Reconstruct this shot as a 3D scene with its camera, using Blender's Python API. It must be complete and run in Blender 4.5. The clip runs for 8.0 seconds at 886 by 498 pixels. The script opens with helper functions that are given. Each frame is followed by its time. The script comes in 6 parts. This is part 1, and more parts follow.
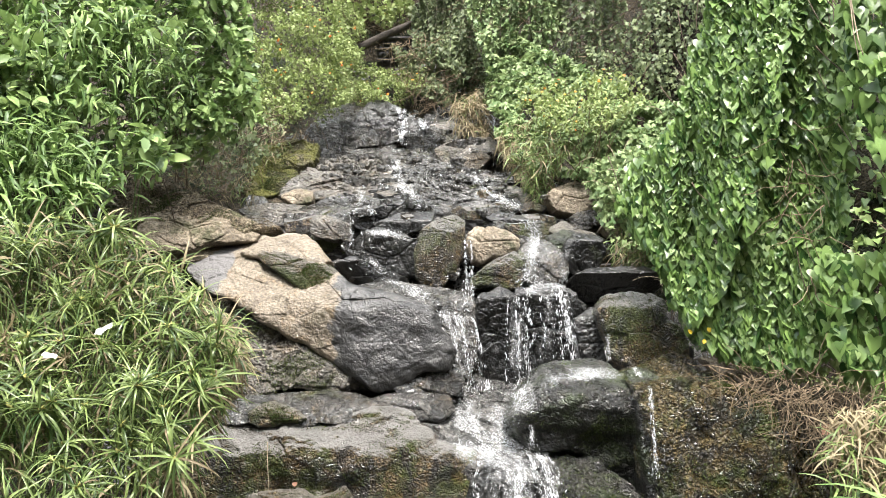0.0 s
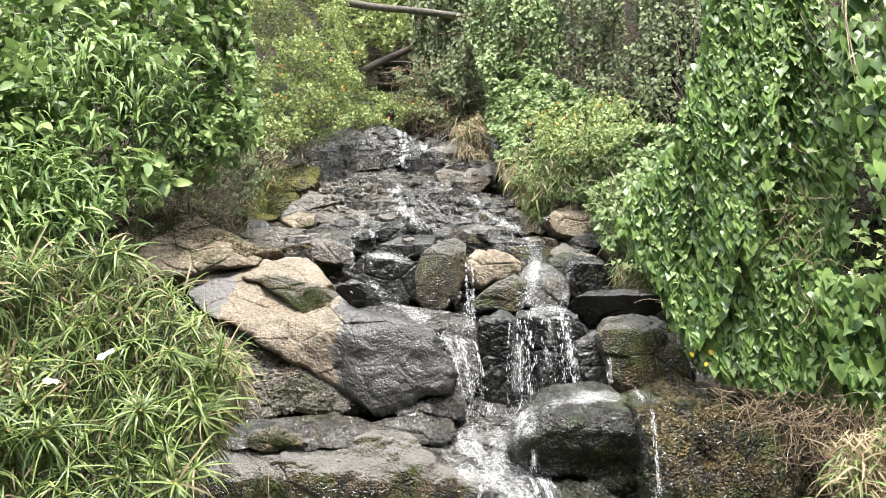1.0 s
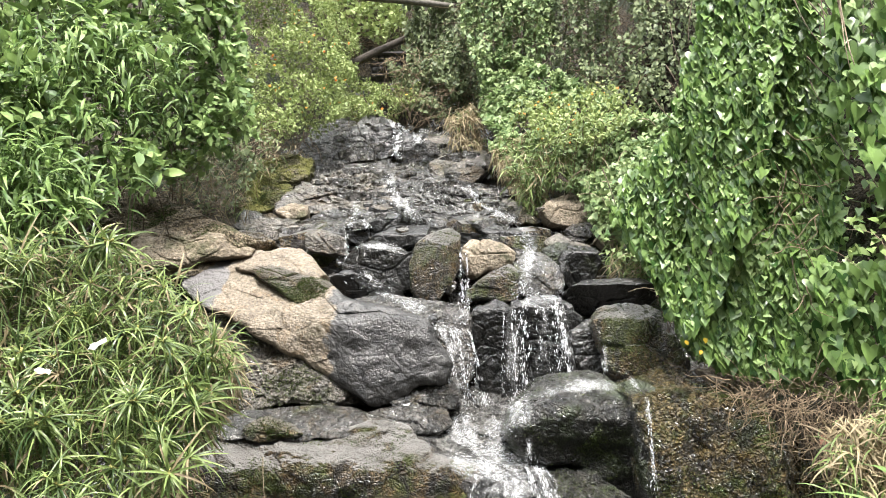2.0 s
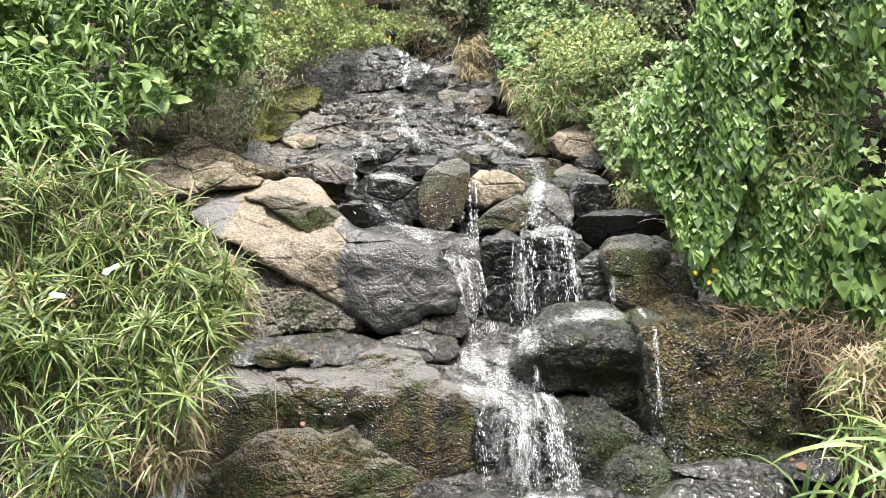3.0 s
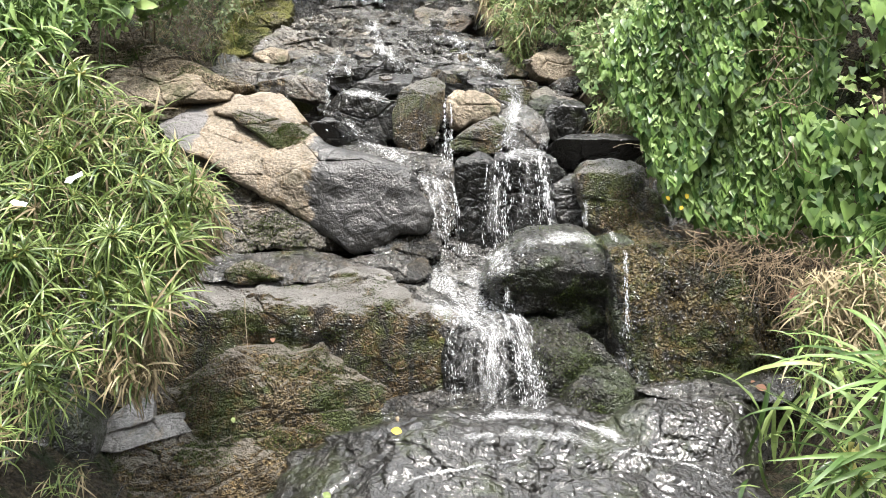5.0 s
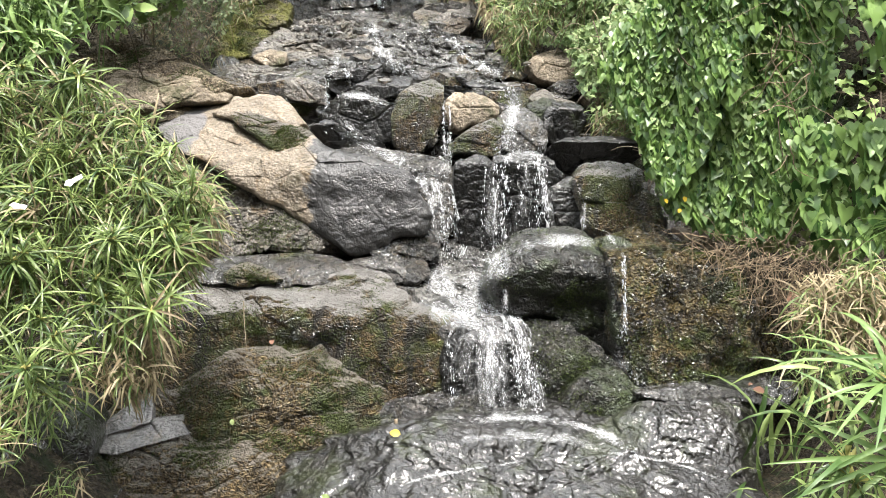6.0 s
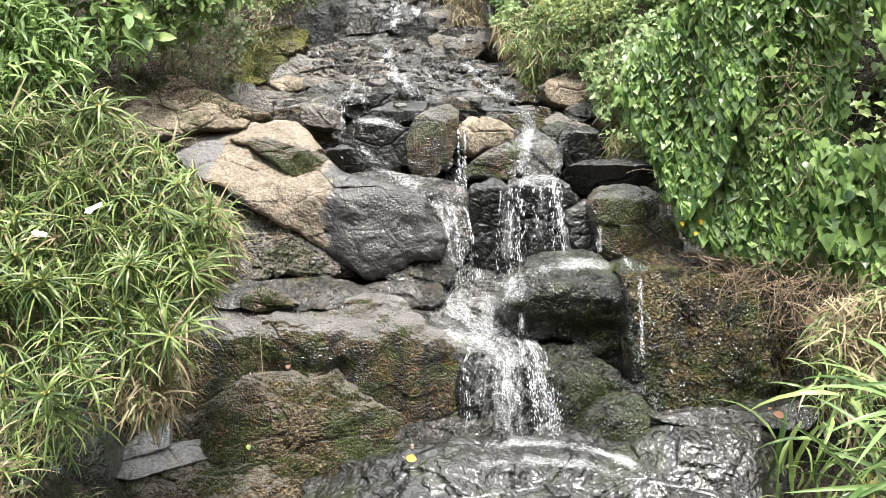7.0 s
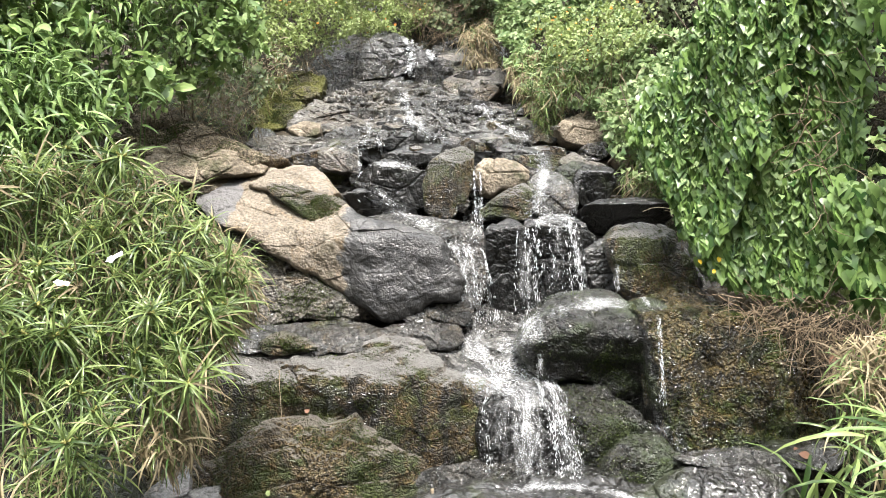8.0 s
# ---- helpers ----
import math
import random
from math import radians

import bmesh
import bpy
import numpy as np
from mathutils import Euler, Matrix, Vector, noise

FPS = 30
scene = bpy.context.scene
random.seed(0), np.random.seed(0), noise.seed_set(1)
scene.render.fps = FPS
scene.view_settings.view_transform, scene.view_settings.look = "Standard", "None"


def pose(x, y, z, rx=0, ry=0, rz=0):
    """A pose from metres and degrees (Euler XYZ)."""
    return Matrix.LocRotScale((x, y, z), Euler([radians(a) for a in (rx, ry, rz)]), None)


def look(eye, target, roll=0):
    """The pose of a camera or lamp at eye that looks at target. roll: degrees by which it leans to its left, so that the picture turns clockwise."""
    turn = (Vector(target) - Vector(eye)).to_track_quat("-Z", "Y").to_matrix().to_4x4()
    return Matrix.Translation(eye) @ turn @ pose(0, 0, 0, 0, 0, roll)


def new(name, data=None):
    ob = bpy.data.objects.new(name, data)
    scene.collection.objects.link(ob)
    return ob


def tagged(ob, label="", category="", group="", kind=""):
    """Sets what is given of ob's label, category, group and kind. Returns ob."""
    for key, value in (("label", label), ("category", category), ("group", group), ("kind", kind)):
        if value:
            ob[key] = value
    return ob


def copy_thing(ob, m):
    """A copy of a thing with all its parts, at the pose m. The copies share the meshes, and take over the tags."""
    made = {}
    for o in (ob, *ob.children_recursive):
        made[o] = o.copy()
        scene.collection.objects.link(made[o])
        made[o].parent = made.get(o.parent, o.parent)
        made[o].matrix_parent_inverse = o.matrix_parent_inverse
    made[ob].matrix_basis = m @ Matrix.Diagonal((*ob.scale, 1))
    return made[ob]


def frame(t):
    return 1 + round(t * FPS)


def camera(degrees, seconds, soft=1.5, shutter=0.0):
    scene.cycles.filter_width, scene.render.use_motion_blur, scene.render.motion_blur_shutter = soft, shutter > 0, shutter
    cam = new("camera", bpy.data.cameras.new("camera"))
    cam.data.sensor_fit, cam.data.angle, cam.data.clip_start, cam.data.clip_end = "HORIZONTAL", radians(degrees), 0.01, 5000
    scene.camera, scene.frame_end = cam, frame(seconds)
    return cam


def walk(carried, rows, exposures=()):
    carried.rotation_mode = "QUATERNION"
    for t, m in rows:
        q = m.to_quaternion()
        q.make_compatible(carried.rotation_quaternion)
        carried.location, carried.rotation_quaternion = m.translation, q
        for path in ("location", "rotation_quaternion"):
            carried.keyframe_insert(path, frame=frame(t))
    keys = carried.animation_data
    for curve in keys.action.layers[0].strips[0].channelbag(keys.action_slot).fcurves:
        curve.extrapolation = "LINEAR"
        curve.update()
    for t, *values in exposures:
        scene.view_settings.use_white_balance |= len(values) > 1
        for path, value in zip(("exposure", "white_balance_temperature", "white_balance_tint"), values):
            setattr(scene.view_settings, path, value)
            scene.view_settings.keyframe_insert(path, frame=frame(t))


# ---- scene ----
cam = camera(58.4, 8.0, soft=0.5)
PATH = [
    (0, (-0.063, -0.071, 1.566), (-0.044, 1.919, 1.767), -0.1),
    (0.5, (-0.061, -0.088, 1.577), (-0.048, 1.897, 1.82), -0.2),
    (1, (-0.065, -0.085, 1.575), (-0.048, 1.899, 1.831), -0.3),
    (2.3, (-0.066, -0.06, 1.543), (-0.033, 1.928, 1.761), -0.6),
    (2.5, (-0.07, -0.061, 1.539), (-0.041, 1.931, 1.719), -0.5),
    (3, (-0.087, -0.05, 1.511), (-0.073, 1.948, 1.586), -0.3),
    (3.5, (-0.098, -0.037, 1.49), (-0.076, 1.963, 1.468), 0.0),
    (4, (-0.093, -0.022, 1.472), (-0.044, 1.976, 1.395), 0.5),
    (4.5, (-0.081, -0.007, 1.457), (-0.009, 1.989, 1.349), 0.8),
    (6, (-0.086, -0.02, 1.469), (0.001, 1.975, 1.364), 1.0),
    (6.5, (-0.084, -0.023, 1.478), (-0.004, 1.974, 1.388), 1.0),
    (7, (-0.083, -0.03, 1.489), (-0.037, 1.969, 1.437), 0.7),
    (7.5, (-0.077, -0.032, 1.498), (-0.061, 1.968, 1.491), 0.3),
    (8, (-0.07, -0.047, 1.513), (-0.072, 1.952, 1.558), -0.2),
]
walk(cam, [(t, look(eye, target, roll)) for t, eye, target, roll in PATH])

# ---------------------------------------------------------------- light
world = bpy.data.worlds.new("sky")
scene.world = world
world.use_nodes = True
wn = world.node_tree
wn.nodes.clear()
w_out = wn.nodes.new("ShaderNodeOutputWorld")
w_bg = wn.nodes.new("ShaderNodeBackground")
w_sky = wn.nodes.new("ShaderNodeTexSky")
w_sky.sky_type = "NISHITA"
w_sky.sun_disc = False
SUN_ELEVATION, SUN_TURN = radians(70), radians(172)
w_sky.sun_elevation, w_sky.sun_rotation = SUN_ELEVATION, SUN_TURN
w_sky.dust_density = 4.0
w_mix = wn.nodes.new("ShaderNodeMix")
w_mix.data_type = "RGBA"
w_mix.inputs[0].default_value = 0.75
w_mix.inputs[7].default_value = (9.6, 9.7, 9.7, 1)
wn.links.new(w_sky.outputs[0], w_mix.inputs[6])
wn.links.new(w_mix.outputs[2], w_bg.inputs[0])
w_bg.inputs[1].default_value = 0.15
wn.links.new(w_bg.outputs[0], w_out.inputs[0])

sun = new("sun", bpy.data.lights.new("sun", "SUN"))
sun.data.energy, sun.data.angle, sun.data.color = 2.7, radians(12), (1.0, 0.95, 0.89)
sun_from = Vector((math.sin(SUN_TURN) * math.cos(SUN_ELEVATION), math.cos(SUN_TURN) * math.cos(SUN_ELEVATION), math.sin(SUN_ELEVATION)))
sun.matrix_world = look(sun_from * 60, (0, 0, 0))
scene.view_settings.exposure = 1.84

# ---------------------------------------------------------------- materials
def shader(name):
    m = bpy.data.materials.new(name)
    m.use_nodes = True
    t = m.node_tree
    return m, t, t.nodes["Principled BSDF"]


def node(t, kind, **values):
    n = t.nodes.new(kind)
    for key, value in values.items():
        n.inputs[key.replace("_", " ")].default_value = value
    return n


def mixed(t, fac, a, b):
    n = t.nodes.new("ShaderNodeMix")
    n.data_type = "RGBA"
    for i, v in ((0, fac), (6, a), (7, b)):
        if hasattr(v, "is_output"):
            t.links.new(v, n.inputs[i])
        else:
            n.inputs[i].default_value = v if i == 0 else (*v, 1)
    return n.outputs[2]


def noise_at(t, place, scale, detail=4.0, rough=0.55, warp=0.0):
    n = node(t, "ShaderNodeTexNoise", Scale=scale, Detail=detail, Roughness=rough, Distortion=warp)
    t.links.new(place, n.inputs["Vector"])
    return n.outputs["Fac"]


def ramp(t, value, low, high):
    n = t.nodes.new("ShaderNodeMapRange")
    n.inputs["From Min"].default_value, n.inputs["From Max"].default_value = low, high
    t.links.new(value, n.inputs["Value"])
    return n.outputs["Result"]


def math_of(t, kind, a, b=0.0):
    n = t.nodes.new("ShaderNodeMath")
    n.operation = kind
    for i, v in ((0, a), (1, b)):
        if hasattr(v, "is_output"):
            t.links.new(v, n.inputs[i])
        else:
            n.inputs[i].default_value = v
    return n.outputs[0]


def stone(name, dark, mid, light, stain, stained, gloss, relief, stain_gloss=None, knobs=52.0, split=None, film=0.0, contrast=(0.35, 1.75), film_relief=0.5, knobby=1.0, even=0.36, swell=2.2, fine_grain=0.6, rust=None, streaks=0.0, coat_ior=1.38, bare=None):
    """Rock: three tones at two scales, a stain or moss with its own outline, a grainy relief."""
    damp = 1 - 0.35 * film
    dark, mid, light = (tuple(damp * c for c in tone) for tone in (dark, mid, light))
    m, t, p = shader(name)
    place = t.nodes.new("ShaderNodeNewGeometry").outputs["Position"]
    broad, middle, fine = noise_at(t, place, 1.7, 5), noise_at(t, place, 9.0, 6, 0.65, 0.6), noise_at(t, place, 42.0, 5, 0.72)
    colour = mixed(t, ramp(t, broad, 0.36, 0.64), dark, mid)
    colour = mixed(t, ramp(t, middle, 0.5, 0.72), colour, light)
    # Stone grain, its contrast raised to paint in the fine wet glints.
    grain_glint = mixed(t, ramp(t, fine, 0.4, 0.62), (contrast[0],) * 3, (contrast[1],) * 3)
    mul = t.nodes.new("ShaderNodeMix")
    mul.data_type, mul.blend_type = "RGBA", "MULTIPLY"
    mul.inputs[0].default_value = 1
    t.links.new(colour, mul.inputs[6])
    t.links.new(grain_glint, mul.inputs[7])
    colour = mul.outputs[2]
    spread = noise_at(t, place, 2.6, 7, 0.7, 0.4)
    patch = ramp(t, spread, 0.62 - stained, 0.70 - stained)
    colour = mixed(t, patch, colour, mixed(t, ramp(t, fine, 0.35, 0.65), tuple(0.5 * c for c in stain), stain))
    if rust:
        colour = mixed(t, ramp(t, noise_at(t, place, 5.5, 7, 0.72, 0.8), 0.53, 0.68), colour, mixed(t, ramp(t, fine, 0.4, 0.6), tuple(0.4 * c for c in rust), rust))
    if streaks:
        run = node(t, "ShaderNodeMapping", Scale=(5.0, 5.0, 1.1))
        t.links.new(place, run.inputs["Vector"])
        colour = mixed(t, math_of(t, "MULTIPLY", ramp(t, noise_at(t, run.outputs[0], 1.0, 6, 0.66, 0.6), 0.5, 0.6), streaks), colour, (0.008, 0.008, 0.007))
    rough = math_of(t, "ADD", math_of(t, "MULTIPLY", middle, 0.35), gloss - 0.12)
    if stain_gloss is not None:
        rn = t.nodes.new("ShaderNodeMix")
        t.links.new(patch, rn.inputs[0])
        t.links.new(rough, rn.inputs[2])
        rn.inputs[3].default_value = stain_gloss
        rough = rn.outputs[0]
    if split:
        sep = t.nodes.new("ShaderNodeSeparateXYZ")
        t.links.new(place, sep.inputs[0])
        edge = math_of(t, "ADD", sep.outputs[0], math_of(t, "MULTIPLY", math_of(t, "SUBTRACT", noise_at(t, place, 3.5, 6, 0.65), 0.5), 0.5))
        wet = ramp(t, edge, split[0] - 0.015, split[0] + 0.02)
        wet_tone = mixed(t, ramp(t, middle, 0.4, 0.7), (0.020, 0.020, 0.020), (0.056, 0.054, 0.052))
        far_wet = ramp(t, edge, split[1] + 0.03, split[1] - 0.02)
        colour = mixed(t, far_wet, colour, (0.13, 0.125, 0.125))
        colour = mixed(t, wet, colour, wet_tone)
        rn = t.nodes.new("ShaderNodeMix")
        t.links.new(wet, rn.inputs[0])
        t.links.new(rough, rn.inputs[2])
        rn.inputs[3].default_value = 0.3
        rough = rn.outputs[0]
    # bare: smooth grey tops, with the sky's reflection put into their colour.
    smooth_sheen_top = None
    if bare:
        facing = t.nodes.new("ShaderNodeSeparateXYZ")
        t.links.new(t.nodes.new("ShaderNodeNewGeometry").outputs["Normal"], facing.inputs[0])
        smooth_sheen_top = ramp(t, math_of(t, "ADD", facing.outputs[2], math_of(t, "MULTIPLY", math_of(t, "SUBTRACT", noise_at(t, place, 3.0, 4), 0.5), 0.5)), 0.5, 0.8)
        colour = mixed(t, smooth_sheen_top, colour, mixed(t, ramp(t, middle, 0.4, 0.65), tuple(0.65 * c for c in bare), bare))
    t.links.new(colour, p.inputs["Base Color"])
    t.links.new(rough, p.inputs["Roughness"])
    knob = node(t, "ShaderNodeTexVoronoi", Scale=knobs)
    jitter = t.nodes.new("ShaderNodeVectorMath")
    jitter.operation = "MULTIPLY_ADD"
    shake = node(t, "ShaderNodeTexNoise", Scale=17.0, Detail=3.0)
    t.links.new(place, shake.inputs["Vector"])
    t.links.new(shake.outputs["Color"], jitter.inputs[0])
    jitter.inputs[1].default_value = (0.09, 0.09, 0.09)
    t.links.new(place, jitter.inputs[2])
    t.links.new(jitter.outputs[0], knob.inputs["Vector"])
    warp = t.nodes.new("ShaderNodeVectorMath")
    warp.operation = "MULTIPLY_ADD"
    wave = node(t, "ShaderNodeTexNoise", Scale=4.0, Detail=4.0)
    t.links.new(place, wave.inputs["Vector"])
    t.links.new(wave.outputs["Color"], warp.inputs[0])
    warp.inputs[1].default_value = (0.35, 0.35, 0.35)
    t.links.new(place, warp.inputs[2])
    split_lines = node(t, "ShaderNodeTexVoronoi", Scale=3.2)
    split_lines.feature = "DISTANCE_TO_EDGE"
    t.links.new(warp.outputs[0], split_lines.inputs["Vector"])
    crack = ramp(t, split_lines.outputs["Distance"], 0.0, 0.03)
    dome = math_of(t, "MULTIPLY", math_of(t, "MULTIPLY", knob.outputs["Distance"], knob.outputs["Distance"]), 1.3)
    knob_size = math_of(t, "MULTIPLY", ramp(t, noise_at(t, place, 2.1, 3, 0.6), even, even + 0.26), -1.15 * knobby)
    if smooth_sheen_top:
        knob_size = math_of(t, "MULTIPLY", knob_size, math_of(t, "SUBTRACT", 1.0, math_of(t, "MULTIPLY", smooth_sheen_top, 0.75)))
    height = math_of(t, "ADD", math_of(t, "MULTIPLY", noise_at(t, place, 48.0, 5, 0.65, 0.4), fine_grain), math_of(t, "MULTIPLY", dome, knob_size))
    height = math_of(t, "ADD", height, math_of(t, "MULTIPLY", crack, 0.22))
    downhill = node(t, "ShaderNodeMapping", Scale=(1.0, 0.55, 0.55))
    t.links.new(place, downhill.inputs["Vector"])
    broken = noise_at(t, place, 11.0, 4, 0.5, 1.6)
    height = math_of(t, "ADD", height, math_of(t, "MULTIPLY", broken, swell))
    flow = math_of(t, "ADD", math_of(t, "MULTIPLY", noise_at(t, downhill.outputs[0], 15.0, 2.5, 0.5, 0.6), swell * 0.42), math_of(t, "ADD", math_of(t, "MULTIPLY", dome, knob_size), math_of(t, "MULTIPLY", crack, 0.15)))
    bump = node(t, "ShaderNodeBump", Strength=min(1.0, relief * 0.9), Distance=0.06)
    p.inputs["Coat Weight"].default_value = film
    p.inputs["Coat Roughness"].default_value = 0.11
    p.inputs["Specular IOR Level"].default_value = 0.4
    p.inputs["Coat IOR"].default_value = coat_ior
    t.links.new(height, bump.inputs["Height"])
    t.links.new(bump.outputs[0], p.inputs["Normal"])
    ripple = node(t, "ShaderNodeBump", Strength=film_relief, Distance=0.06)
    t.links.new(flow, ripple.inputs["Height"])
    t.links.new(ripple.outputs[0], p.inputs["Coat Normal"])
    return m


wet_grey = stone("wet_grey_rock", (0.022, 0.022, 0.020), (0.060, 0.055, 0.049), (0.135, 0.122, 0.106), (0.062, 0.066, 0.030), 0.05, 0.22, 0.7, film=0.9, film_relief=0.6, knobby=0.75, streaks=0.6, rust=(0.085, 0.064, 0.036), coat_ior=1.5)
# Near-black wet stone; it also paints the shade of the hollow under grass.
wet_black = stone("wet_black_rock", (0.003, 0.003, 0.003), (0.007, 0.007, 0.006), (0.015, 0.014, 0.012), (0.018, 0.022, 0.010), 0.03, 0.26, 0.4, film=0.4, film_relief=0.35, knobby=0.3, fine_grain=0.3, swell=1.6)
# bare, here and in mossy_rock: grey tops with sky sheen painted in.
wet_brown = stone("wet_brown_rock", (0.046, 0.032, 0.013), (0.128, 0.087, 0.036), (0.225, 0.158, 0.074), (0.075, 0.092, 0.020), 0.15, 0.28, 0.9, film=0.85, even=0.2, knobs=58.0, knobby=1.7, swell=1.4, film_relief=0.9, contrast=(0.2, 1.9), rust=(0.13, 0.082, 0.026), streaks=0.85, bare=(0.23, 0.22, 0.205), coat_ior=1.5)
wet_brown2 = stone("knobbly_wet_rock", (0.066, 0.050, 0.022), (0.190, 0.146, 0.067), (0.330, 0.265, 0.135), (0.075, 0.098, 0.024), 0.13, 0.22, 1.0, knobs=40.0, film=1.0, film_relief=0.9, even=0.15, knobby=1.6, contrast=(0.2, 2.0), rust=(0.19, 0.125, 0.045), streaks=0.75, coat_ior=1.5, swell=1.6)
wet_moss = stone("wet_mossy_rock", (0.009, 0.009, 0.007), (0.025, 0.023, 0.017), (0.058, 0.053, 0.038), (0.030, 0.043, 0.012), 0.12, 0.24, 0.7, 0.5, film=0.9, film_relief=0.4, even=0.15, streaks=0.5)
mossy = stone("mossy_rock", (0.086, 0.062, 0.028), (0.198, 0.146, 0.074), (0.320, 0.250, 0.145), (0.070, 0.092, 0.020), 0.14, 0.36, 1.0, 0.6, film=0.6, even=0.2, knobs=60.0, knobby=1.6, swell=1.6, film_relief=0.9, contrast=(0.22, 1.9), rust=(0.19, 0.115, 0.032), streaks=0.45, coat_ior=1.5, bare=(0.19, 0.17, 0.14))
mossy_green = stone("moss_covered_rock", (0.06, 0.055, 0.03), (0.11, 0.1, 0.05), (0.18, 0.15, 0.09), (0.16, 0.16, 0.035), 0.18, 0.6, 0.9, 0.9)
pale_wet = stone("pale_wet_rock", (0.17, 0.165, 0.158), (0.29, 0.28, 0.268), (0.40, 0.39, 0.372), (0.150, 0.140, 0.110), 0.04, 0.3, 0.45, film=0.9, film_relief=0.35, coat_ior=1.5, knobby=0.3, contrast=(0.7, 1.2), streaks=0.2, rust=(0.26, 0.21, 0.14))
tan_rock = stone("dry_tan_rock", (0.130, 0.104, 0.072), (0.245, 0.203, 0.148), (0.335, 0.287, 0.218), (0.10, 0.094, 0.05), 0.06, 0.72, 0.5, contrast=(0.6, 1.3), knobby=0.4, streaks=0.25)
brown_rock = stone("brown_rock", (0.030, 0.023, 0.012), (0.070, 0.053, 0.029), (0.125, 0.096, 0.060), (0.060, 0.062, 0.02), 0.08, 0.3, 0.8, film=0.75, rust=(0.12, 0.075, 0.03), streaks=0.5)
dirt_rock = stone("earthy_rock", (0.11, 0.085, 0.055), (0.21, 0.17, 0.115), (0.33, 0.28, 0.20), (0.09, 0.09, 0.04), 0.1, 0.85, 0.9)
slab = stone("slab_rock", (0.135, 0.110, 0.080), (0.225, 0.188, 0.142), (0.305, 0.262, 0.205), (0.105, 0.088, 0.056), 0.05, 0.6, 0.36, split=(-0.86, -1.86), film=0.25, contrast=(0.6, 1.3), knobby=0.6, swell=0.9, rust=(0.19, 0.13, 0.07))
wet_sheet = stone("water_washed_rock", (0.040, 0.040, 0.037), (0.115, 0.111, 0.102), (0.235, 0.226, 0.208), (0.07, 0.07, 0.04), 0.04, 0.2, 0.7, film=1.0, film_relief=0.7, knobby=0.5, swell=3.0, fine_grain=0.55, coat_ior=1.65, streaks=0.45)
washed_tan = stone("washed_tan_rock", (0.062, 0.055, 0.045), (0.150, 0.135, 0.112), (0.250, 0.228, 0.192), (0.075, 0.075, 0.038), 0.06, 0.3, 0.7, film=0.6, film_relief=0.5, knobby=0.5, streaks=0.5, rust=(0.15, 0.11, 0.065), coat_ior=1.5)
wet_pool = stone("water_covered_rock", (0.010, 0.010, 0.010), (0.024, 0.023, 0.021), (0.055, 0.052, 0.048), (0.026, 0.032, 0.014), 0.1, 0.3, 0.6, film=1.0, film_relief=0.2, knobby=0.3, knobs=30.0, swell=2.8, fine_grain=0.3, coat_ior=1.42, streaks=0.7)
soil = stone("soil", (0.028, 0.022, 0.014), (0.058, 0.046, 0.029), (0.11, 0.088, 0.058), (0.02, 0.03, 0.009), 0.12, 0.95, 1.0)


def leafy(name, dark, light, gloss=0.45, veil=0.27):
    """Leaf: tone by leaf, see-through, softly glossy."""
    m, t, p = shader(name)
    geo = t.nodes.new("ShaderNodeNewGeometry")
    info = t.nodes.new("ShaderNodeObjectInfo")
    blend = math_of(t, "FRACT", math_of(t, "ADD", geo.outputs["Random Per Island"], info.outputs["Random"]))
    colour = mixed(t, blend, dark, light)
    blotch = noise_at(t, geo.outputs["Position"], 14.0, 3)
    colour = mixed(t, ramp(t, blotch, 0.55, 0.8), colour, tuple(min(1, 1.35 * c) for c in light))
    t.links.new(colour, p.inputs["Base Color"])
    p.inputs["Roughness"].default_value = gloss
    p.inputs["Specular IOR Level"].default_value = 0.35
    glow = t.nodes.new("ShaderNodeBsdfTranslucent")
    t.links.new(colour, glow.inputs[0])
    both = t.nodes.new("ShaderNodeMixShader")
    both.inputs[0].default_value = veil
    t.links.new(p.outputs[0], both.inputs[1])
    t.links.new(glow.outputs[0], both.inputs[2])
    t.links.new(both.outputs[0], t.nodes["Material Output"].inputs[0])
    return m


leaf_vine = leafy("vine_leaf", (0.028, 0.078, 0.018), (0.210, 0.325, 0.092), 0.34)
leaf_broad = leafy("broad_leaf", (0.058, 0.118, 0.036), (0.310, 0.420, 0.148), 0.42)
leaf_light = leafy("light_leaf", (0.102, 0.176, 0.0517), (0.275, 0.372, 0.145), 0.58)
leaf_pale = leafy("pale_leaf", (0.0917, 0.161, 0.0569), (0.295, 0.372, 0.165), 0.5)
leaf_dull = leafy("dull_leaf", (0.060, 0.088, 0.040), (0.215, 0.262, 0.125), 0.55)
leaf_yellow = leafy("yellow_green_leaf", (0.133, 0.186, 0.0517), (0.346, 0.411, 0.165), 0.55)
leaf_reed = leafy("reed_leaf", (0.060, 0.115, 0.030), (0.225, 0.330, 0.105), 0.45)
blade_green = leafy("green_blade", (0.022, 0.052, 0.012), (0.250, 0.325, 0.110), 0.32)
blade_pale = leafy("pale_blade", (0.045, 0.105, 0.026), (0.180, 0.268, 0.085), 0.38)
blade_straw = leafy("straw_blade", (0.15, 0.115, 0.065), (0.37, 0.31, 0.19), 0.6)
petal = leafy("orange_petal", (0.7, 0.12, 0.02), (0.85, 0.4, 0.05), 0.5)
yellow_leaf = leafy("fallen_yellow_leaf", (0.75, 0.5, 0.03), (0.85, 0.6, 0.06), 0.5)
dead_leaf = leafy("fallen_brown_leaf", (0.18, 0.08, 0.05), (0.28, 0.15, 0.09), 0.6)
seed_head = leafy("seed_head", (0.2, 0.2, 0.05), (0.38, 0.36, 0.12), 0.6)


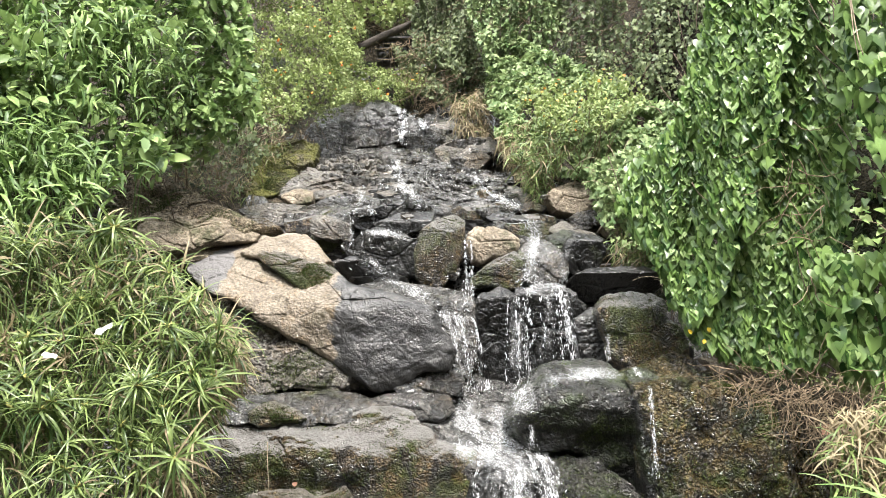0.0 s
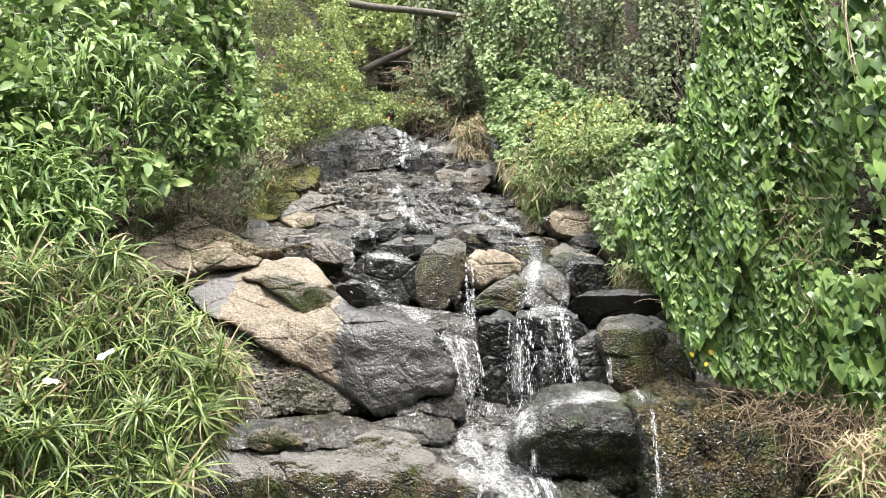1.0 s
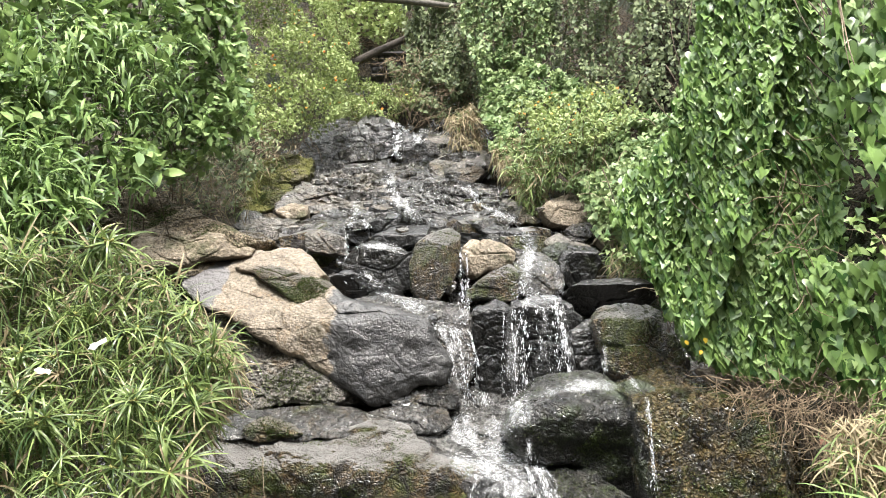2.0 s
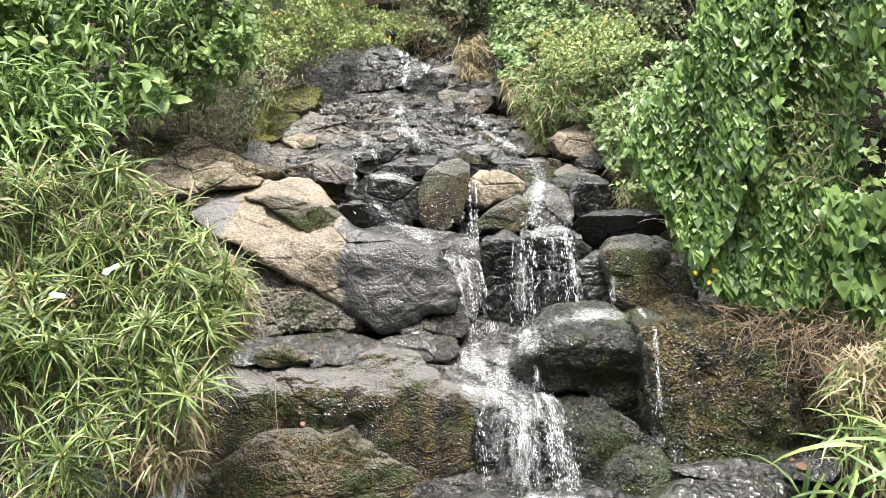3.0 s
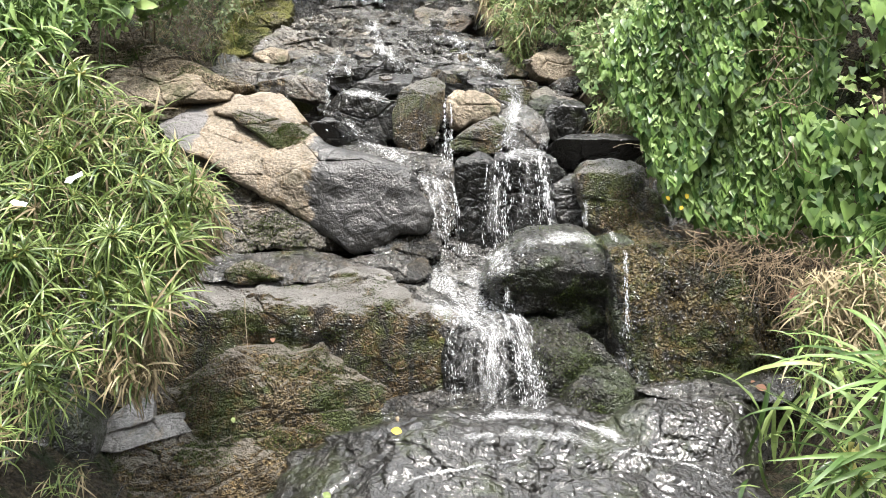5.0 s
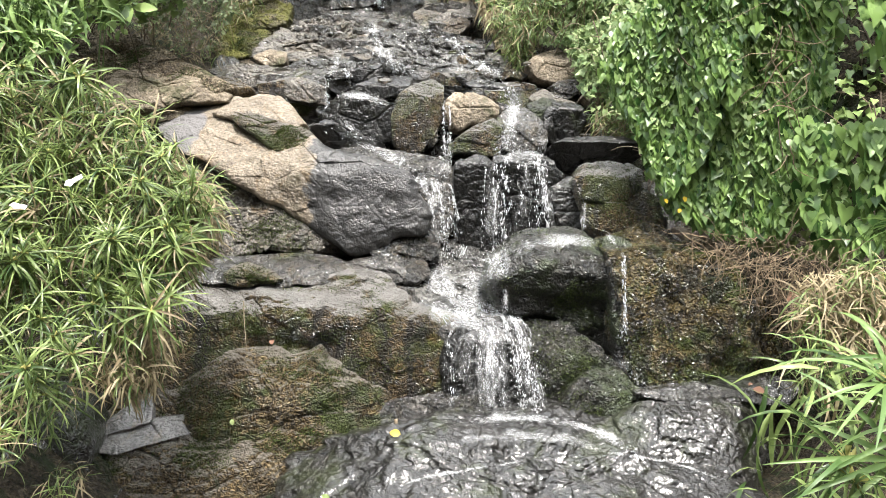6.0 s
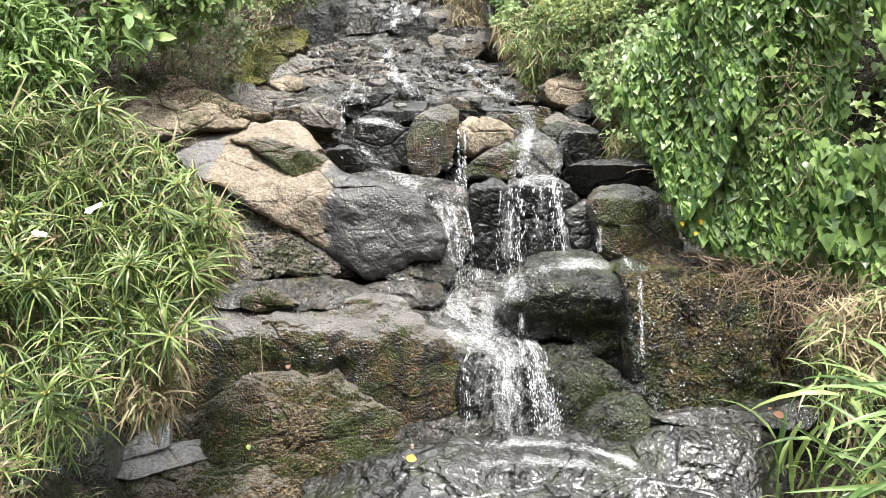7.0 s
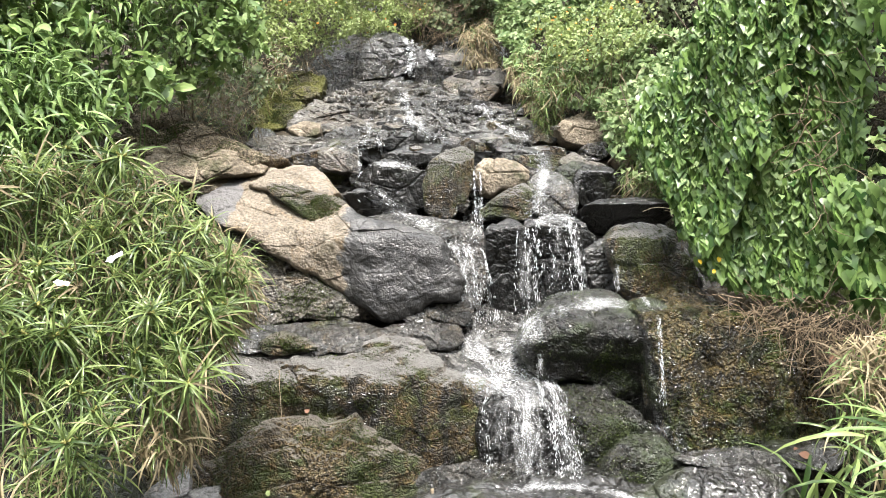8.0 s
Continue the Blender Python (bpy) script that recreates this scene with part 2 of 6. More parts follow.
def barky(name, a, b):
    m, t, p = shader(name)
    place = t.nodes.new("ShaderNodeNewGeometry").outputs["Position"]
    n = noise_at(t, place, 22.0, 6, 0.7)
    t.links.new(mixed(t, ramp(t, n, 0.35, 0.65), a, b), p.inputs["Base Color"])
    p.inputs["Roughness"].default_value = 0.85
    bump = node(t, "ShaderNodeBump", Strength=0.6, Distance=0.01)
    t.links.new(n, bump.inputs["Height"])
    t.links.new(bump.outputs[0], p.inputs["Normal"])
    return m


bark = barky("bark", (0.05, 0.035, 0.022), (0.14, 0.1, 0.07))
dark_bark = barky("dark_bark", (0.022, 0.017, 0.013), (0.06, 0.048, 0.036))
dry_stem = barky("dry_stem", (0.16, 0.12, 0.08), (0.42, 0.34, 0.24))
root_stem = barky("root_stem", (0.07, 0.05, 0.03), (0.27, 0.2, 0.125))
grey_wood = barky("grey_wood", (0.06, 0.055, 0.045), (0.15, 0.135, 0.115))
green_stem = barky("green_stem", (0.06, 0.11, 0.03), (0.13, 0.2, 0.06))
old_wall = barky("weathered_masonry", (0.03, 0.028, 0.03), (0.075, 0.07, 0.07))


def watery(name, tone, clear, gloss):
    m, t, p = shader(name)
    p.inputs["Base Color"].default_value = (*tone, 1)
    p.inputs["Roughness"].default_value = gloss
    p.inputs["Transmission Weight"].default_value = clear
    p.inputs["IOR"].default_value = 1.33
    return m


white_water = watery("white_water", (0.85, 0.87, 0.89), 0.45, 0.15)


def veil(name, across, down, low, high, most, fade):
    """Thin running water: streaks of white froth, clear between them."""
    m, t, p = shader(name)
    uv = t.nodes.new("ShaderNodeUVMap")
    uv.uv_map = "UVMap"
    stretch_ = t.nodes.new("ShaderNodeMapping")
    stretch_.inputs["Scale"].default_value = (across, down, 1)
    t.links.new(uv.outputs[0], stretch_.inputs[0])
    streak = noise_at(t, stretch_.outputs[0], 1.0, 6, 0.62, 1.2)
    sheet = noise_at(t, stretch_.outputs[0], 0.22, 3, 0.6, 0.5)
    level = math_of(t, "ADD", streak, math_of(t, "MULTIPLY", math_of(t, "SUBTRACT", sheet, 0.5), 0.9))
    rim = t.nodes.new("ShaderNodeUVMap")
    rim.uv_map = "Rim"
    parts = t.nodes.new("ShaderNodeSeparateXYZ")
    t.links.new(rim.outputs[0], parts.inputs[0])
    level = math_of(t, "ADD", level, math_of(t, "MULTIPLY", math_of(t, "SUBTRACT", math_of(t, "MULTIPLY", parts.outputs[0], parts.outputs[1]), 0.7), fade))
    cover = math_of(t, "MULTIPLY", ramp(t, level, low, high), most)
    t.links.new(cover, p.inputs["Alpha"])
    p.inputs["Base Color"].default_value = (0.82, 0.84, 0.86, 1)
    p.inputs["Roughness"].default_value = 0.2
    bump = node(t, "ShaderNodeBump", Strength=0.7, Distance=0.02)
    t.links.new(streak, bump.inputs["Height"])
    t.links.new(bump.outputs[0], p.inputs["Normal"])
    return m


fall_veil = veil("falling_veil", 36.0, 8.0, 0.52, 0.98, 0.46, 0.3)
thin_veil = veil("thin_falling_veil", 38.0, 10.0, 0.58, 1.0, 0.34, 0.25)
foam_thick = veil("thick_foam_veil", 40.0, 15.0, 0.4, 1.1, 0.46, 0.5)
foam_veil = veil("foam_veil", 45.0, 16.0, 0.46, 1.1, 0.52, 0.5)


def sheet_mesh(name, rows, material, metres):
    """A strip of points with a map laid over it in metres (across, along)."""
    rows = np.array(rows)
    h, w = rows.shape[:2]
    faces = [(j * w + i, j * w + i + 1, (j + 1) * w + i + 1, (j + 1) * w + i) for j in range(h - 1) for i in range(w - 1)]
    me = mesh_of(name, rows.reshape(-1, 3), faces, material)
    layer = me.uv_layers.new(name="UVMap")
    rim = me.uv_layers.new(name="Rim")
    layer = me.uv_layers["UVMap"]
    for loop in me.loops:
        j, i = divmod(loop.vertex_index, w)
        u, v = i / (w - 1), j / (h - 1)
        layer.data[loop.index].uv = (metres[2] + u * metres[0], metres[2] + v * metres[1])
        rim.data[loop.index].uv = (1 - (2 * u - 1) ** 2, min(1, 7 * v + .25, 7 * (1 - v)))
    return me
litter = leafy("white_litter", (0.75, 0.75, 0.77), (0.85, 0.85, 0.87), 0.3, 0.1)


# ---------------------------------------------------------------- building
def mesh_of(name, verts, faces, material, smooth=True):
    me = bpy.data.meshes.new(name)
    verts = np.asarray(verts, np.float32).reshape(-1, 3)
    me.from_pydata(verts.tolist() if len(verts) < 20000 else verts, [], faces)
    me.materials.append(material)
    if smooth:
        me.polygons.foreach_set("use_smooth", np.ones(len(me.polygons), bool))
    me.update()
    return me


def part(name, me, parent, label="", m=None):
    """One mesh as a part of a thing."""
    ob = new(name, me)
    ob.parent = parent
    if m is not None:
        ob.matrix_basis = m
    return tagged(ob, label)


def joined(template, faces, spots, along, facing, sizes, widths=None, depths=None):
    """Many copies of a small pattern in one mesh: tip along 'along', upper side to 'facing'."""
    along = along / np.linalg.norm(along, axis=1, keepdims=True)
    facing = facing - (facing * along).sum(1, keepdims=True) * along
    facing = facing / np.maximum(np.linalg.norm(facing, axis=1, keepdims=True), 1e-6)
    side = np.cross(along, facing)
    tp = np.asarray(template, float)
    widths = sizes if widths is None else widths
    depths = sizes if depths is None else depths
    v = (spots[:, None] + tp[None, :, 0, None] * (side * widths[:, None])[:, None] + tp[None, :, 1, None] * (along * sizes[:, None])[:, None]
         + tp[None, :, 2, None] * (facing * depths[:, None])[:, None])
    k, n = len(tp), len(spots)
    f = [tuple(i + k * j for i in face) for j in range(n) for face in faces]
    return v.reshape(-1, 3), f, (side, along, facing)


HEART = [(0, 0, 0), (-.1, -.13, .02), (.1, -.13, .02), (-.27, -.2, .04), (.27, -.2, .04), (-.43, -.08, .06), (.43, -.08, .06), (-.46, .12, .06), (.46, .12, .06),
         (-.36, .38, .02), (.36, .38, .02), (-.17, .66, -.05), (.17, .66, -.05), (0, .2, -.03), (0, .55, -.06), (0, 1, -.2)]
HEART_FACES = [(0, 1, 3, 5, 13), (5, 7, 13), (7, 9, 14, 13), (9, 11, 14), (11, 15, 14), (0, 13, 6, 4, 2), (6, 13, 8), (8, 13, 14, 10), (10, 14, 12), (12, 14, 15)]
HEART_LOW = [(0, 0, 0), (-.25, -.18, .03), (.25, -.18, .03), (-.45, .08, .05), (.45, .08, .05), (-.25, .55, 0), (.25, .55, 0), (0, .3, -.05), (0, 1, -.15)]
HEART_LOW_FACES = [(0, 1, 3, 7), (0, 7, 4, 2), (3, 5, 7), (4, 7, 6), (5, 8, 6, 7)]
OVAL = [(0, 0, 0), (-.2, .2, .05), (.2, .2, .05), (-.28, .5, .05), (.28, .5, .05), (-.17, .8, -.02), (.17, .8, -.02), (0, 1, -.12), (0, .25, 0), (0, .55, 0), (0, .8, -.05)]
OVAL_FACES = [(0, 1, 8), (0, 8, 2), (1, 3, 9, 8), (8, 9, 4, 2), (3, 5, 10, 9), (9, 10, 6, 4), (5, 7, 10), (10, 7, 6)]
LONG = [(x * .8, y, z) for x, y, z in OVAL]
SMALL = [(0, 0, 0), (-.3, .4, .07), (.3, .4, .07), (0, .45, 0), (0, 1, -.08)]
SMALL_FACES = [(0, 1, 3), (0, 3, 2), (1, 4, 3), (3, 4, 2)]


def strip(steps, bend, width):
    """A narrow blade with a folded rib that arches over."""
    v, f = [], []
    for i in range(steps + 1):
        s = i / steps
        w = width * (1 - s) ** 0.6 * min(1, 0.35 + 3 * s)
        y, z = math.sin(bend * s) / bend, (math.cos(bend * s) - 1) / bend
        v += [(-w, y, z + w * .35), (0, y, z), (w, y, z + w * .35)]
    for i in range(steps):
        a = 3 * i
        f += [(a, a + 1, a + 4, a + 3), (a + 1, a + 2, a + 5, a + 4)]
    return v, f


BLADE, BLADE_FACES = strip(5, 1.5, .036)
DROP = [(0, 1, 0), (.5, .1, 0), (0, .1, .5), (-.5, .1, 0), (0, .1, -.5), (0, -1, 0)]
DROP_FACES = [(0, 1, 2), (0, 2, 3), (0, 3, 4), (0, 4, 1), (5, 2, 1), (5, 3, 2), (5, 4, 3), (5, 1, 4)]


def tubes(lines, sides=4):
    """Thin round stems along lines of (points, radius at the root, radius at the tip)."""
    verts, faces = [], []
    for pts, r0, r1 in lines:
        pts = np.asarray(pts, float)
        way = np.gradient(pts, axis=0)
        way /= np.maximum(np.linalg.norm(way, axis=1, keepdims=True), 1e-9)
        aside = np.cross(way, (0.31, 0.87, 0.4))
        aside /= np.linalg.norm(aside, axis=1, keepdims=True)
        third = np.cross(way, aside)
        first = len(verts)
        for i in range(len(pts)):
            r = r0 + (r1 - r0) * i / (len(pts) - 1)
            for k in range(sides):
                a = 2 * math.pi * k / sides
                verts.append(pts[i] + r * (math.cos(a) * aside[i] + math.sin(a) * third[i]))
        for i in range(len(pts) - 1):
            for k in range(sides):
                a, b = first + i * sides + k, first + i * sides + (k + 1) % sides
                faces.append((a, b, b + sides, a + sides))
        faces.append(tuple(range(first, first + sides))[::-1])
        faces.append(tuple(range(len(verts) - sides, len(verts))))
    return verts, faces


def resampled(points, n):
    """n points evenly along a closed outline with softened corners."""
    p = np.asarray(points, float)
    for _ in range(1):
        q = np.roll(p, -1, 0)
        p = np.stack([0.88 * p + 0.12 * q, 0.12 * p + 0.88 * q], 1).reshape(-1, p.shape[1])
    p = np.vstack([p, p[:1]])
    d = np.r_[0, np.cumsum(np.linalg.norm(np.diff(p, axis=0), axis=1))]
    s = np.linspace(0, d[-1], n, endpoint=False)
    return np.stack([np.interp(s, d, p[:, i]) for i in range(p.shape[1])], 1)


def relief(p, rough, crack, shift):
    """How far a rock's skin stands out at a place: lumps, chips, steps and cracks."""
    q = Vector(p) + shift
    d = rough * (0.5 * noise.fractal(q * 2.2, 0.9, 2.1, 3) + 0.5 * noise.fractal(q * 9.0, 0.8, 2.2, 4))
    far, near = noise.voronoi(Vector((q.x * 2.4, q.y * 2.4, q.z * 3.6)) + 0.35 * noise.noise_vector(q * 2.0))
    d += rough * 0.4 * (noise.cell(near[0] * 7.3) - 0.5)
    d += rough * 3.8 * (noise.cell_vector(near[0] * 7.3) - Vector((.5, .5, .5))).dot(Vector((q.x, q.y, q.z * 1.5)) - near[0] / 2.4)
    far2, near2 = noise.voronoi(q * 6.5 + 0.5 * noise.noise_vector(q * 5.0))
    d += rough * 3.4 * (noise.cell_vector(near2[0] * 3.1) - Vector((.5, .5, .5))).dot(q - near2[0] / 6.5)
    d -= 0.25 * crack * max(0.0, 1 - (far2[1] - far2[0]) / 0.1)
    d += rough * (0.26 * noise.noise(q * 27.0) + 0.2 * noise.noise(q * 58.0))
    return d - crack * max(0.0, 1 - (far[1] - far[0]) / 0.09)


rock_tree = []


def rock(name, label, material, at, outline, facets, edge=.04, rough=.019, deep=.45, crack=.012, cuts_made=3, ridge=80.0, rounding=None, swell=0.0, ripple=0.0):
    """A boulder: an outline in x and z, flat faces that meet in worn ridges, a rounded rim and a body that runs back into the slope."""
    x0, y0, z0 = at
    o = np.array(outline)
    middle = o.mean(0)
    o = middle + (o - middle) * 1.05
    rng = np.random.default_rng(int(abs(x0 * 971 + z0 * 617 + y0 * 331) * 10))
    spread = np.abs(o - middle).max(0)
    cuts = []
    for _ in range(cuts_made):
        u = rng.normal(size=2)
        u /= np.linalg.norm(u)
        steep = rng.uniform(.35, 1.0)
        cuts.append((steep * u[0], steep * u[1], steep * rng.uniform(.5, .85) * float(np.abs(u) @ spread)))
    size = max(np.ptp(o[:, 0]), np.ptp(o[:, 1]))
    n = int(min(440, max(64, size * 190)))
    rings = int(min(110, max(18, size * 48)))
    rim = resampled(o, n)
    c = rim.mean(0)
    jag = np.array([noise.fractal(Vector((px * 5, pz * 5, x0 * 7)), .8, 2.2, 3) for px, pz in rim])
    rim = c + (rim - c) * (1 + .05 * jag)[:, None]
    shift = Vector((x0 * 3.7 + 11, z0 * 2.9, y0 * 1.3))

    def front(x, z):
        k = ridge
        vals = [a * (x - x0) + b * (z - z0) + d for a, b, d in facets]
        top = max(vals)
        body = top + math.log(sum(math.exp(max(-50, k * (v - top))) for v in vals)) / k - 1.2 / k
        return y0 + body + max([0.0] + [a * (x - middle[0]) + b * (z - middle[1]) - d for a, b, d in cuts])

    small = min(np.ptp(o[:, 0]), np.ptp(o[:, 1]))
    edge = min(edge * .45, small * .15) if rounding is None else min(rounding, small * .3)
    start = max(0.3, 1 - 2.2 * edge / (0.5 * small))
    verts = []
    for i in range(1, rings + 1):
        s = (i / rings) ** 0.85
        u = max(0.0, (s - start) / (1 - start))
        push = edge * (1 - math.sqrt(max(0.0, 1 - u * u)))
        for px, pz in rim:
            x, z = c[0] + s * (px - c[0]), c[1] + s * (pz - c[1])
            verts.append((x, front(x, z) + push, z))
    for back, s in ((0.35, 1.0), (0.7, .97), (1.0, .9)):
        for px, pz in rim:
            x, z = c[0] + s * (px - c[0]), c[1] + s * (pz - c[1]) - 0.1 * back * deep
            verts.append((x, min(front(px, pz), y0 + 2.5) + edge + back * deep, z))
    layers = rings + 3
    verts.append((c[0], front(*c), c[1]))
    last = verts[(layers - 1) * n:layers * n]
    verts.append(tuple(np.mean(last, 0)))
    moved = []
    for v in verts:
        d = relief(v, rough, crack, shift)
        if swell:
            d += swell * noise.fractal(Vector((v[0] * 1.9, v[1] * 1.9, v[2] * 2.4)) + shift, .9, 2.1, 3)
        if ripple:
            q = Vector((v[0] * 13, v[1] * 5, v[2] * 7)) + shift
            d += ripple * (1 - 2 * abs(noise.noise(q + .8 * noise.noise_vector(q * .5)))) + .4 * ripple * noise.noise(q * 2.7)
        out = Vector((v[0] - c[0], -0.55 * small, v[2] - c[1])).normalized()
        moved.append(Vector(v) + out * d)
    faces = []
    for i in range(layers - 1):
        for k in range(n):
            a, b = i * n + k, i * n + (k + 1) % n
            faces.append((a, a + n, b + n, b))
    faces += [(layers * n, k, (k + 1) % n) for k in range(n)]
    faces += [(layers * n + 1, (layers - 1) * n + (k + 1) % n, (layers - 1) * n + k) for k in range(n)]
    flip = np.cross(np.subtract(moved[n], moved[0]), np.subtract(moved[1], moved[0]))[1] > 0
    if flip:
        faces = [f[::-1] for f in faces]
    rock_tree.append((moved, faces))
    base = Vector((c[0], y0, min(o[:, 1])))
    ob = new(name, mesh_of(name, [v - base for v in moved], faces, material, rounding is not None))
    ob.location = base
    return tagged(ob, label, "rock", "rocks of the waterfall")


# ---------------------------------------------------------------- ground
# Rise behind the camera and steep far end: unseen, added to block sky light.
BED_AND_SCREEN_HILLS = [(-150, 75), (-30, 24), (-12, 11), (-6, 4.0), (-2.6, -0.25), (1.0, -0.35), (2.5, -0.6), (4.3, -0.55), (5.3, -.25), (5.75, .42), (6.0, .55), (6.4, .98), (6.6, 1.1), (6.85, 1.72), (7.2, 2.0), (7.75, 2.52), (8.6, 2.92),
       (9.9, 3.54), (10.7, 4.06), (11.3, 4.5), (11.9, 4.92), (13.0, 6.0), (14.5, 8.0), (18, 12.5), (24, 20.0), (40, 34.0), (120, 75.0)]
LEFT_EDGE = [(2, -2.6), (4, -1.75), (5, -1.75), (6, -1.9), (7, -2.2), (8, -2.5), (10, -2.6), (12, -1.9), (14, -1.5), (20, -2)]
RIGHT_EDGE = [(2, 2.6), (4, 2.55), (5.5, 2.6), (6.3, 2.35), (7, 2.2), (8, 2.3), (9, 2.5), (10, 2.1), (11, 2.0), (12, 1.8), (14, 1.8), (20, 2)]

STREAM_LEFT = [(4, -2.3), (6, -1.9), (7, -1.5), (8, -1.7), (9, -1.7), (10, -1.7), (11, -1.7), (12, -1.2)]
STREAM_RIGHT = [(4, 2.3), (6, 1.9), (7, 1.7), (8, 1.3), (9, 1.0), (10, .75), (11, .5), (12, .3)]


def line_at(table, y):
    return np.interp(y, [a for a, _ in table], [b for _, b in table])


def ground_height(x, y):
    z = line_at(BED_AND_SCREEN_HILLS, y)
    near = np.clip((y - 2.2) / 2.0, 0, 1)
    left, right = np.maximum(0, line_at(LEFT_EDGE, y) - x), np.maximum(0, x - line_at(RIGHT_EDGE, y))
    # Bank heights past the first metres are unseen, raised to narrow the sky.
    z = z + near * (np.minimum(left, 2.5) * 0.85 + np.clip(left - 2.5, 0, 14) * 0.95)
    return z + near * (np.minimum(right, 1.6) * 2.4 + np.clip(right - 1.6, 0, 12) * 0.95)


def grid_mesh(name, xs, ys, material, lumps, drop=0.0, steps=0.0):
    verts, faces = [], []
    for y in ys:
        for x in xs:
            z = float(ground_height(x, y)) - drop
            p = Vector((x, y, z))
            z += lumps * noise.fractal(p * 1.6, 0.9, 2.1, 4)
            if steps:
                z += .035 * noise.fractal(p * 6.0, .8, 2.1, 3) + .03 * (1 - 2 * abs(noise.noise(Vector((x * 5, y * 3, z * 6)))))
                far, near = noise.voronoi(Vector((x * 2.2, y * 2.6, z * 2)) + 0.4 * noise.noise_vector(p * 2))
                z += steps * (noise.cell(near[0] * 5.1) - 0.5) - 0.04 * max(0, 1 - (far[1] - far[0]) / 0.1)
                rise = z * 4.2 + 1.3 * noise.fractal(Vector((x * 1.4, y * .5, 3)), .9, 2, 3)
                z -= min(.6, 1.5 * max(0.0, line_at(STREAM_LEFT, y) - .45 - x, x - line_at(STREAM_RIGHT, y) - .45))
                part_up = rise - math.floor(rise)
                z += (max(0.0, (part_up - .55) / .45) - part_up) * .75 / 4.2
            verts.append((x, y, z))
    w = len(xs)
    for j in range(len(ys) - 1):
        for i in range(w - 1):
            faces.append((j * w + i, j * w + i + 1, (j + 1) * w + i + 1, (j + 1) * w + i))
    return mesh_of(name, verts, faces, material)


def stretch(inner, outer):
    return np.unique(np.round(np.concatenate([-np.geomspace(abs(inner[0]), outer, 22)[::-1], np.arange(inner[0], inner[1], inner[2]), np.geomspace(inner[1], outer, 22)]), 3))


ground = new("ground", grid_mesh("ground", stretch((-4.5, 4.5, .11), 150), np.unique(np.r_[-np.geomspace(1, 150, 22)[::-1], np.arange(-1, 15, .11), np.geomspace(15, 150, 26)]), soil, 0.06))
tagged(ground, "dark damp earth of the banks and the path, with unseen sky-blocking hills", "ground", kind="structure")
bed_x, bed_y = np.arange(-2.7, 2.6, .032), np.concatenate([np.arange(4.2, 8, .03), np.arange(8, 13, .045)])
bedrock = new("bedrock", grid_mesh("bedrock", bed_x, bed_y, wet_sheet, 0.05, -0.06, 0.1))
tagged(bedrock, "stepped wet grey bedrock of the stream", "rock", kind="structure")

# ---------------------------------------------------------------- rocks
rock('boulder', 'low wet grey rock ledge with leaf litter', wet_sheet, (1.96, 5, 0.3),
     [(1.41, 0.29), (1.64, 0.32), (1.88, 0.34), (2.11, 0.3), (2.36, 0.38), (2.47, 0.33), (2.35, 0.22), (1.99, 0.25), (1.55, 0.25)],
     [(0, 0.8, 0), (0, 1.6, 0)], edge=.05, rough=.03)
rock('boulder', 'wet grey rock wedge at the foot of the fall', wet_grey, (0.08, 5.3, 0.16),
     [(-0.42, 0.02), (-0.2, 0.15), (0.15, 0.2), (0.39, 0.26), (0.5, 0.17), (0.41, 0), (0.11, -0.06), (-0.27, -0.06)],
     [(0, 0.5, 0), (0, 1.2, 0)], edge=.03)
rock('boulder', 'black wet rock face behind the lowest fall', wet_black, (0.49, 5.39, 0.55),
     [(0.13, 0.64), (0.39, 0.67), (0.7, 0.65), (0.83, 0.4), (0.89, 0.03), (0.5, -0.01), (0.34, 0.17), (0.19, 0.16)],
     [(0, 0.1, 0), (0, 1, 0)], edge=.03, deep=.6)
rock('rock_ledge', 'wide water-washed grey ledge', wet_grey, (0.31, 5.5, 0.64),
     [(-0.25, 0.72), (0.03, 0.74), (0.35, 0.68), (0.6, 0.7), (0.78, 0.63), (0.73, 0.38), (0.43, 0.3), (0.23, 0.45), (-0.05, 0.59)],
     [(0, 0.12, 0), (0, 1.8, 0)], edge=.1, rough=.03, cuts_made=1)
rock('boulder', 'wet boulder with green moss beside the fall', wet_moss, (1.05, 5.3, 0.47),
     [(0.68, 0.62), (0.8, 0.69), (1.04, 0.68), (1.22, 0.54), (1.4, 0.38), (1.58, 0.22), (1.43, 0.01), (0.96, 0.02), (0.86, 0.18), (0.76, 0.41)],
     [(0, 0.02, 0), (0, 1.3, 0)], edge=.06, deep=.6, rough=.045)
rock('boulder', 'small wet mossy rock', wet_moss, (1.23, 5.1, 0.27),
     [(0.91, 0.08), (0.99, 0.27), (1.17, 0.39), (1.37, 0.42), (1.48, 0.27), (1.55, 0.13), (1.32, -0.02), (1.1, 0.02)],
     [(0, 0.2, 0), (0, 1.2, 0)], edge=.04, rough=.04)
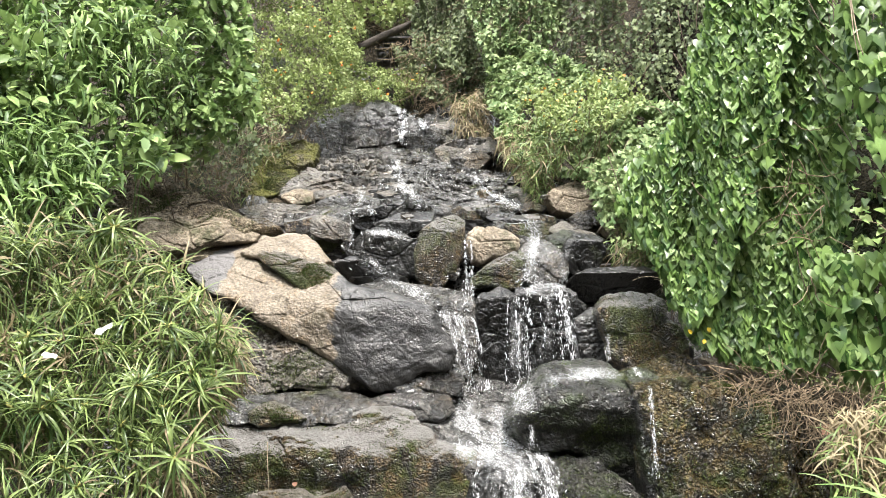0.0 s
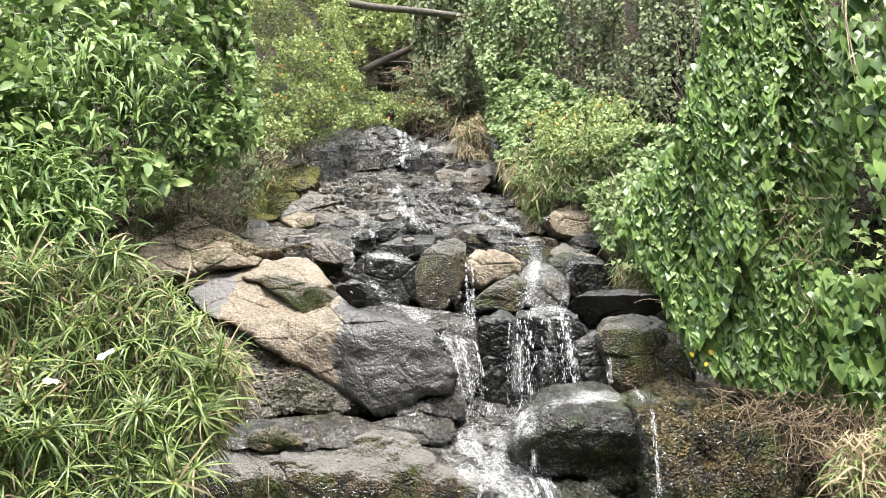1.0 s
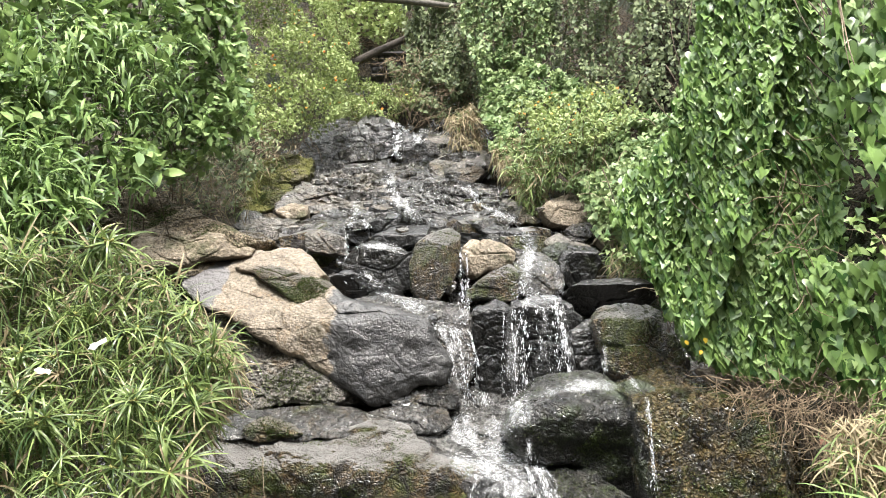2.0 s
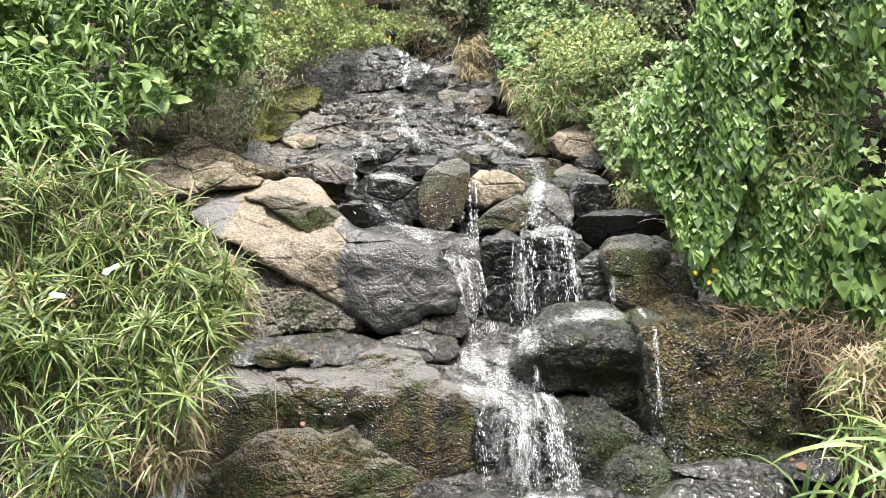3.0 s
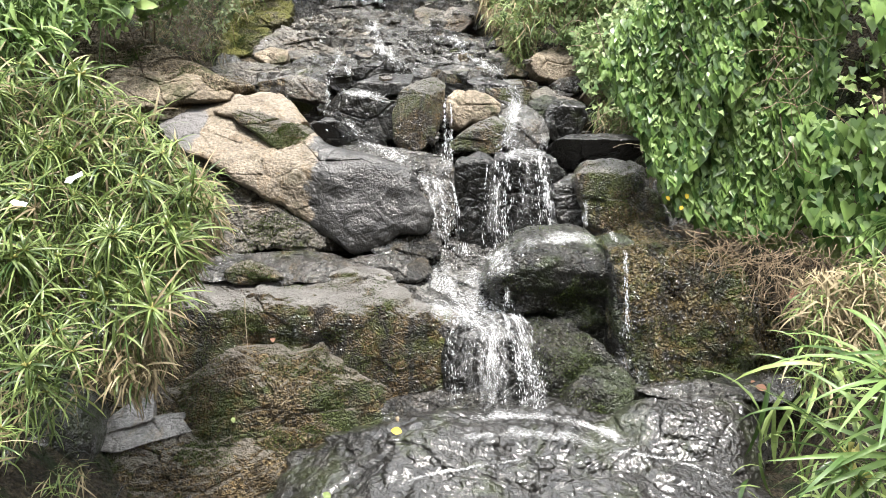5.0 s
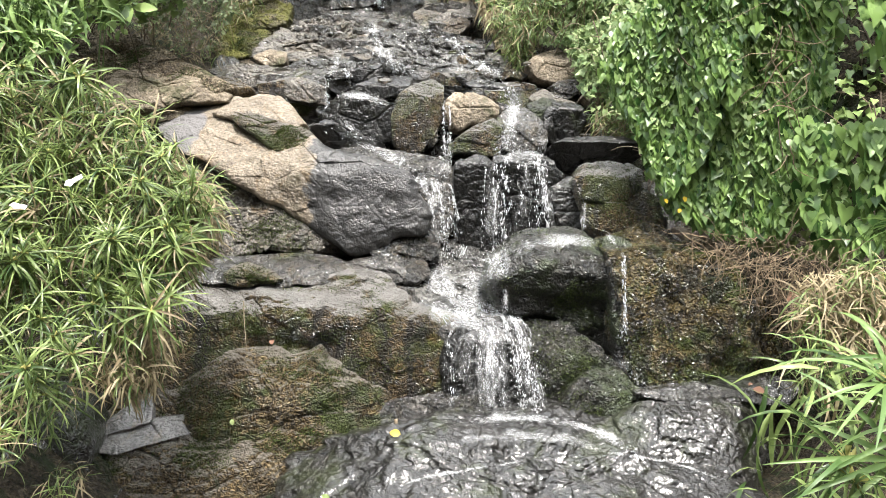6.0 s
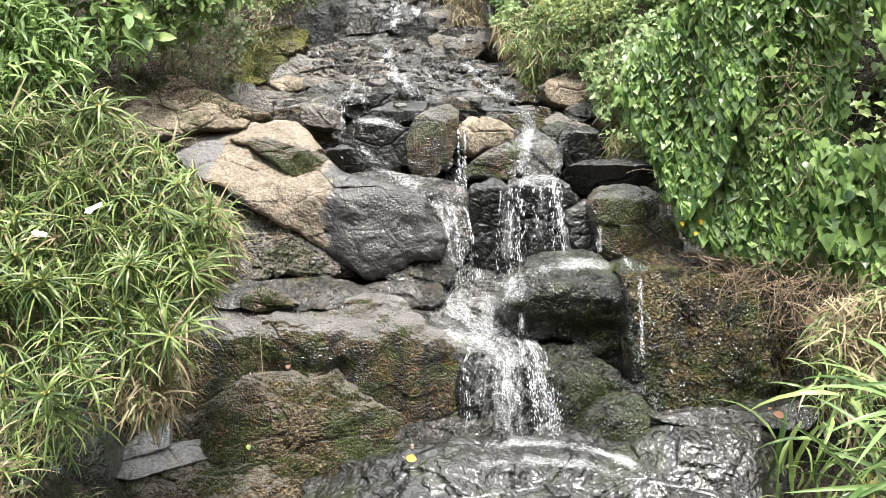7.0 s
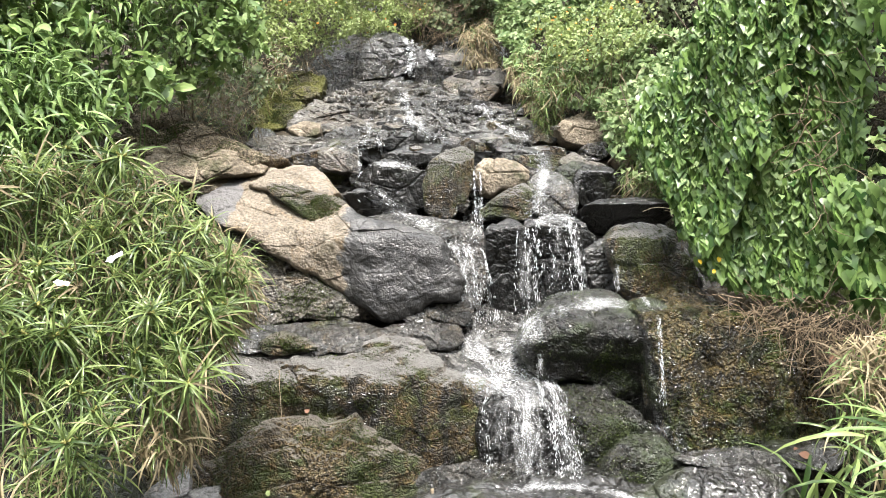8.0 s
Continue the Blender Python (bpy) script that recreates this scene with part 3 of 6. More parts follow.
rock('rock_ledge', 'long brown rock ledge with a smooth wet top, pale with painted sky sheen', wet_brown, (-0.81, 5.45, 0.73),
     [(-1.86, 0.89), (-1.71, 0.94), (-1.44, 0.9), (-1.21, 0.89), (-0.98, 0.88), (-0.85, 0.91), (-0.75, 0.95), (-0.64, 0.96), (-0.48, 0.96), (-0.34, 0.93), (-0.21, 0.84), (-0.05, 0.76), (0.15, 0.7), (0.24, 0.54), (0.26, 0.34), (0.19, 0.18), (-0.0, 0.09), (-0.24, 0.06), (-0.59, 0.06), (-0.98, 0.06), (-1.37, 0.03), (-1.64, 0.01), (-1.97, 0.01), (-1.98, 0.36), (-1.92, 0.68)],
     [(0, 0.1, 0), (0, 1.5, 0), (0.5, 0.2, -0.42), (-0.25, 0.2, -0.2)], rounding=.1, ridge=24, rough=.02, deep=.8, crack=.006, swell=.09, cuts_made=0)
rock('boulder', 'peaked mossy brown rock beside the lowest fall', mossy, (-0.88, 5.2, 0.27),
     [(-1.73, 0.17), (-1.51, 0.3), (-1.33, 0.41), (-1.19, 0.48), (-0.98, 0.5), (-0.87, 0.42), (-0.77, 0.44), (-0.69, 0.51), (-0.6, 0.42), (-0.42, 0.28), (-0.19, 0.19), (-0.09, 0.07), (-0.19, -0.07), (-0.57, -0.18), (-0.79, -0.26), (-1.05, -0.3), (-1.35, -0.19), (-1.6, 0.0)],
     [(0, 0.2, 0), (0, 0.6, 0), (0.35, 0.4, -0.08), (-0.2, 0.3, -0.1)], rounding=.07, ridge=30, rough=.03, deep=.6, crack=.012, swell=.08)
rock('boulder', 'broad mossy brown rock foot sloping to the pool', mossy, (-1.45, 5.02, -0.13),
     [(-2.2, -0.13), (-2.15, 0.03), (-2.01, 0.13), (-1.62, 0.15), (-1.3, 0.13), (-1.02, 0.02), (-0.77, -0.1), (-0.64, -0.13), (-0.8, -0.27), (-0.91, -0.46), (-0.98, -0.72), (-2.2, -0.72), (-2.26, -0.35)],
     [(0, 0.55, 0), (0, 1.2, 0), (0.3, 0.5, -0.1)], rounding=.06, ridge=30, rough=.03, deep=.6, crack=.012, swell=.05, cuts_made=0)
rock('boulder', 'small brown rock above the pale slabs', mossy, (-1.67, 5.3, 0.15),
     [(-1.93, 0.11), (-1.86, 0.19), (-1.71, 0.23), (-1.5, 0.24), (-1.4, 0.17), (-1.41, -0.0), (-1.63, -0.08), (-1.9, -0.06)],
     [(0, 0.2, 0), (0, 1.3, 0)], rounding=.04, ridge=40, rough=.025, deep=.4)
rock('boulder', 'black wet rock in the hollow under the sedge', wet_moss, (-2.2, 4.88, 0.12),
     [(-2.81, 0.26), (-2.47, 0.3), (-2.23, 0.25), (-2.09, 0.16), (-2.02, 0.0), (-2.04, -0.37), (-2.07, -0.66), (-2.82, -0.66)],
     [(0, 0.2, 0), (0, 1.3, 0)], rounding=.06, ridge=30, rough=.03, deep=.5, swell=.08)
rock('stone_slab', 'pale wet stone slab lying beside the mossy rock', pale_wet, (-1.67, 5.1, -0.04),
     [(-2.06, -0.05), (-2.0, -0.01), (-1.72, 0.05), (-1.47, 0.08), (-1.29, 0.11), (-1.26, 0.06), (-1.33, 0.01), (-1.65, -0.06), (-1.92, -0.13), (-2.04, -0.11)],
     [(0, 1.1, 0)], edge=.02, rough=.012, deep=.3, cuts_made=0)
rock('stone_slab', 'pale wet stone slab with a cracked corner', pale_wet, (-1.9, 5.17, 0.05),
     [(-2.08, -0.01), (-1.98, 0.08), (-1.82, 0.19), (-1.77, 0.16), (-1.75, 0.04), (-1.89, 0.0), (-2.03, -0.04)],
     [(-0.1, 1.0, 0)], edge=.02, rough=.012, deep=.3, cuts_made=0)
rock('flat_rock', 'broad flat wet grey rock under the lowest fall', wet_pool, (0.62, 4.75, -0.0),
     [(-1.07, -0.6), (-0.86, -0.25), (-0.76, -0.15), (-0.63, -0.06), (-0.39, 0.01), (-0.11, 0.07), (0.16, 0.12), (0.44, 0.16), (0.71, 0.18), (0.99, 0.16), (1.2, 0.13), (1.38, 0.06), (1.56, -0.02), (1.77, -0.1), (1.99, -0.19), (2.1, -0.39), (2.11, -0.61)],
     [(0, 1.5, 0), (0, 2.6, 0), (-0.8, 1.6, -0.62)], rounding=.05, ridge=12, rough=.03, deep=.5, crack=.016, swell=.09, ripple=.004, cuts_made=0)
rock('flat_rock', 'dark wet rock shelf with a raised lip', wet_pool, (0.87, 4.6, -0.07),
     [(-0.21, -0.54), (-0.17, -0.33), (-0.1, -0.2), (0.12, -0.12), (0.42, -0.07), (0.83, -0.01), (1.1, 0.02), (1.27, 0.0), (1.44, -0.08), (1.72, -0.15), (1.96, -0.28), (2.07, -0.54)],
     [(0, 0.55, 0), (0, 2.2, 0)], rounding=.035, ridge=30, rough=.03, deep=.45, crack=.014, swell=.07, ripple=.004, cuts_made=0)
rock('boulder', 'smooth wet grey rock reflecting the sky', wet_pool, (1.78, 4.85, 0.2),
     [(1.26, 0.12), (1.37, 0.2), (1.47, 0.27), (1.56, 0.31), (1.76, 0.33), (2.08, 0.37), (2.27, 0.35), (2.33, 0.23), (2.26, -0.06), (2.1, -0.25), (1.78, -0.2), (1.56, -0.14), (1.32, -0.05)],
     [(0, 0.8, 0), (0, 2.0, 0), (0.9, 0.5, -0.2), (-0.5, 0.8, -0.12)], rounding=.05, ridge=26, rough=.024, deep=.5, crack=.014, swell=.05, cuts_made=0)
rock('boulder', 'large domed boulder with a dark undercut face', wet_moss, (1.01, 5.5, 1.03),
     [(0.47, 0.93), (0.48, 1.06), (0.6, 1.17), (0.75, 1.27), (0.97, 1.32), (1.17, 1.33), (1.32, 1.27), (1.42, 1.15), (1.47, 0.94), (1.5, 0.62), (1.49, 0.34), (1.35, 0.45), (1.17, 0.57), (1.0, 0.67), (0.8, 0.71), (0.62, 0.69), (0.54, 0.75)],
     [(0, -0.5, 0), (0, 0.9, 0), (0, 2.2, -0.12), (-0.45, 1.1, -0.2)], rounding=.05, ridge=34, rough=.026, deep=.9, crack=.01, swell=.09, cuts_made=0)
rock('boulder', 'large knobbly brown boulder, wet and glistening', wet_brown2, (1.88, 5.38, 1.1),
     [(1.28, 1.21), (1.38, 1.27), (1.53, 1.3), (1.75, 1.35), (1.88, 1.34), (2.09, 1.21), (2.31, 1.05), (2.51, 0.81), (2.61, 0.57), (2.68, 0.29), (2.56, 0.17), (2.28, 0.21), (2.08, 0.17), (1.76, 0.13), (1.53, 0.12), (1.45, 0.32), (1.39, 0.56), (1.39, 0.95), (1.33, 1.13)],
     [(0, 0.2, 0), (0, 1.2, 0), (0, 2.6, -0.12), (0.75, 0.3, -0.28)], rounding=.08, ridge=20, rough=.03, deep=.9, crack=.012, swell=.13, cuts_made=2)
rock('boulder', 'narrow wet rib of rock behind the thin rivulet', wet_moss, (1.44, 5.46, 1.13),
     [(1.31, 1.24), (1.44, 1.28), (1.55, 1.18), (1.6, 0.87), (1.61, 0.39), (1.51, 0.19), (1.38, 0.39), (1.34, 0.86)],
     [(0, 0.12, 0), (0, 1.6, 0)], rounding=.05, ridge=26, rough=.024, deep=.6, swell=.05, cuts_made=0)
rock('stone_slab', 'flat pale stone lying on the bank', tan_rock, (2.16, 5.75, 1.24),
     [(1.97, 1.35), (2.11, 1.34), (2.28, 1.24), (2.39, 1.16), (2.23, 1.13), (2.05, 1.21)],
     [(0, 1.2, 0), (0, 1.8, 0)], edge=.03, rough=.018, deep=.2)
rock('rock_ledge', 'long grey ledge washed by white water', wet_sheet, (0.47, 5.95, 0.89),
     [(-0.16, 0.92), (0.23, 1.16), (1.01, 1.24), (1.16, 1.08), (0.82, 0.93), (0.71, 0.62), (0.31, 0.62), (-0.15, 0.67)],
     [(0, 1.5, 0), (0, 2.1, 0)], edge=.03, rough=.05)
rock('rock_ledge', 'low wet grey ledge with thin cracks', wet_grey, (-1.11, 5.85, 1),
     [(-1.77, 0.91), (-1.59, 1.02), (-1.37, 1.08), (-0.99, 1.1), (-0.65, 1.08), (-0.47, 1.01), (-0.8, 0.93), (-1.03, 0.85), (-1.36, 0.85)],
     [(0, 0.6, 0), (0, 1.7, 0)], edge=.03)
rock('rock_ledge', 'low wet grey ledge at the foot of the dark face', wet_grey, (-0.45, 5.72, 0.91),
     [(-1.03, 0.89), (-0.8, 0.96), (-0.47, 0.99), (-0.21, 0.9), (-0.03, 0.88), (-0.05, 0.78), (-0.25, 0.76), (-0.46, 0.88), (-0.78, 0.9)],
     [(0, 0.3, 0), (0, 1.6, 0)], edge=.03)
rock('boulder', 'small mossy stone in a hollow', mossy, (-1.23, 5.65, 0.97),
     [(-1.41, 0.97), (-1.28, 1.05), (-1.07, 1.01), (-0.97, 0.92), (-1.29, 0.87), (-1.39, 0.9)],
     [(0, 0.1, 0), (0, 1.3, 0)], edge=.05, rough=.03)
rock('boulder', 'wet grey stone on the ledge', wet_grey, (-0.21, 5.95, 1.01),
     [(-0.65, 1.02), (-0.31, 1.09), (0.03, 1.07), (0.08, 0.97), (-0.05, 0.87), (-0.39, 0.92)],
     [(0, 0.5, 0), (0, 1.6, 0)], edge=.03)
rock('boulder', 'wet grey stone behind the falling water', wet_grey, (-0.1, 6.1, 1.17),
     [(-0.4, 1.12), (-0.23, 1.23), (0.08, 1.3), (0.16, 1.17), (0.08, 1.05), (-0.27, 1.04)],
     [(0, 0.4, 0), (0, 1.2, 0)], edge=.03)
rock('boulder', 'cracked brown wedge of rock under the slab', washed_tan, (-1.32, 6.2, 1.33),
     [(-2.01, 1.82), (-1.73, 1.8), (-1.23, 1.53), (-0.79, 1.25), (-0.58, 1.09), (-0.82, 1.08), (-1.17, 1.1), (-1.5, 1.07), (-1.7, 1.15), (-1.87, 1.54)],
     [(0, 0.35, 0), (0, 0.7, 0)], edge=.06, rough=.05, deep=.5)
rock('rock_slab', 'huge sloping slab, dry tan to wet dark', slab, (-0.85, 6.2, 1.75),
     [(-2.24, 2.17), (-2, 2.27), (-1.72, 2.32), (-1.54, 2.39), (-1.11, 2.2), (-0.74, 1.91), (-0.51, 1.87), (-0.15, 1.76), (-0.02, 1.61), (0.03, 1.41), (-0.03, 1.28), (-0.27, 1.21), (-0.51, 1.08), (-0.84, 1.29), (-1.2, 1.5), (-1.69, 1.79), (-1.98, 1.9)],
     [(-0.12, 0.12, 0), (-0.12, 1.15, 0)], rounding=.05, ridge=40, rough=.015, deep=.9, crack=.004, swell=.05, cuts_made=1)
rock('boulder', 'rounded dry tan rock at the crest of the slab', slab, (-1.32, 6.78, 2.29),
     [(-1.75, 2.21), (-1.6, 2.35), (-1.37, 2.42), (-1.2, 2.39), (-1.07, 2.26), (-0.96, 2.13), (-1.16, 2.09), (-1.44, 2.14)],
     [(0, 0.8, 0), (0, 1.5, 0)], rounding=.07, ridge=24, rough=.014, swell=.04, cuts_made=1)
rock('boulder', 'dark mossy hump on the slab', mossy, (-1.21, 6.52, 2.09),
     [(-1.6, 2.24), (-1.48, 2.28), (-1.37, 2.23), (-1.16, 2.14), (-0.94, 2.1), (-0.71, 1.89), (-0.84, 1.84), (-1.16, 1.9), (-1.37, 2.03), (-1.51, 2.13)],
     [(0, 0.55, 0), (0, 1.4, 0)], rounding=.06, ridge=26, rough=.02, swell=.04, cuts_made=0)
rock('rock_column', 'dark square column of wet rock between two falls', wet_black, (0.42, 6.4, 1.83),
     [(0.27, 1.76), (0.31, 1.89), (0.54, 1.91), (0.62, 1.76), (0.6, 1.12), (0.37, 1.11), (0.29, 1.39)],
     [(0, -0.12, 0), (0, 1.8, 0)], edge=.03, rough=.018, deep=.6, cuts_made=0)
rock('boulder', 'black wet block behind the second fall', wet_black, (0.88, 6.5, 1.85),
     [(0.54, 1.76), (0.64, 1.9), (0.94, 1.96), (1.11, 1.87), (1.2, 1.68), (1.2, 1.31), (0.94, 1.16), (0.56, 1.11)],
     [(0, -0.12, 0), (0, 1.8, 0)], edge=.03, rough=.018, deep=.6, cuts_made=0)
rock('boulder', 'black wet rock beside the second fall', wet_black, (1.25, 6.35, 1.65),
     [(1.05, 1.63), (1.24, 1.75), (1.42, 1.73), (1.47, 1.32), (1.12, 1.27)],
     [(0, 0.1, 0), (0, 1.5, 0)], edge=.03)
rock('boulder', 'grey wet rock behind falling water', wet_grey, (0.06, 6.55, 1.76),
     [(-0.15, 1.76), (0.04, 1.91), (0.27, 1.81), (0.29, 1.3), (0.13, 1.16), (-0.05, 1.25), (-0.08, 1.62)],
     [(0, 0.2, 0), (0, 1.6, 0)], edge=.03)
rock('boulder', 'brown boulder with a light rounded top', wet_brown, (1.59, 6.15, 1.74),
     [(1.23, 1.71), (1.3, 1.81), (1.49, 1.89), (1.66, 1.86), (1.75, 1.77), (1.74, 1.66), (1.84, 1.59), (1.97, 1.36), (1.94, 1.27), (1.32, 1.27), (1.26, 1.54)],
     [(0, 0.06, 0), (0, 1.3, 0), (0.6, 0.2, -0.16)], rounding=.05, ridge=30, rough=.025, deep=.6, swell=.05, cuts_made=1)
# Shaded hollow under the ledge, its darkness put into a near-black stone colour.
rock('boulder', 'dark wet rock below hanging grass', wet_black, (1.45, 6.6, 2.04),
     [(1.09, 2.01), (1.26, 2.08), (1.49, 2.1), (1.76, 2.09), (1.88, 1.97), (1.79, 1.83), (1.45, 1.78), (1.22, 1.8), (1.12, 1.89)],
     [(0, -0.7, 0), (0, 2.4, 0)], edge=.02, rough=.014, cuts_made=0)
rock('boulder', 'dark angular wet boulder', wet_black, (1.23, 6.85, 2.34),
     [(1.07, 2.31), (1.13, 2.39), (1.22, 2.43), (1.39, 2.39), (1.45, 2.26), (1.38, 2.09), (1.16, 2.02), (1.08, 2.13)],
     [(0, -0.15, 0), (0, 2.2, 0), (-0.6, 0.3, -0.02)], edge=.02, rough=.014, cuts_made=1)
rock('boulder', 'mossy wet stone beside the white chute', wet_moss, (1.13, 7.1, 2.38),
     [(0.95, 2.42), (1.12, 2.5), (1.24, 2.46), (1.14, 2.32), (1.24, 2.19), (1.25, 2.04), (1.11, 2.06), (1.02, 2.25)],
     [(0, 0.4, 0), (0, 1.4, 0)], edge=.02, rough=.018)
rock('boulder', 'smooth grey rock under the white chute', wet_grey, (0.86, 6.8, 2.19),
     [(0.65, 2.24), (0.73, 2.33), (0.85, 2.39), (0.97, 2.35), (1.09, 2.16), (1.07, 1.97), (0.86, 1.93), (0.68, 1.96)],
     [(0, 0.3, 0), (0, 1.3, 0), (0.5, 0.4, -0.05)], rounding=.03, ridge=30, rough=.018, cuts_made=1)
rock('boulder', 'round tan boulder wedged in the falls', tan_rock, (0.43, 6.95, 2.37),
     [(0.22, 2.41), (0.3, 2.49), (0.45, 2.49), (0.59, 2.44), (0.69, 2.35), (0.67, 2.27), (0.56, 2.21), (0.44, 2.2), (0.36, 2.15), (0.26, 2.16), (0.22, 2.29)],
     [(0, 0.1, 0), (0, 1.2, 0), (-0.6, 0.1, -0.08)], rounding=.03, ridge=34, rough=.014, deep=.4, crack=.02, cuts_made=1)
rock('boulder', 'brown stone below the round tan boulder', wet_brown, (0.48, 6.75, 2.12),
     [(0.24, 2.0), (0.41, 2.13), (0.62, 2.25), (0.69, 2.18), (0.67, 1.93), (0.57, 1.9), (0.4, 1.94), (0.26, 1.93)],
     [(0, 0.1, 0), (-0.3, 1.3, 0)], edge=.04, rough=.018, deep=.4, cuts_made=1)
rock('boulder', 'tall brown wedge-shaped boulder, peaked', wet_brown, (-0.03, 6.88, 2.31),
     [(-0.25, 2.36), (-0.15, 2.49), (-0.01, 2.58), (0.11, 2.61), (0.21, 2.55), (0.19, 2.26), (0.12, 2.08), (-0.03, 1.93), (-0.19, 1.98), (-0.25, 2.07)],
     [(0, -0.02, 0), (-0.55, 0.7, -0.02), (0.7, 0.1, -0.04), (0, 1.6, -0.14)], edge=.03, rough=.018, deep=.5, cuts_made=1)
rock('boulder', 'small flat-topped wet stone', wet_grey, (0.08, 6.95, 2.1),
     [(0, 2.14), (0.11, 2.17), (0.16, 2.07), (0.11, 1.99), (0.02, 2.01)],
     [(0, 0.1, 0), (0, 1.6, 0)], edge=.03, rough=.018, deep=.3)
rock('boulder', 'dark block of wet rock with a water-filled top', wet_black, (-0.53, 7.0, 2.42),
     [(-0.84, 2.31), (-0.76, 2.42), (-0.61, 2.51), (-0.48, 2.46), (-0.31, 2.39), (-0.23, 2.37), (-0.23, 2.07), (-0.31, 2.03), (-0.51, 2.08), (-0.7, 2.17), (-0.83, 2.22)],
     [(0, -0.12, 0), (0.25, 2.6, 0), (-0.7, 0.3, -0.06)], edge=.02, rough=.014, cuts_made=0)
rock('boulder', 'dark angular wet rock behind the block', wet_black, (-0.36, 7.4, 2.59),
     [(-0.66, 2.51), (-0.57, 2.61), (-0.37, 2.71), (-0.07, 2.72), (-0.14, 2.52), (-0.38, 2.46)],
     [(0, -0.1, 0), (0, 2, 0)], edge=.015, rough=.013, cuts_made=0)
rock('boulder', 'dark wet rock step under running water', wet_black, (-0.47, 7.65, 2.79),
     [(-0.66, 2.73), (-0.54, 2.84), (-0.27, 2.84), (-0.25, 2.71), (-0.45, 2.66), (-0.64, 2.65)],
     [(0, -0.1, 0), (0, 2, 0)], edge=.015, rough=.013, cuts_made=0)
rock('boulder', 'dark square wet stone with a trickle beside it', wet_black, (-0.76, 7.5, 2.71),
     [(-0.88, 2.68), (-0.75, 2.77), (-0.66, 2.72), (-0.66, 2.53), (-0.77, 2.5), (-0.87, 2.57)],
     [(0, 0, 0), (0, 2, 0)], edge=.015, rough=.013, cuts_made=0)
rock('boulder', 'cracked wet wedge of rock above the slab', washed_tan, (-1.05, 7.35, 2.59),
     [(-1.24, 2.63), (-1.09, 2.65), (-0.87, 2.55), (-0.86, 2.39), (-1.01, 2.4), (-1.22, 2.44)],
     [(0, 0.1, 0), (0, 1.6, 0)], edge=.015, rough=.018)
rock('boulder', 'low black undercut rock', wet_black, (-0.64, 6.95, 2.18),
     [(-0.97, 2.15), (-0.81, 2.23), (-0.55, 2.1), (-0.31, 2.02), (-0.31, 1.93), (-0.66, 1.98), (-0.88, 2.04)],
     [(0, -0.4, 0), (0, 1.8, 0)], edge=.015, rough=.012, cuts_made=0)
rock('boulder', 'flat wet stones in the pool above the dark face', wet_sheet, (-0.24, 6.75, 1.88),
     [(-0.74, 1.95), (-0.45, 1.99), (-0.11, 1.94), (0.18, 1.89), (0.22, 1.76), (-0.06, 1.71), (-0.34, 1.8), (-0.68, 1.87)],
     [(0, 1.2, 0), (0, 2, 0)], edge=.05)
rock('rock_ridge', 'long earth-covered rock ridge', dirt_rock, (-2.4, 7.15, 2.73),
     [(-3.21, 3.11), (-2.85, 3.09), (-2.53, 2.94), (-2.21, 2.78), (-1.89, 2.62), (-1.64, 2.48), (-1.76, 2.41), (-1.99, 2.46), (-2.25, 2.52), (-2.51, 2.52), (-2.82, 2.47), (-3.14, 2.63)],
     [(0, 0.7, 0), (0, 1.3, 0)], rounding=.06, ridge=30, rough=.03, swell=.06)
rock('rock_shelf', 'weathered dry tan rock shelf', tan_rock, (-2.22, 6.95, 2.55),
     [(-2.74, 2.44), (-2.62, 2.56), (-2.49, 2.66), (-2.28, 2.69), (-2.05, 2.61), (-1.84, 2.5), (-1.65, 2.41), (-1.68, 2.34), (-1.94, 2.3), (-2.19, 2.24), (-2.44, 2.23), (-2.69, 2.3)],
     [(0, 0.7, 0), (0, 1.5, 0)], rounding=.05, ridge=30, rough=.022, crack=.02, swell=.06)
rock('boulder', 'dry tan rock at the edge of the slab', tan_rock, (-2.21, 6.9, 2.26),
     [(-2.49, 2.29), (-2.22, 2.34), (-1.97, 2.3), (-1.99, 2.22), (-2.2, 2.14), (-2.4, 2.19)],
     [(0, 0.9, 0), (0, 1.4, 0)], edge=.03)
rock('boulder', 'dark mossy stone behind the slab', mossy, (-1.77, 7.4, 2.56),
     [(-1.97, 2.57), (-1.89, 2.68), (-1.72, 2.64), (-1.54, 2.52), (-1.77, 2.45)],
     [(0, 0.2, 0), (0, 1.2, 0)], edge=.04, rough=.03)
rock('boulder', 'dark wet rock with water trickling past', wet_black, (-0.54, 7.7, 2.7),
     [(-0.8, 2.67), (-0.66, 2.81), (-0.28, 2.81), (-0.23, 2.74), (-0.52, 2.54), (-0.75, 2.58)],
     [(0, 0.1, 0), (0, 1.6, 0)], edge=.03)
rock('boulder', 'wet grey rock with water trickling over it', wet_grey, (-0.37, 7.55, 2.57),
     [(-0.68, 2.54), (-0.36, 2.73), (-0.13, 2.7), (-0.17, 2.48), (-0.51, 2.48)],
     [(0, 0.6, 0), (0, 1.6, 0)], edge=.03)
rock('boulder', 'low dark rock lip under the chute', wet_black, (0.7, 7.6, 2.63),
     [(0.43, 2.66), (0.55, 2.74), (0.82, 2.66), (0.95, 2.54), (0.86, 2.46), (0.64, 2.49)],
     [(0, 0, 0), (0, 1.8, 0)], edge=.03)
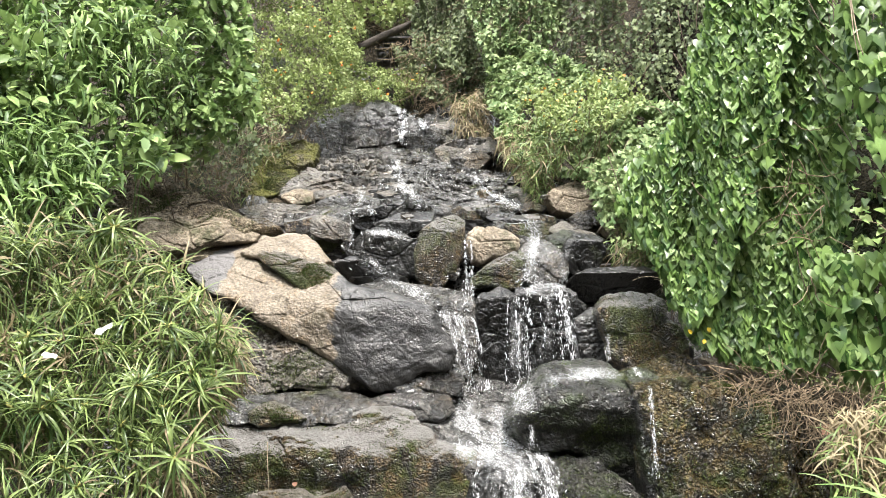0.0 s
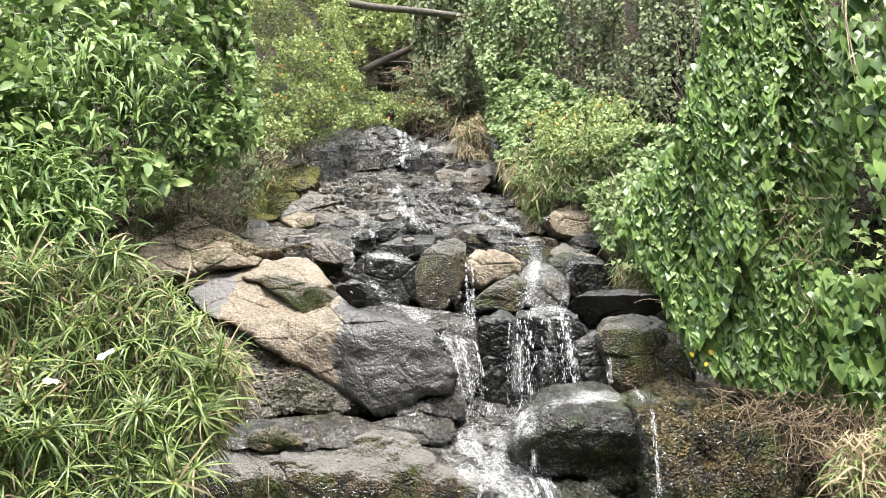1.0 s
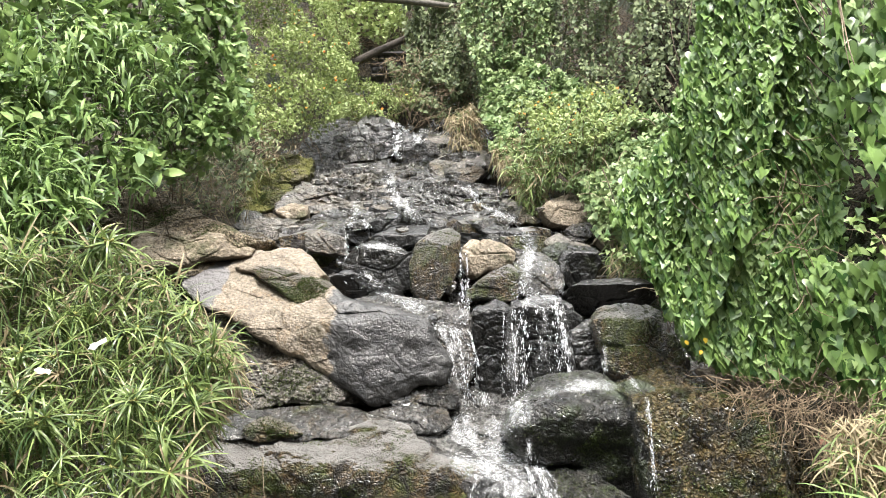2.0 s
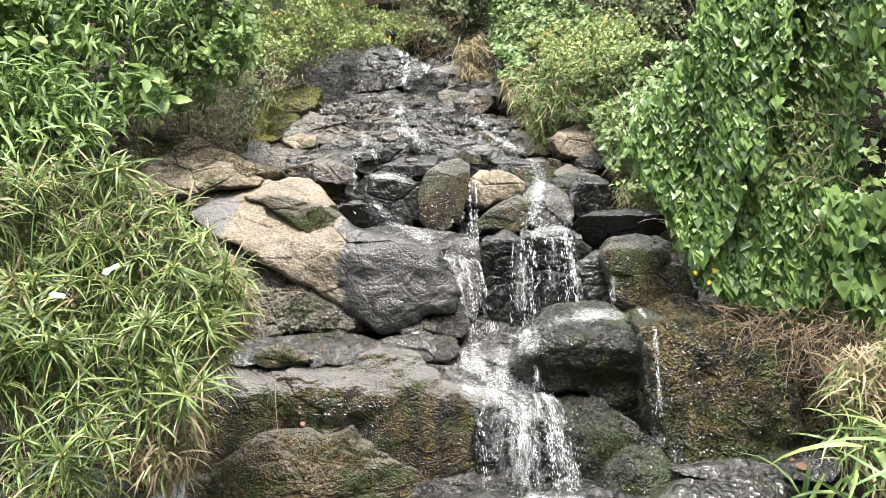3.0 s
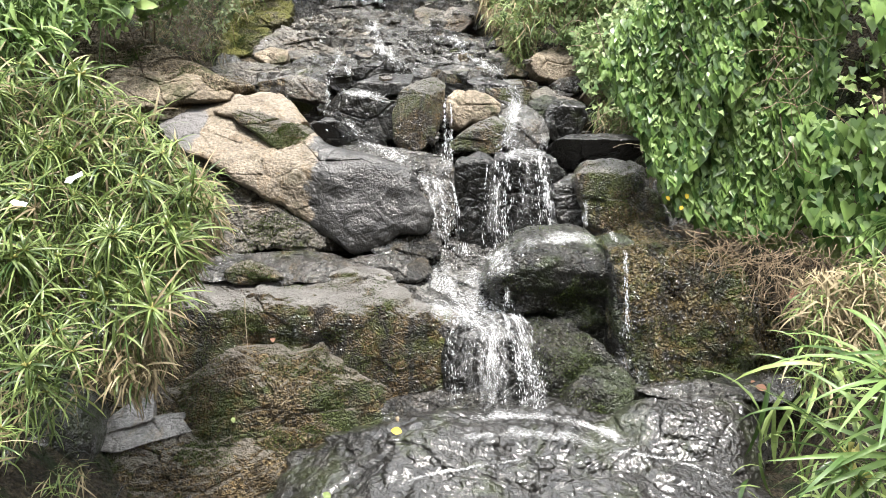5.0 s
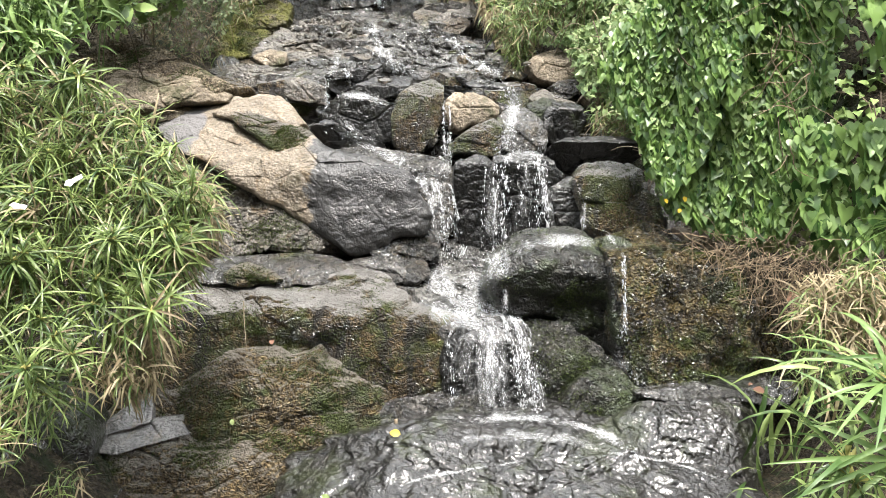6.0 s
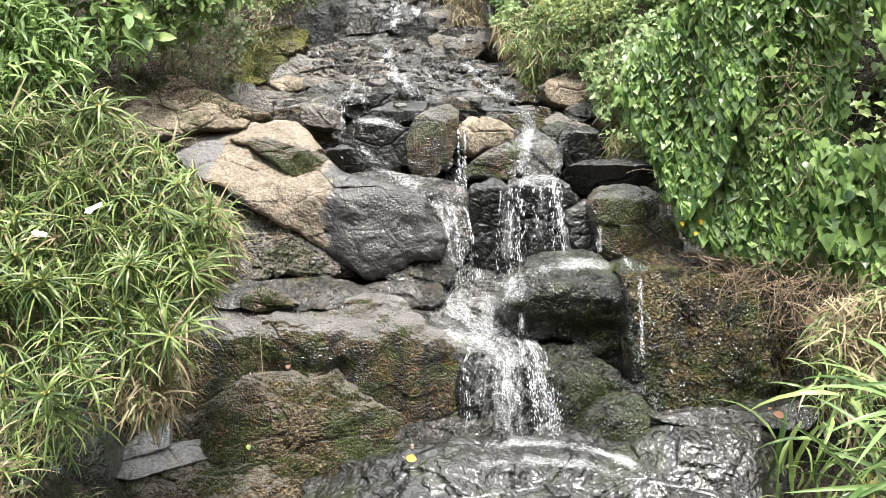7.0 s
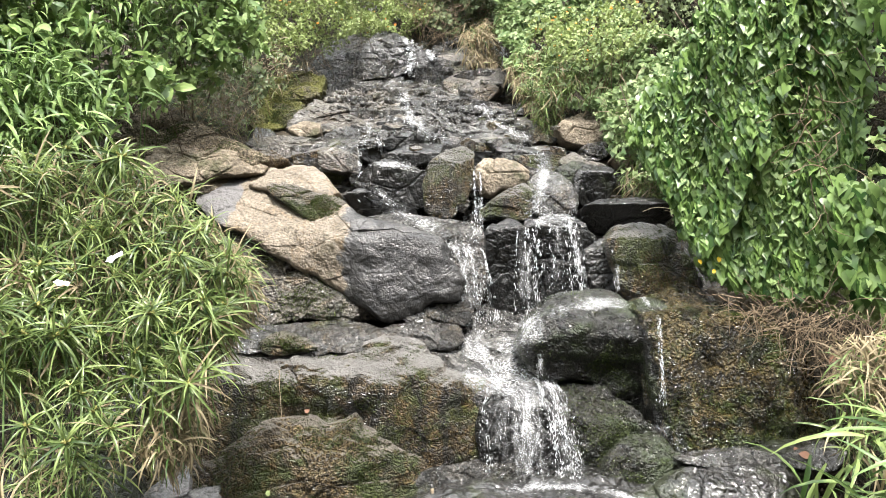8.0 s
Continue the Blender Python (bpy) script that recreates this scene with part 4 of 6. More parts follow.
rock('boulder', 'wet dark grey angular rock', wet_grey, (-1.05, 7.7, 2.7),
     [(-1.33, 2.65), (-1.16, 2.81), (-0.91, 2.81), (-0.8, 2.64), (-0.91, 2.42), (-1.19, 2.42)],
     [(0, 0.15, 0), (0, 1.5, 0)], edge=.03)
rock('boulder', 'wet grey rock with pale veins', washed_tan, (-1.6, 7.9, 2.73),
     [(-2.1, 2.77), (-1.85, 2.89), (-1.43, 2.85), (-1.28, 2.7), (-1.35, 2.55), (-1.67, 2.61)],
     [(0, 0.5, 0), (0, 1.5, 0)], edge=.03)
rock('boulder', 'small tan stone on the wet slope', tan_rock, (-1.5, 8.2, 2.97),
     [(-1.69, 2.96), (-1.54, 3.07), (-1.37, 3.03), (-1.37, 2.9), (-1.56, 2.86)],
     [(0, 0.5, 0), (0, 1.5, 0)], edge=.03, rough=.018)
rock('rock_sheet', 'sloping wet grey rock sheet', wet_sheet, (-0.81, 8.1, 2.91),
     [(-1.31, 2.84), (-1.04, 3), (-0.49, 2.95), (-0.37, 2.84), (-0.83, 2.79)],
     [(0, 0.8, 0), (0, 1.8, 0)], edge=.04, rough=.06, crack=.03, swell=.05, ripple=.03)
rock('rock_sheet', 'broad pale wet rock sheet', washed_tan, (-1.09, 8.7, 3.23),
     [(-1.78, 3.04), (-1.63, 3.33), (-1.33, 3.58), (-0.9, 3.63), (-0.59, 3.37), (-0.37, 3.01), (-0.81, 2.99), (-1.36, 2.96)],
     [(0, 1.1, 0), (0, 1.6, 0)], edge=.04, rough=.06, crack=.03, swell=.05, ripple=.03)
rock('rock_sheet', 'broad wet grey rock sheet with running water', wet_sheet, (0.22, 8.4, 3.05),
     [(-0.58, 3.18), (-0.21, 3.37), (0.39, 3.42), (0.72, 3.01), (0.9, 2.81), (0.4, 2.81), (-0.14, 2.86)],
     [(0, 1.1, 0), (0, 1.6, 0)], edge=.04, rough=.06, crack=.03, swell=.05, ripple=.03)
rock('boulder', 'cracked wet grey rock along the bank', washed_tan, (0.72, 8.5, 3.03),
     [(0.32, 3.39), (0.58, 3.34), (0.93, 3.11), (1.02, 2.85), (0.88, 2.74), (0.6, 2.99)],
     [(0, 0.9, 0), (0, 1.5, 0)], edge=.03, rough=.018)
rock('boulder', 'grey boulder in the upper stream', washed_tan, (0.3, 9.8, 3.84),
     [(-0.08, 3.84), (0.15, 3.99), (0.64, 4.13), (0.76, 3.89), (0.56, 3.6), (0.14, 3.6), (-0.02, 3.68)],
     [(0, 0.3, 0), (0, 1.5, 0)], edge=.03, rough=.018)
rock('boulder', 'brown stone in the upper stream', brown_rock, (0.42, 9.5, 3.67),
     [(0.24, 3.66), (0.49, 3.81), (0.62, 3.66), (0.48, 3.5), (0.27, 3.51)],
     [(0, 0.2, 0), (0, 1.3, 0)], edge=.03)
rock('boulder', 'wet rubble in the upper stream', wet_grey, (-0.15, 9.4, 3.54),
     [(-0.56, 3.59), (-0.29, 3.8), (0.06, 3.59), (0.33, 3.45), (-0.01, 3.37), (-0.42, 3.41)],
     [(0, 0.8, 0), (0, 1.5, 0)], edge=.03, rough=.018)
rock('boulder', 'craggy dark rock face at the head of the falls', wet_grey, (-1.4, 10.7, 4.37),
     [(-1.87, 4.19), (-1.67, 4.67), (-1.28, 4.86), (-0.97, 4.67), (-1.01, 4.06), (-1.38, 3.8), (-1.69, 3.84)],
     [(0, 0.4, 0), (0, 1.2, 0)], edge=.03, rough=.018)
rock('boulder', 'craggy black rock at the head of the falls', wet_black, (-0.87, 10.8, 4.52),
     [(-1.19, 4.52), (-1.03, 4.87), (-0.74, 4.89), (-0.54, 4.58), (-0.59, 4.14), (-0.94, 3.97), (-1.14, 4.18)],
     [(0, 0.15, 0), (0, 1.2, 0)], edge=.03, rough=.018)
rock('boulder', 'dark round rock parting the uppermost fall', wet_black, (-0.36, 10.7, 4.39),
     [(-0.57, 4.41), (-0.4, 4.53), (-0.19, 4.39), (-0.12, 4.15), (-0.35, 4.03), (-0.53, 4.11)],
     [(0, 0.2, 0), (0, 1.2, 0)], edge=.03, rough=.018)
rock('boulder', 'pale stone at the head of the falls', pale_wet, (-0.77, 11.2, 4.81),
     [(-1.04, 4.9), (-0.92, 4.97), (-0.65, 4.81), (-0.55, 4.69), (-0.73, 4.69)],
     [(0, 0.6, 0), (0, 1.4, 0)], edge=.03, rough=.02)
rock('boulder', 'dark rubble beside the uppermost fall', washed_tan, (0.08, 10.6, 4.3),
     [(-0.19, 4.4), (0.16, 4.48), (0.39, 4.3), (0.15, 4.03), (-0.11, 4.03)],
     [(0, 0.5, 0), (0, 1.3, 0)], edge=.03, rough=.018)
rock('rock_ledge', 'wet grey ledge under the uppermost fall', wet_grey, (-0.84, 10.2, 3.86),
     [(-1.34, 3.81), (-1, 4.03), (-0.46, 3.97), (-0.45, 3.72), (-0.96, 3.68)],
     [(0, 0.6, 0), (0, 1.5, 0)], edge=.03, rough=.018)
rock('boulder', 'rounded rock cushioned with yellow-green moss', mossy_green, (-1.96, 9.6, 3.69),
     [(-2.38, 3.61), (-2.32, 3.9), (-1.92, 4.03), (-1.58, 3.98), (-1.55, 3.65), (-1.81, 3.45), (-2.29, 3.44)],
     [(0, 0.5, 0), (0, 1.3, 0)], edge=.08, rough=.05)
rock('boulder', 'low rock covered with moss and dry grass', mossy_green, (-1.97, 9, 3.29),
     [(-2.3, 3.25), (-2.11, 3.48), (-1.77, 3.48), (-1.65, 3.29), (-1.81, 3.06), (-2.19, 3.03)],
     [(0, 0.8, 0), (0, 1.4, 0)], edge=.06, rough=.05)
rock('boulder', 'tan boulder at the edge of the creeper bank', tan_rock, (1.34, 8, 2.97),
     [(1.08, 2.94), (1.24, 3.07), (1.44, 3.14), (1.6, 2.99), (1.61, 2.78), (1.35, 2.74), (1.13, 2.8)],
     [(0, 0.15, 0), (0, 1.5, 0)], edge=.03, rough=.018, deep=.4)
rock('boulder', 'dark angular stone at the edge of the creepers', wet_grey, (1.42, 7.75, 2.69),
     [(1.27, 2.67), (1.38, 2.74), (1.54, 2.76), (1.56, 2.61), (1.47, 2.54), (1.32, 2.56)],
     [(0, 0.1, 0), (0, 1.5, 0)], edge=.03, rough=.018, deep=.3)
rock('boulder', 'grey-tan stone under the creepers', tan_rock, (1.69, 7.45, 2.57),
     [(1.52, 2.55), (1.69, 2.64), (1.84, 2.69), (1.82, 2.49), (1.62, 2.44)],
     [(0, 0.3, 0), (0, 1.4, 0)], edge=.03, rough=.018, deep=.3)
rock('boulder', 'flat wet grey stones below the boulder', washed_tan, (1.25, 7.3, 2.46),
     [(1.02, 2.51), (1.19, 2.62), (1.27, 2.51), (1.42, 2.48), (1.51, 2.36), (1.29, 2.34), (1.09, 2.39)],
     [(0, 0.4, 0), (0, 1.6, 0)], edge=.03)
rock('boulder', 'pale wet stone at the edge of the sedge', wet_sheet, (-1.47, 5.75, 0.99),
     [(-1.65, 1), (-1.48, 1.08), (-1.31, 1.07), (-1.31, 0.93), (-1.46, 0.89), (-1.66, 0.92)],
     [(0, 0.9, 0), (0, 1.8, 0)], edge=.05, rough=.02)

# ---- moss on the damp faces
moss_leaf = leafy("moss", (0.022, 0.036, 0.010), (0.085, 0.112, 0.026), 0.6)


def moss_on(thing, share, tone, seed):
    """Cushions of tiny moss leaves on the damp faces of a rock, in ragged patches."""
    rng = np.random.default_rng(seed)
    me = thing.data
    spots, ups = [], []
    for face in me.polygons:
        n = face.normal
        if n.y > .2 or rng.random() > share:
            continue
        w = face.center + thing.location
        if noise.fractal(Vector((w.x * 2.3 + seed, w.y * 2.3, w.z * 2.9)), .8, 2.1, 4) > .12:
            spots.append(face.center)
            ups.append(n)
    if len(spots) < 20:
        return
    k = len(spots)
    ups = np.array(ups)
    along = ups + rng.normal(size=(k, 3)) * .6 + (0, 0, -.2)
    v, f, _ = joined(SMALL, SMALL_FACES, np.array(spots), along, np.array(ups) + rng.normal(size=(k, 3)) * .7, rng.uniform(.007, .017, k))
    tagged(part("moss", mesh_of("moss", v, f, moss_leaf), thing, tone), kind="stuff")


for k, (words, share) in enumerate((('long brown rock ledge', .3), ('peaked mossy brown', .45), ('broad mossy brown rock foot', .4), ('large domed boulder', .3), ('large knobbly brown', .35), ('wet boulder with green moss', .5),
                                    ('small wet mossy rock', .5), ('cracked brown wedge', .3), ('small mossy stone', .6), ('brown boulder with a light', .35), ('dark mossy hump', .5), ('rounded rock cushioned', .9), ('low rock covered with moss', .9), ('long earth-covered', .3))):
    for ob in [o for o in scene.objects if o.get("label", "").startswith(words)]:
        moss_on(ob, share, "short dark green moss", 60 + k)

# ---------------------------------------------------------------- plants
def inside(points, outline):
    x, z = points[:, 0], points[:, 1]
    hit = np.zeros(len(points), bool)
    o = np.asarray(outline)
    for (x1, z1), (x2, z2) in zip(o, np.roll(o, -1, 0)):
        cross = ((z1 > z) != (z2 > z)) & (x < (x2 - x1) * (z - z1) / (z2 - z1 + 1e-12) + x1)
        hit ^= cross
    return hit


def scattered(rng, at, lean, outline, n, thick, lumps=.18, gaps=0.0):
    """Places spread over a leaning, lumpy front of foliage with the given outline in x and z."""
    o = np.asarray(outline)
    low, high = o.min(0), o.max(0)
    got = []
    while len(got) < n:
        q = low + (high - low) * rng.random((n, 2))
        for x, z in q[inside(q, outline)]:
            y = at[1] + lean[0] * (x - at[0]) + lean[1] * (z - at[2])
            lump = noise.fractal(Vector((x * 2.6 + at[0], z * 2.6, at[1])), 0.9, 2.0, 3)
            if gaps and noise.fractal(Vector((x * 4 + 9, z * 4, at[1] * 2)), 0.9, 2, 2) < gaps - 1:
                continue
            got.append((x, y - lumps * lump + thick * rng.random() ** 1.6, z))
    return np.array(got[:n])


def draped(rng, at, lean, outline, n, thick, folds=.16, strand=.1, holes=-.75):
    """Places on a curtain of foliage that hangs in strands and upright folds."""
    o = np.asarray(outline)
    low, high = o.min(0), o.max(0)
    got = []
    while len(got) < n:
        q = low + (high - low) * rng.random((n, 2))
        for x, z in q[inside(q, outline)]:
            column = round(x / strand + .6 * noise.noise(Vector((x * 3, z * .8, 4)))) * strand
            x2 = x + .35 * (column - x)
            if noise.noise(Vector((column * 17, z * 1.6, at[1]))) < holes:
                continue
            y = at[1] + lean[0] * (x2 - at[0]) + lean[1] * (z - at[2])
            fold = noise.fractal(Vector((x * 3.4 + at[0], z * .8, at[1])), .9, 2.2, 3) + .5 * noise.noise(Vector((column * 23, z * .9, 1)))
            got.append((x2, y - folds * fold + thick * rng.random() ** 1.8, z))
    return np.array(got[:n])


def noisy(rng, n, base, spread):
    return np.asarray(base, float) + spread * rng.normal(size=(n, 3))


plant_count = [0]


def plant(name, label, category, base, group=""):
    plant_count[0] += 1
    ob = new(name)
    ob.empty_display_size = .05
    ob.location = base
    tagged(ob, label, category, group)
    return ob, np.random.default_rng(100 + plant_count[0])


def leaves_on(thing, rng, spots, along, facing, sizes, pattern, faces, material, single, widths=None):
    """Foliage: the nearest leaves as parts of their own, the rest as one mass."""
    base = np.array(thing.location)
    order = np.argsort(spots[:, 1])
    first, rest = order[:single], order[single:]
    verts, f, _ = joined(pattern, faces, spots[rest] - base, along[rest], facing[rest], sizes[rest])
    tagged(part("foliage", mesh_of("foliage", verts, f, material), thing), kind="stuff")
    if single:
        me = mesh_of("leaf", pattern, faces, material)
        _, _, (side, ahead, up) = joined(pattern, faces, spots[first], along[first], facing[first], sizes[first])
        for i, k in enumerate(first):
            m = Matrix(np.stack([side[i], ahead[i], up[i]], 1).tolist()).to_4x4()
            s = float(sizes[k])
            part("leaf", me, thing, m=Matrix.Translation(Vector(spots[k] - base)) @ m @ Matrix.Diagonal((s, s, s, 1)))


def stems_to(rng, thing, name, material, roots, spots, r0, r1, sag=.1):
    base = np.array(thing.location)
    for root, tip in zip(roots, spots):
        mid = (root + tip) / 2 + rng.normal(size=3) * .06 + np.array((0, -.06, sag))
        s = np.linspace(0, 1, 6)[:, None]
        line = (1 - s) ** 2 * root + 2 * s * (1 - s) * mid + s * s * tip - base
        part(name, mesh_of(name, *tubes([(line, r0, r1)]), material), thing)


def low_point(at, lean, outline):
    o = np.asarray(outline)
    z = o[:, 1].min()
    x = o[o[:, 1].argmin(), 0]
    y = at[1] + lean[0] * (x - at[0]) + lean[1] * (z - at[2])
    return Vector((x, y + .15, z))


def vine_curtain(at, lean, outline, n, size, label, single):
    thing, rng = plant("vine", label, "vine", low_point(at, lean, outline), "vines on the bank")
    spots = draped(rng, at, lean, outline, n, .2)
    along = noisy(rng, n, (-.12, -.3, -.95), .25)
    facing = noisy(rng, n, (-.2, -.75, .6), .38)
    k = n // 8
    lit = draped(rng, at, lean, outline, k, .06) - (0, .03, 0)
    v, f, _ = joined(HEART, HEART_FACES, lit - np.array(thing.location), noisy(rng, k, (-.1, -.5, -.7), .4), noisy(rng, k, (0, -.5, .9), .35), size * rng.uniform(.3, .6, k))
    tagged(part("young_foliage", mesh_of("young_foliage", v, f, leaf_light), thing, "small light green young leaves"), kind="stuff")
    leaves_on(thing, rng, spots, along, facing, size * rng.uniform(.65, 1.2, n), HEART, HEART_FACES, leaf_vine, single)
    tips = spots[rng.choice(n, 30)] + (0, .24, 0)
    roots = tips + np.c_[rng.normal(size=30) * .12, np.full(30, .12), rng.uniform(.2, .6, 30)]
    stems_to(rng, thing, "stem", bark, roots, tips, .004, .002, -.03)


def creeper(at, lean, outline, n, size, label, material, hanging=False):
    thing, rng = plant("creeper", label, "creeper", low_point(at, lean, outline), "creepers on the bank")
    spots = draped(rng, at, lean, outline, n, .45, .3, .13, -.45) if hanging else scattered(rng, at, lean, outline, n, .3, .24, .6)
    along, facing = noisy(rng, n, (-.1, -.5, -.85 if hanging else -.35), .45), noisy(rng, n, (-.15, -.6, .8), .45)
    leaves_on(thing, rng, spots, along, facing, size * rng.uniform(.6, 1.5, n), HEART_LOW, HEART_LOW_FACES, material, 0)
    tips = spots[rng.choice(n, 50)]
    roots = tips + np.c_[rng.normal(size=50) * .15, np.full(50, .2), rng.uniform(-.4, .3, 50)]
    stems_to(rng, thing, "stem", dry_stem, roots, tips, .0035, .002)


def lantana(at, lean, outline, n, size, label, flowers):
    thing, rng = plant("flowering_bush", label, "bush", low_point(at, lean, outline), "flowering bushes")
    spots = scattered(rng, at, lean, outline, n, .5, .4, .66)
    along, facing = noisy(rng, n, (0, -.4, .1), .7), noisy(rng, n, (0, -.35, .9), .45)
    leaves_on(thing, rng, spots, along, facing, size * rng.uniform(.6, 1.5, n), SMALL, SMALL_FACES, leaf_yellow, 0)
    base = np.array(thing.location)
    tips = spots[rng.choice(n, 60)]
    roots = np.c_[tips[:, 0] + rng.normal(size=60) * .2, tips[:, 1] + .5, tips[:, 2] - rng.uniform(.2, .6, 60)]
    stems_to(rng, thing, "stem", root_stem, roots, tips, .004, .002)
    me = mesh_of("flower", *petals(), petal)
    for p in spots[rng.choice(n, flowers, replace=False)]:
        s = rng.uniform(.7, 1.3) * (.012 + .0006 * p[1])
        part("flower", me, thing, "small orange flower head", pose(*(p - base + (0, -.06, .02)), rng.uniform(20, 90), rng.uniform(-30, 30), 0) @ Matrix.Diagonal((s, s, s, 1)))


def far_scrub(at, lean, outline, n, size, label):
    thing, rng = plant("hillside_scrub", label, "scrub", low_point(at, lean, outline))
    tagged(thing, kind="stuff")
    spots = scattered(rng, at, lean, outline, n, .6, .5, .8)
    leaves_on(thing, rng, spots, noisy(rng, n, (0, -.4, -.1), .6), noisy(rng, n, (0, -.4, .9), .45), size * rng.uniform(.6, 1.5, n), OVAL, OVAL_FACES, leaf_dull, 0)


def petals():
    v, f = [(0, 0, .35)], []
    for k in range(10):
        a = 2 * math.pi * k / 10
        r = 1.0 if k % 2 == 0 else .65
        v.append((r * math.cos(a), r * math.sin(a), 0))
    f = [(0, 1 + k, 1 + (k + 1) % 10) for k in range(10)]
    return v, f


def shrub(at, lean, outline, n, size, label, material):
    thing, rng = plant("shrub", label, "shrub", low_point(at, lean, outline), "shrubs on the bank")
    n = int(n * 1.7)
    spots = scattered(rng, at, lean, outline, n, .55, .35, .85)
    along, facing = noisy(rng, n, (.15, -.5, -.3), .5), noisy(rng, n, (.1, -.35, .9), .4)
    leaves_on(thing, rng, spots, along, facing, size * rng.uniform(.5, 1.3, n), LONG, OVAL_FACES, material, 160)
    tips = spots[rng.choice(n, 45)] + (0, .08, 0)
    roots = np.c_[tips[:, 0] - rng.uniform(-.1, .5, 45), tips[:, 1] + .4, tips[:, 2] - rng.uniform(.1, .5, 45)]
    stems_to(rng, thing, "branch", bark, roots, tips, .005, .002)


def bamboo_grass(at, lean, outline, n, size, label):
    thing, rng = plant("reed", label, "reed", low_point(at, lean, outline))
    spots = scattered(rng, at, lean, outline, n, .3, .2)
    leaves_on(thing, rng, spots, noisy(rng, n, (.3, -.45, .1), .5), noisy(rng, n, (0, -.3, .9), .3), size * rng.uniform(.6, 1.3, n), *WIDE, leaf_reed, 80)
    tips = spots[rng.choice(n, 40)]
    roots = np.c_[tips[:, 0] - .1, tips[:, 1] + .2, tips[:, 2] - rng.uniform(.2, .4, 40)]
    stems_to(rng, thing, "stem", green_stem, roots, tips, .005, .003)


WIDE = strip(4, 1.2, .075)


def grass_tuft(at, lean, outline, n, size, label, mix):
    thing, rng = plant("grass", label, "grass", low_point(at, lean, outline))
    tagged(thing, kind="stuff")
    spots = scattered(rng, at, lean, outline, n, .25, .15)
    base = np.array(thing.location)
    dry = rng.random(n) < {"g": .05, "m": .3, "d": .85}[mix]
    for name, some, material, label_ in (("green_blades", ~dry, blade_green, "green blades"), ("dry_blades", dry, blade_straw, "straw-coloured dry blades")):
        k = int(some.sum())
        if not k:
            continue
        hang = -.1 if name == "green_blades" else -.55
        along = noisy(rng, k, (0, -.45, .25 + hang), .6)
        v, f, _ = joined(BLADE, BLADE_FACES, spots[some] - base, along, noisy(rng, k, (0, -.3, .9), .4), size * rng.uniform(.5, 1.4, k))
        tagged(part(name, mesh_of(name, v, f, material), thing, label_), kind="stuff")


blades_green, blade_mix, blade_dry = "g", "m", "d"


def root_tangle(at, lean, outline, n, size, label):
    thing, rng = plant("dry_stems", label, "dry stems", low_point(at, lean, outline))
    tagged(thing, kind="stuff")
    spots = scattered(rng, at, lean, outline, n, .2, .12)
    base = np.array(thing.location)
    lines = []
    for p in spots:
        way = rng.normal(size=3) * (.7, .3, .6) + (-.25, 0, -.5)
        way /= np.linalg.norm(way)
        pts, q = [], p.copy()
        for i in range(8):
            pts.append(q - base)
            way = way + rng.normal(size=3) * .3 * (1, .5, 1)
            way /= np.linalg.norm(way)
            q = q + way * size * rng.uniform(.6, 1.3) / 7
        lines.append((pts, rng.uniform(.002, .0045) * (.6 + .07 * p[1]), .0015))
    tagged(part("stem_mass", mesh_of("stem_mass", *tubes(lines), root_stem), thing), kind="stuff")


# ---- umbrella sedges: a stalk, a ring of arching blades, a seed head
sedge_kinds = []


def sedge_kind(k):
    rng = np.random.default_rng(40 + k)
    thing = new("umbrella_sedge")
    thing.empty_display_size = .05
    h = 1.6 + .5 * rng.random()
    s = np.linspace(0, 1, 7)
    bend = rng.normal(size=2) * .3
    pts = np.c_[bend[0] * (s ** 2 - 1), bend[1] * (s ** 2 - 1), h * (s - 1)]
    part("stalk", mesh_of("stalk", *tubes([(pts, .022, .016)], 5), green_stem), thing, "thin green stalk")
    broad = k == 5
    arcs = [strip(6, bend_, .04 if broad else .034) for bend_ in (.7, 1.4, 2.1)]
    greens = [mesh_of("blade", v, f, blade_pale if broad else blade_green) for v, f in arcs]
    straws = [mesh_of("blade", v, f, blade_straw) for v, f in arcs]
    n = 13 if k == 5 else 17 + 2 * (k % 3)
    for i in range(n):
        turn = 360 * i / n + rng.normal() * 16
        tip = rng.uniform(-30, 40) if i % 3 else rng.uniform(20, 80)
        length = rng.uniform(.8, 1.6) if broad else rng.uniform(.45, 1.4)
        dry = k == 3 or (rng.random() < .09 and not broad)
        arc = int(rng.integers(3))
        part("blade", straws[arc] if dry else greens[arc], thing, m=pose(0, 0, 0, 0, 0, turn) @ pose(0, 0, 0, tip, rng.uniform(-15, 15), 0) @ Matrix.Diagonal((1, length, length, 1)))
    bm = bmesh.new()
    bmesh.ops.create_icosphere(bm, subdivisions=3, radius=.034 if broad else .018)
    for q in bm.verts:
        q.co *= rng.uniform(4, 8.5) if rng.random() < .22 else rng.uniform(.6, 1)
        q.co.z = q.co.z * .7 + .05
    bm.verts.index_update()
    hv, hf = [tuple(q.co) for q in bm.verts], [tuple(q.index for q in f.verts) for f in bm.faces]
    bm.free()
    part("seed_head", mesh_of("seed_head", hv, hf, seed_head if k != 3 else blade_straw), thing, "tufted yellow-green seed head")
    tagged(thing, ("umbrella sedge with arching green blades on the bank", "withered straw-coloured umbrella sedge", "umbrella sedge with broad pale blades and yellow seed heads")[(k == 3) + 2 * (k == 5)], "sedge", "umbrella sedges")
    return thing


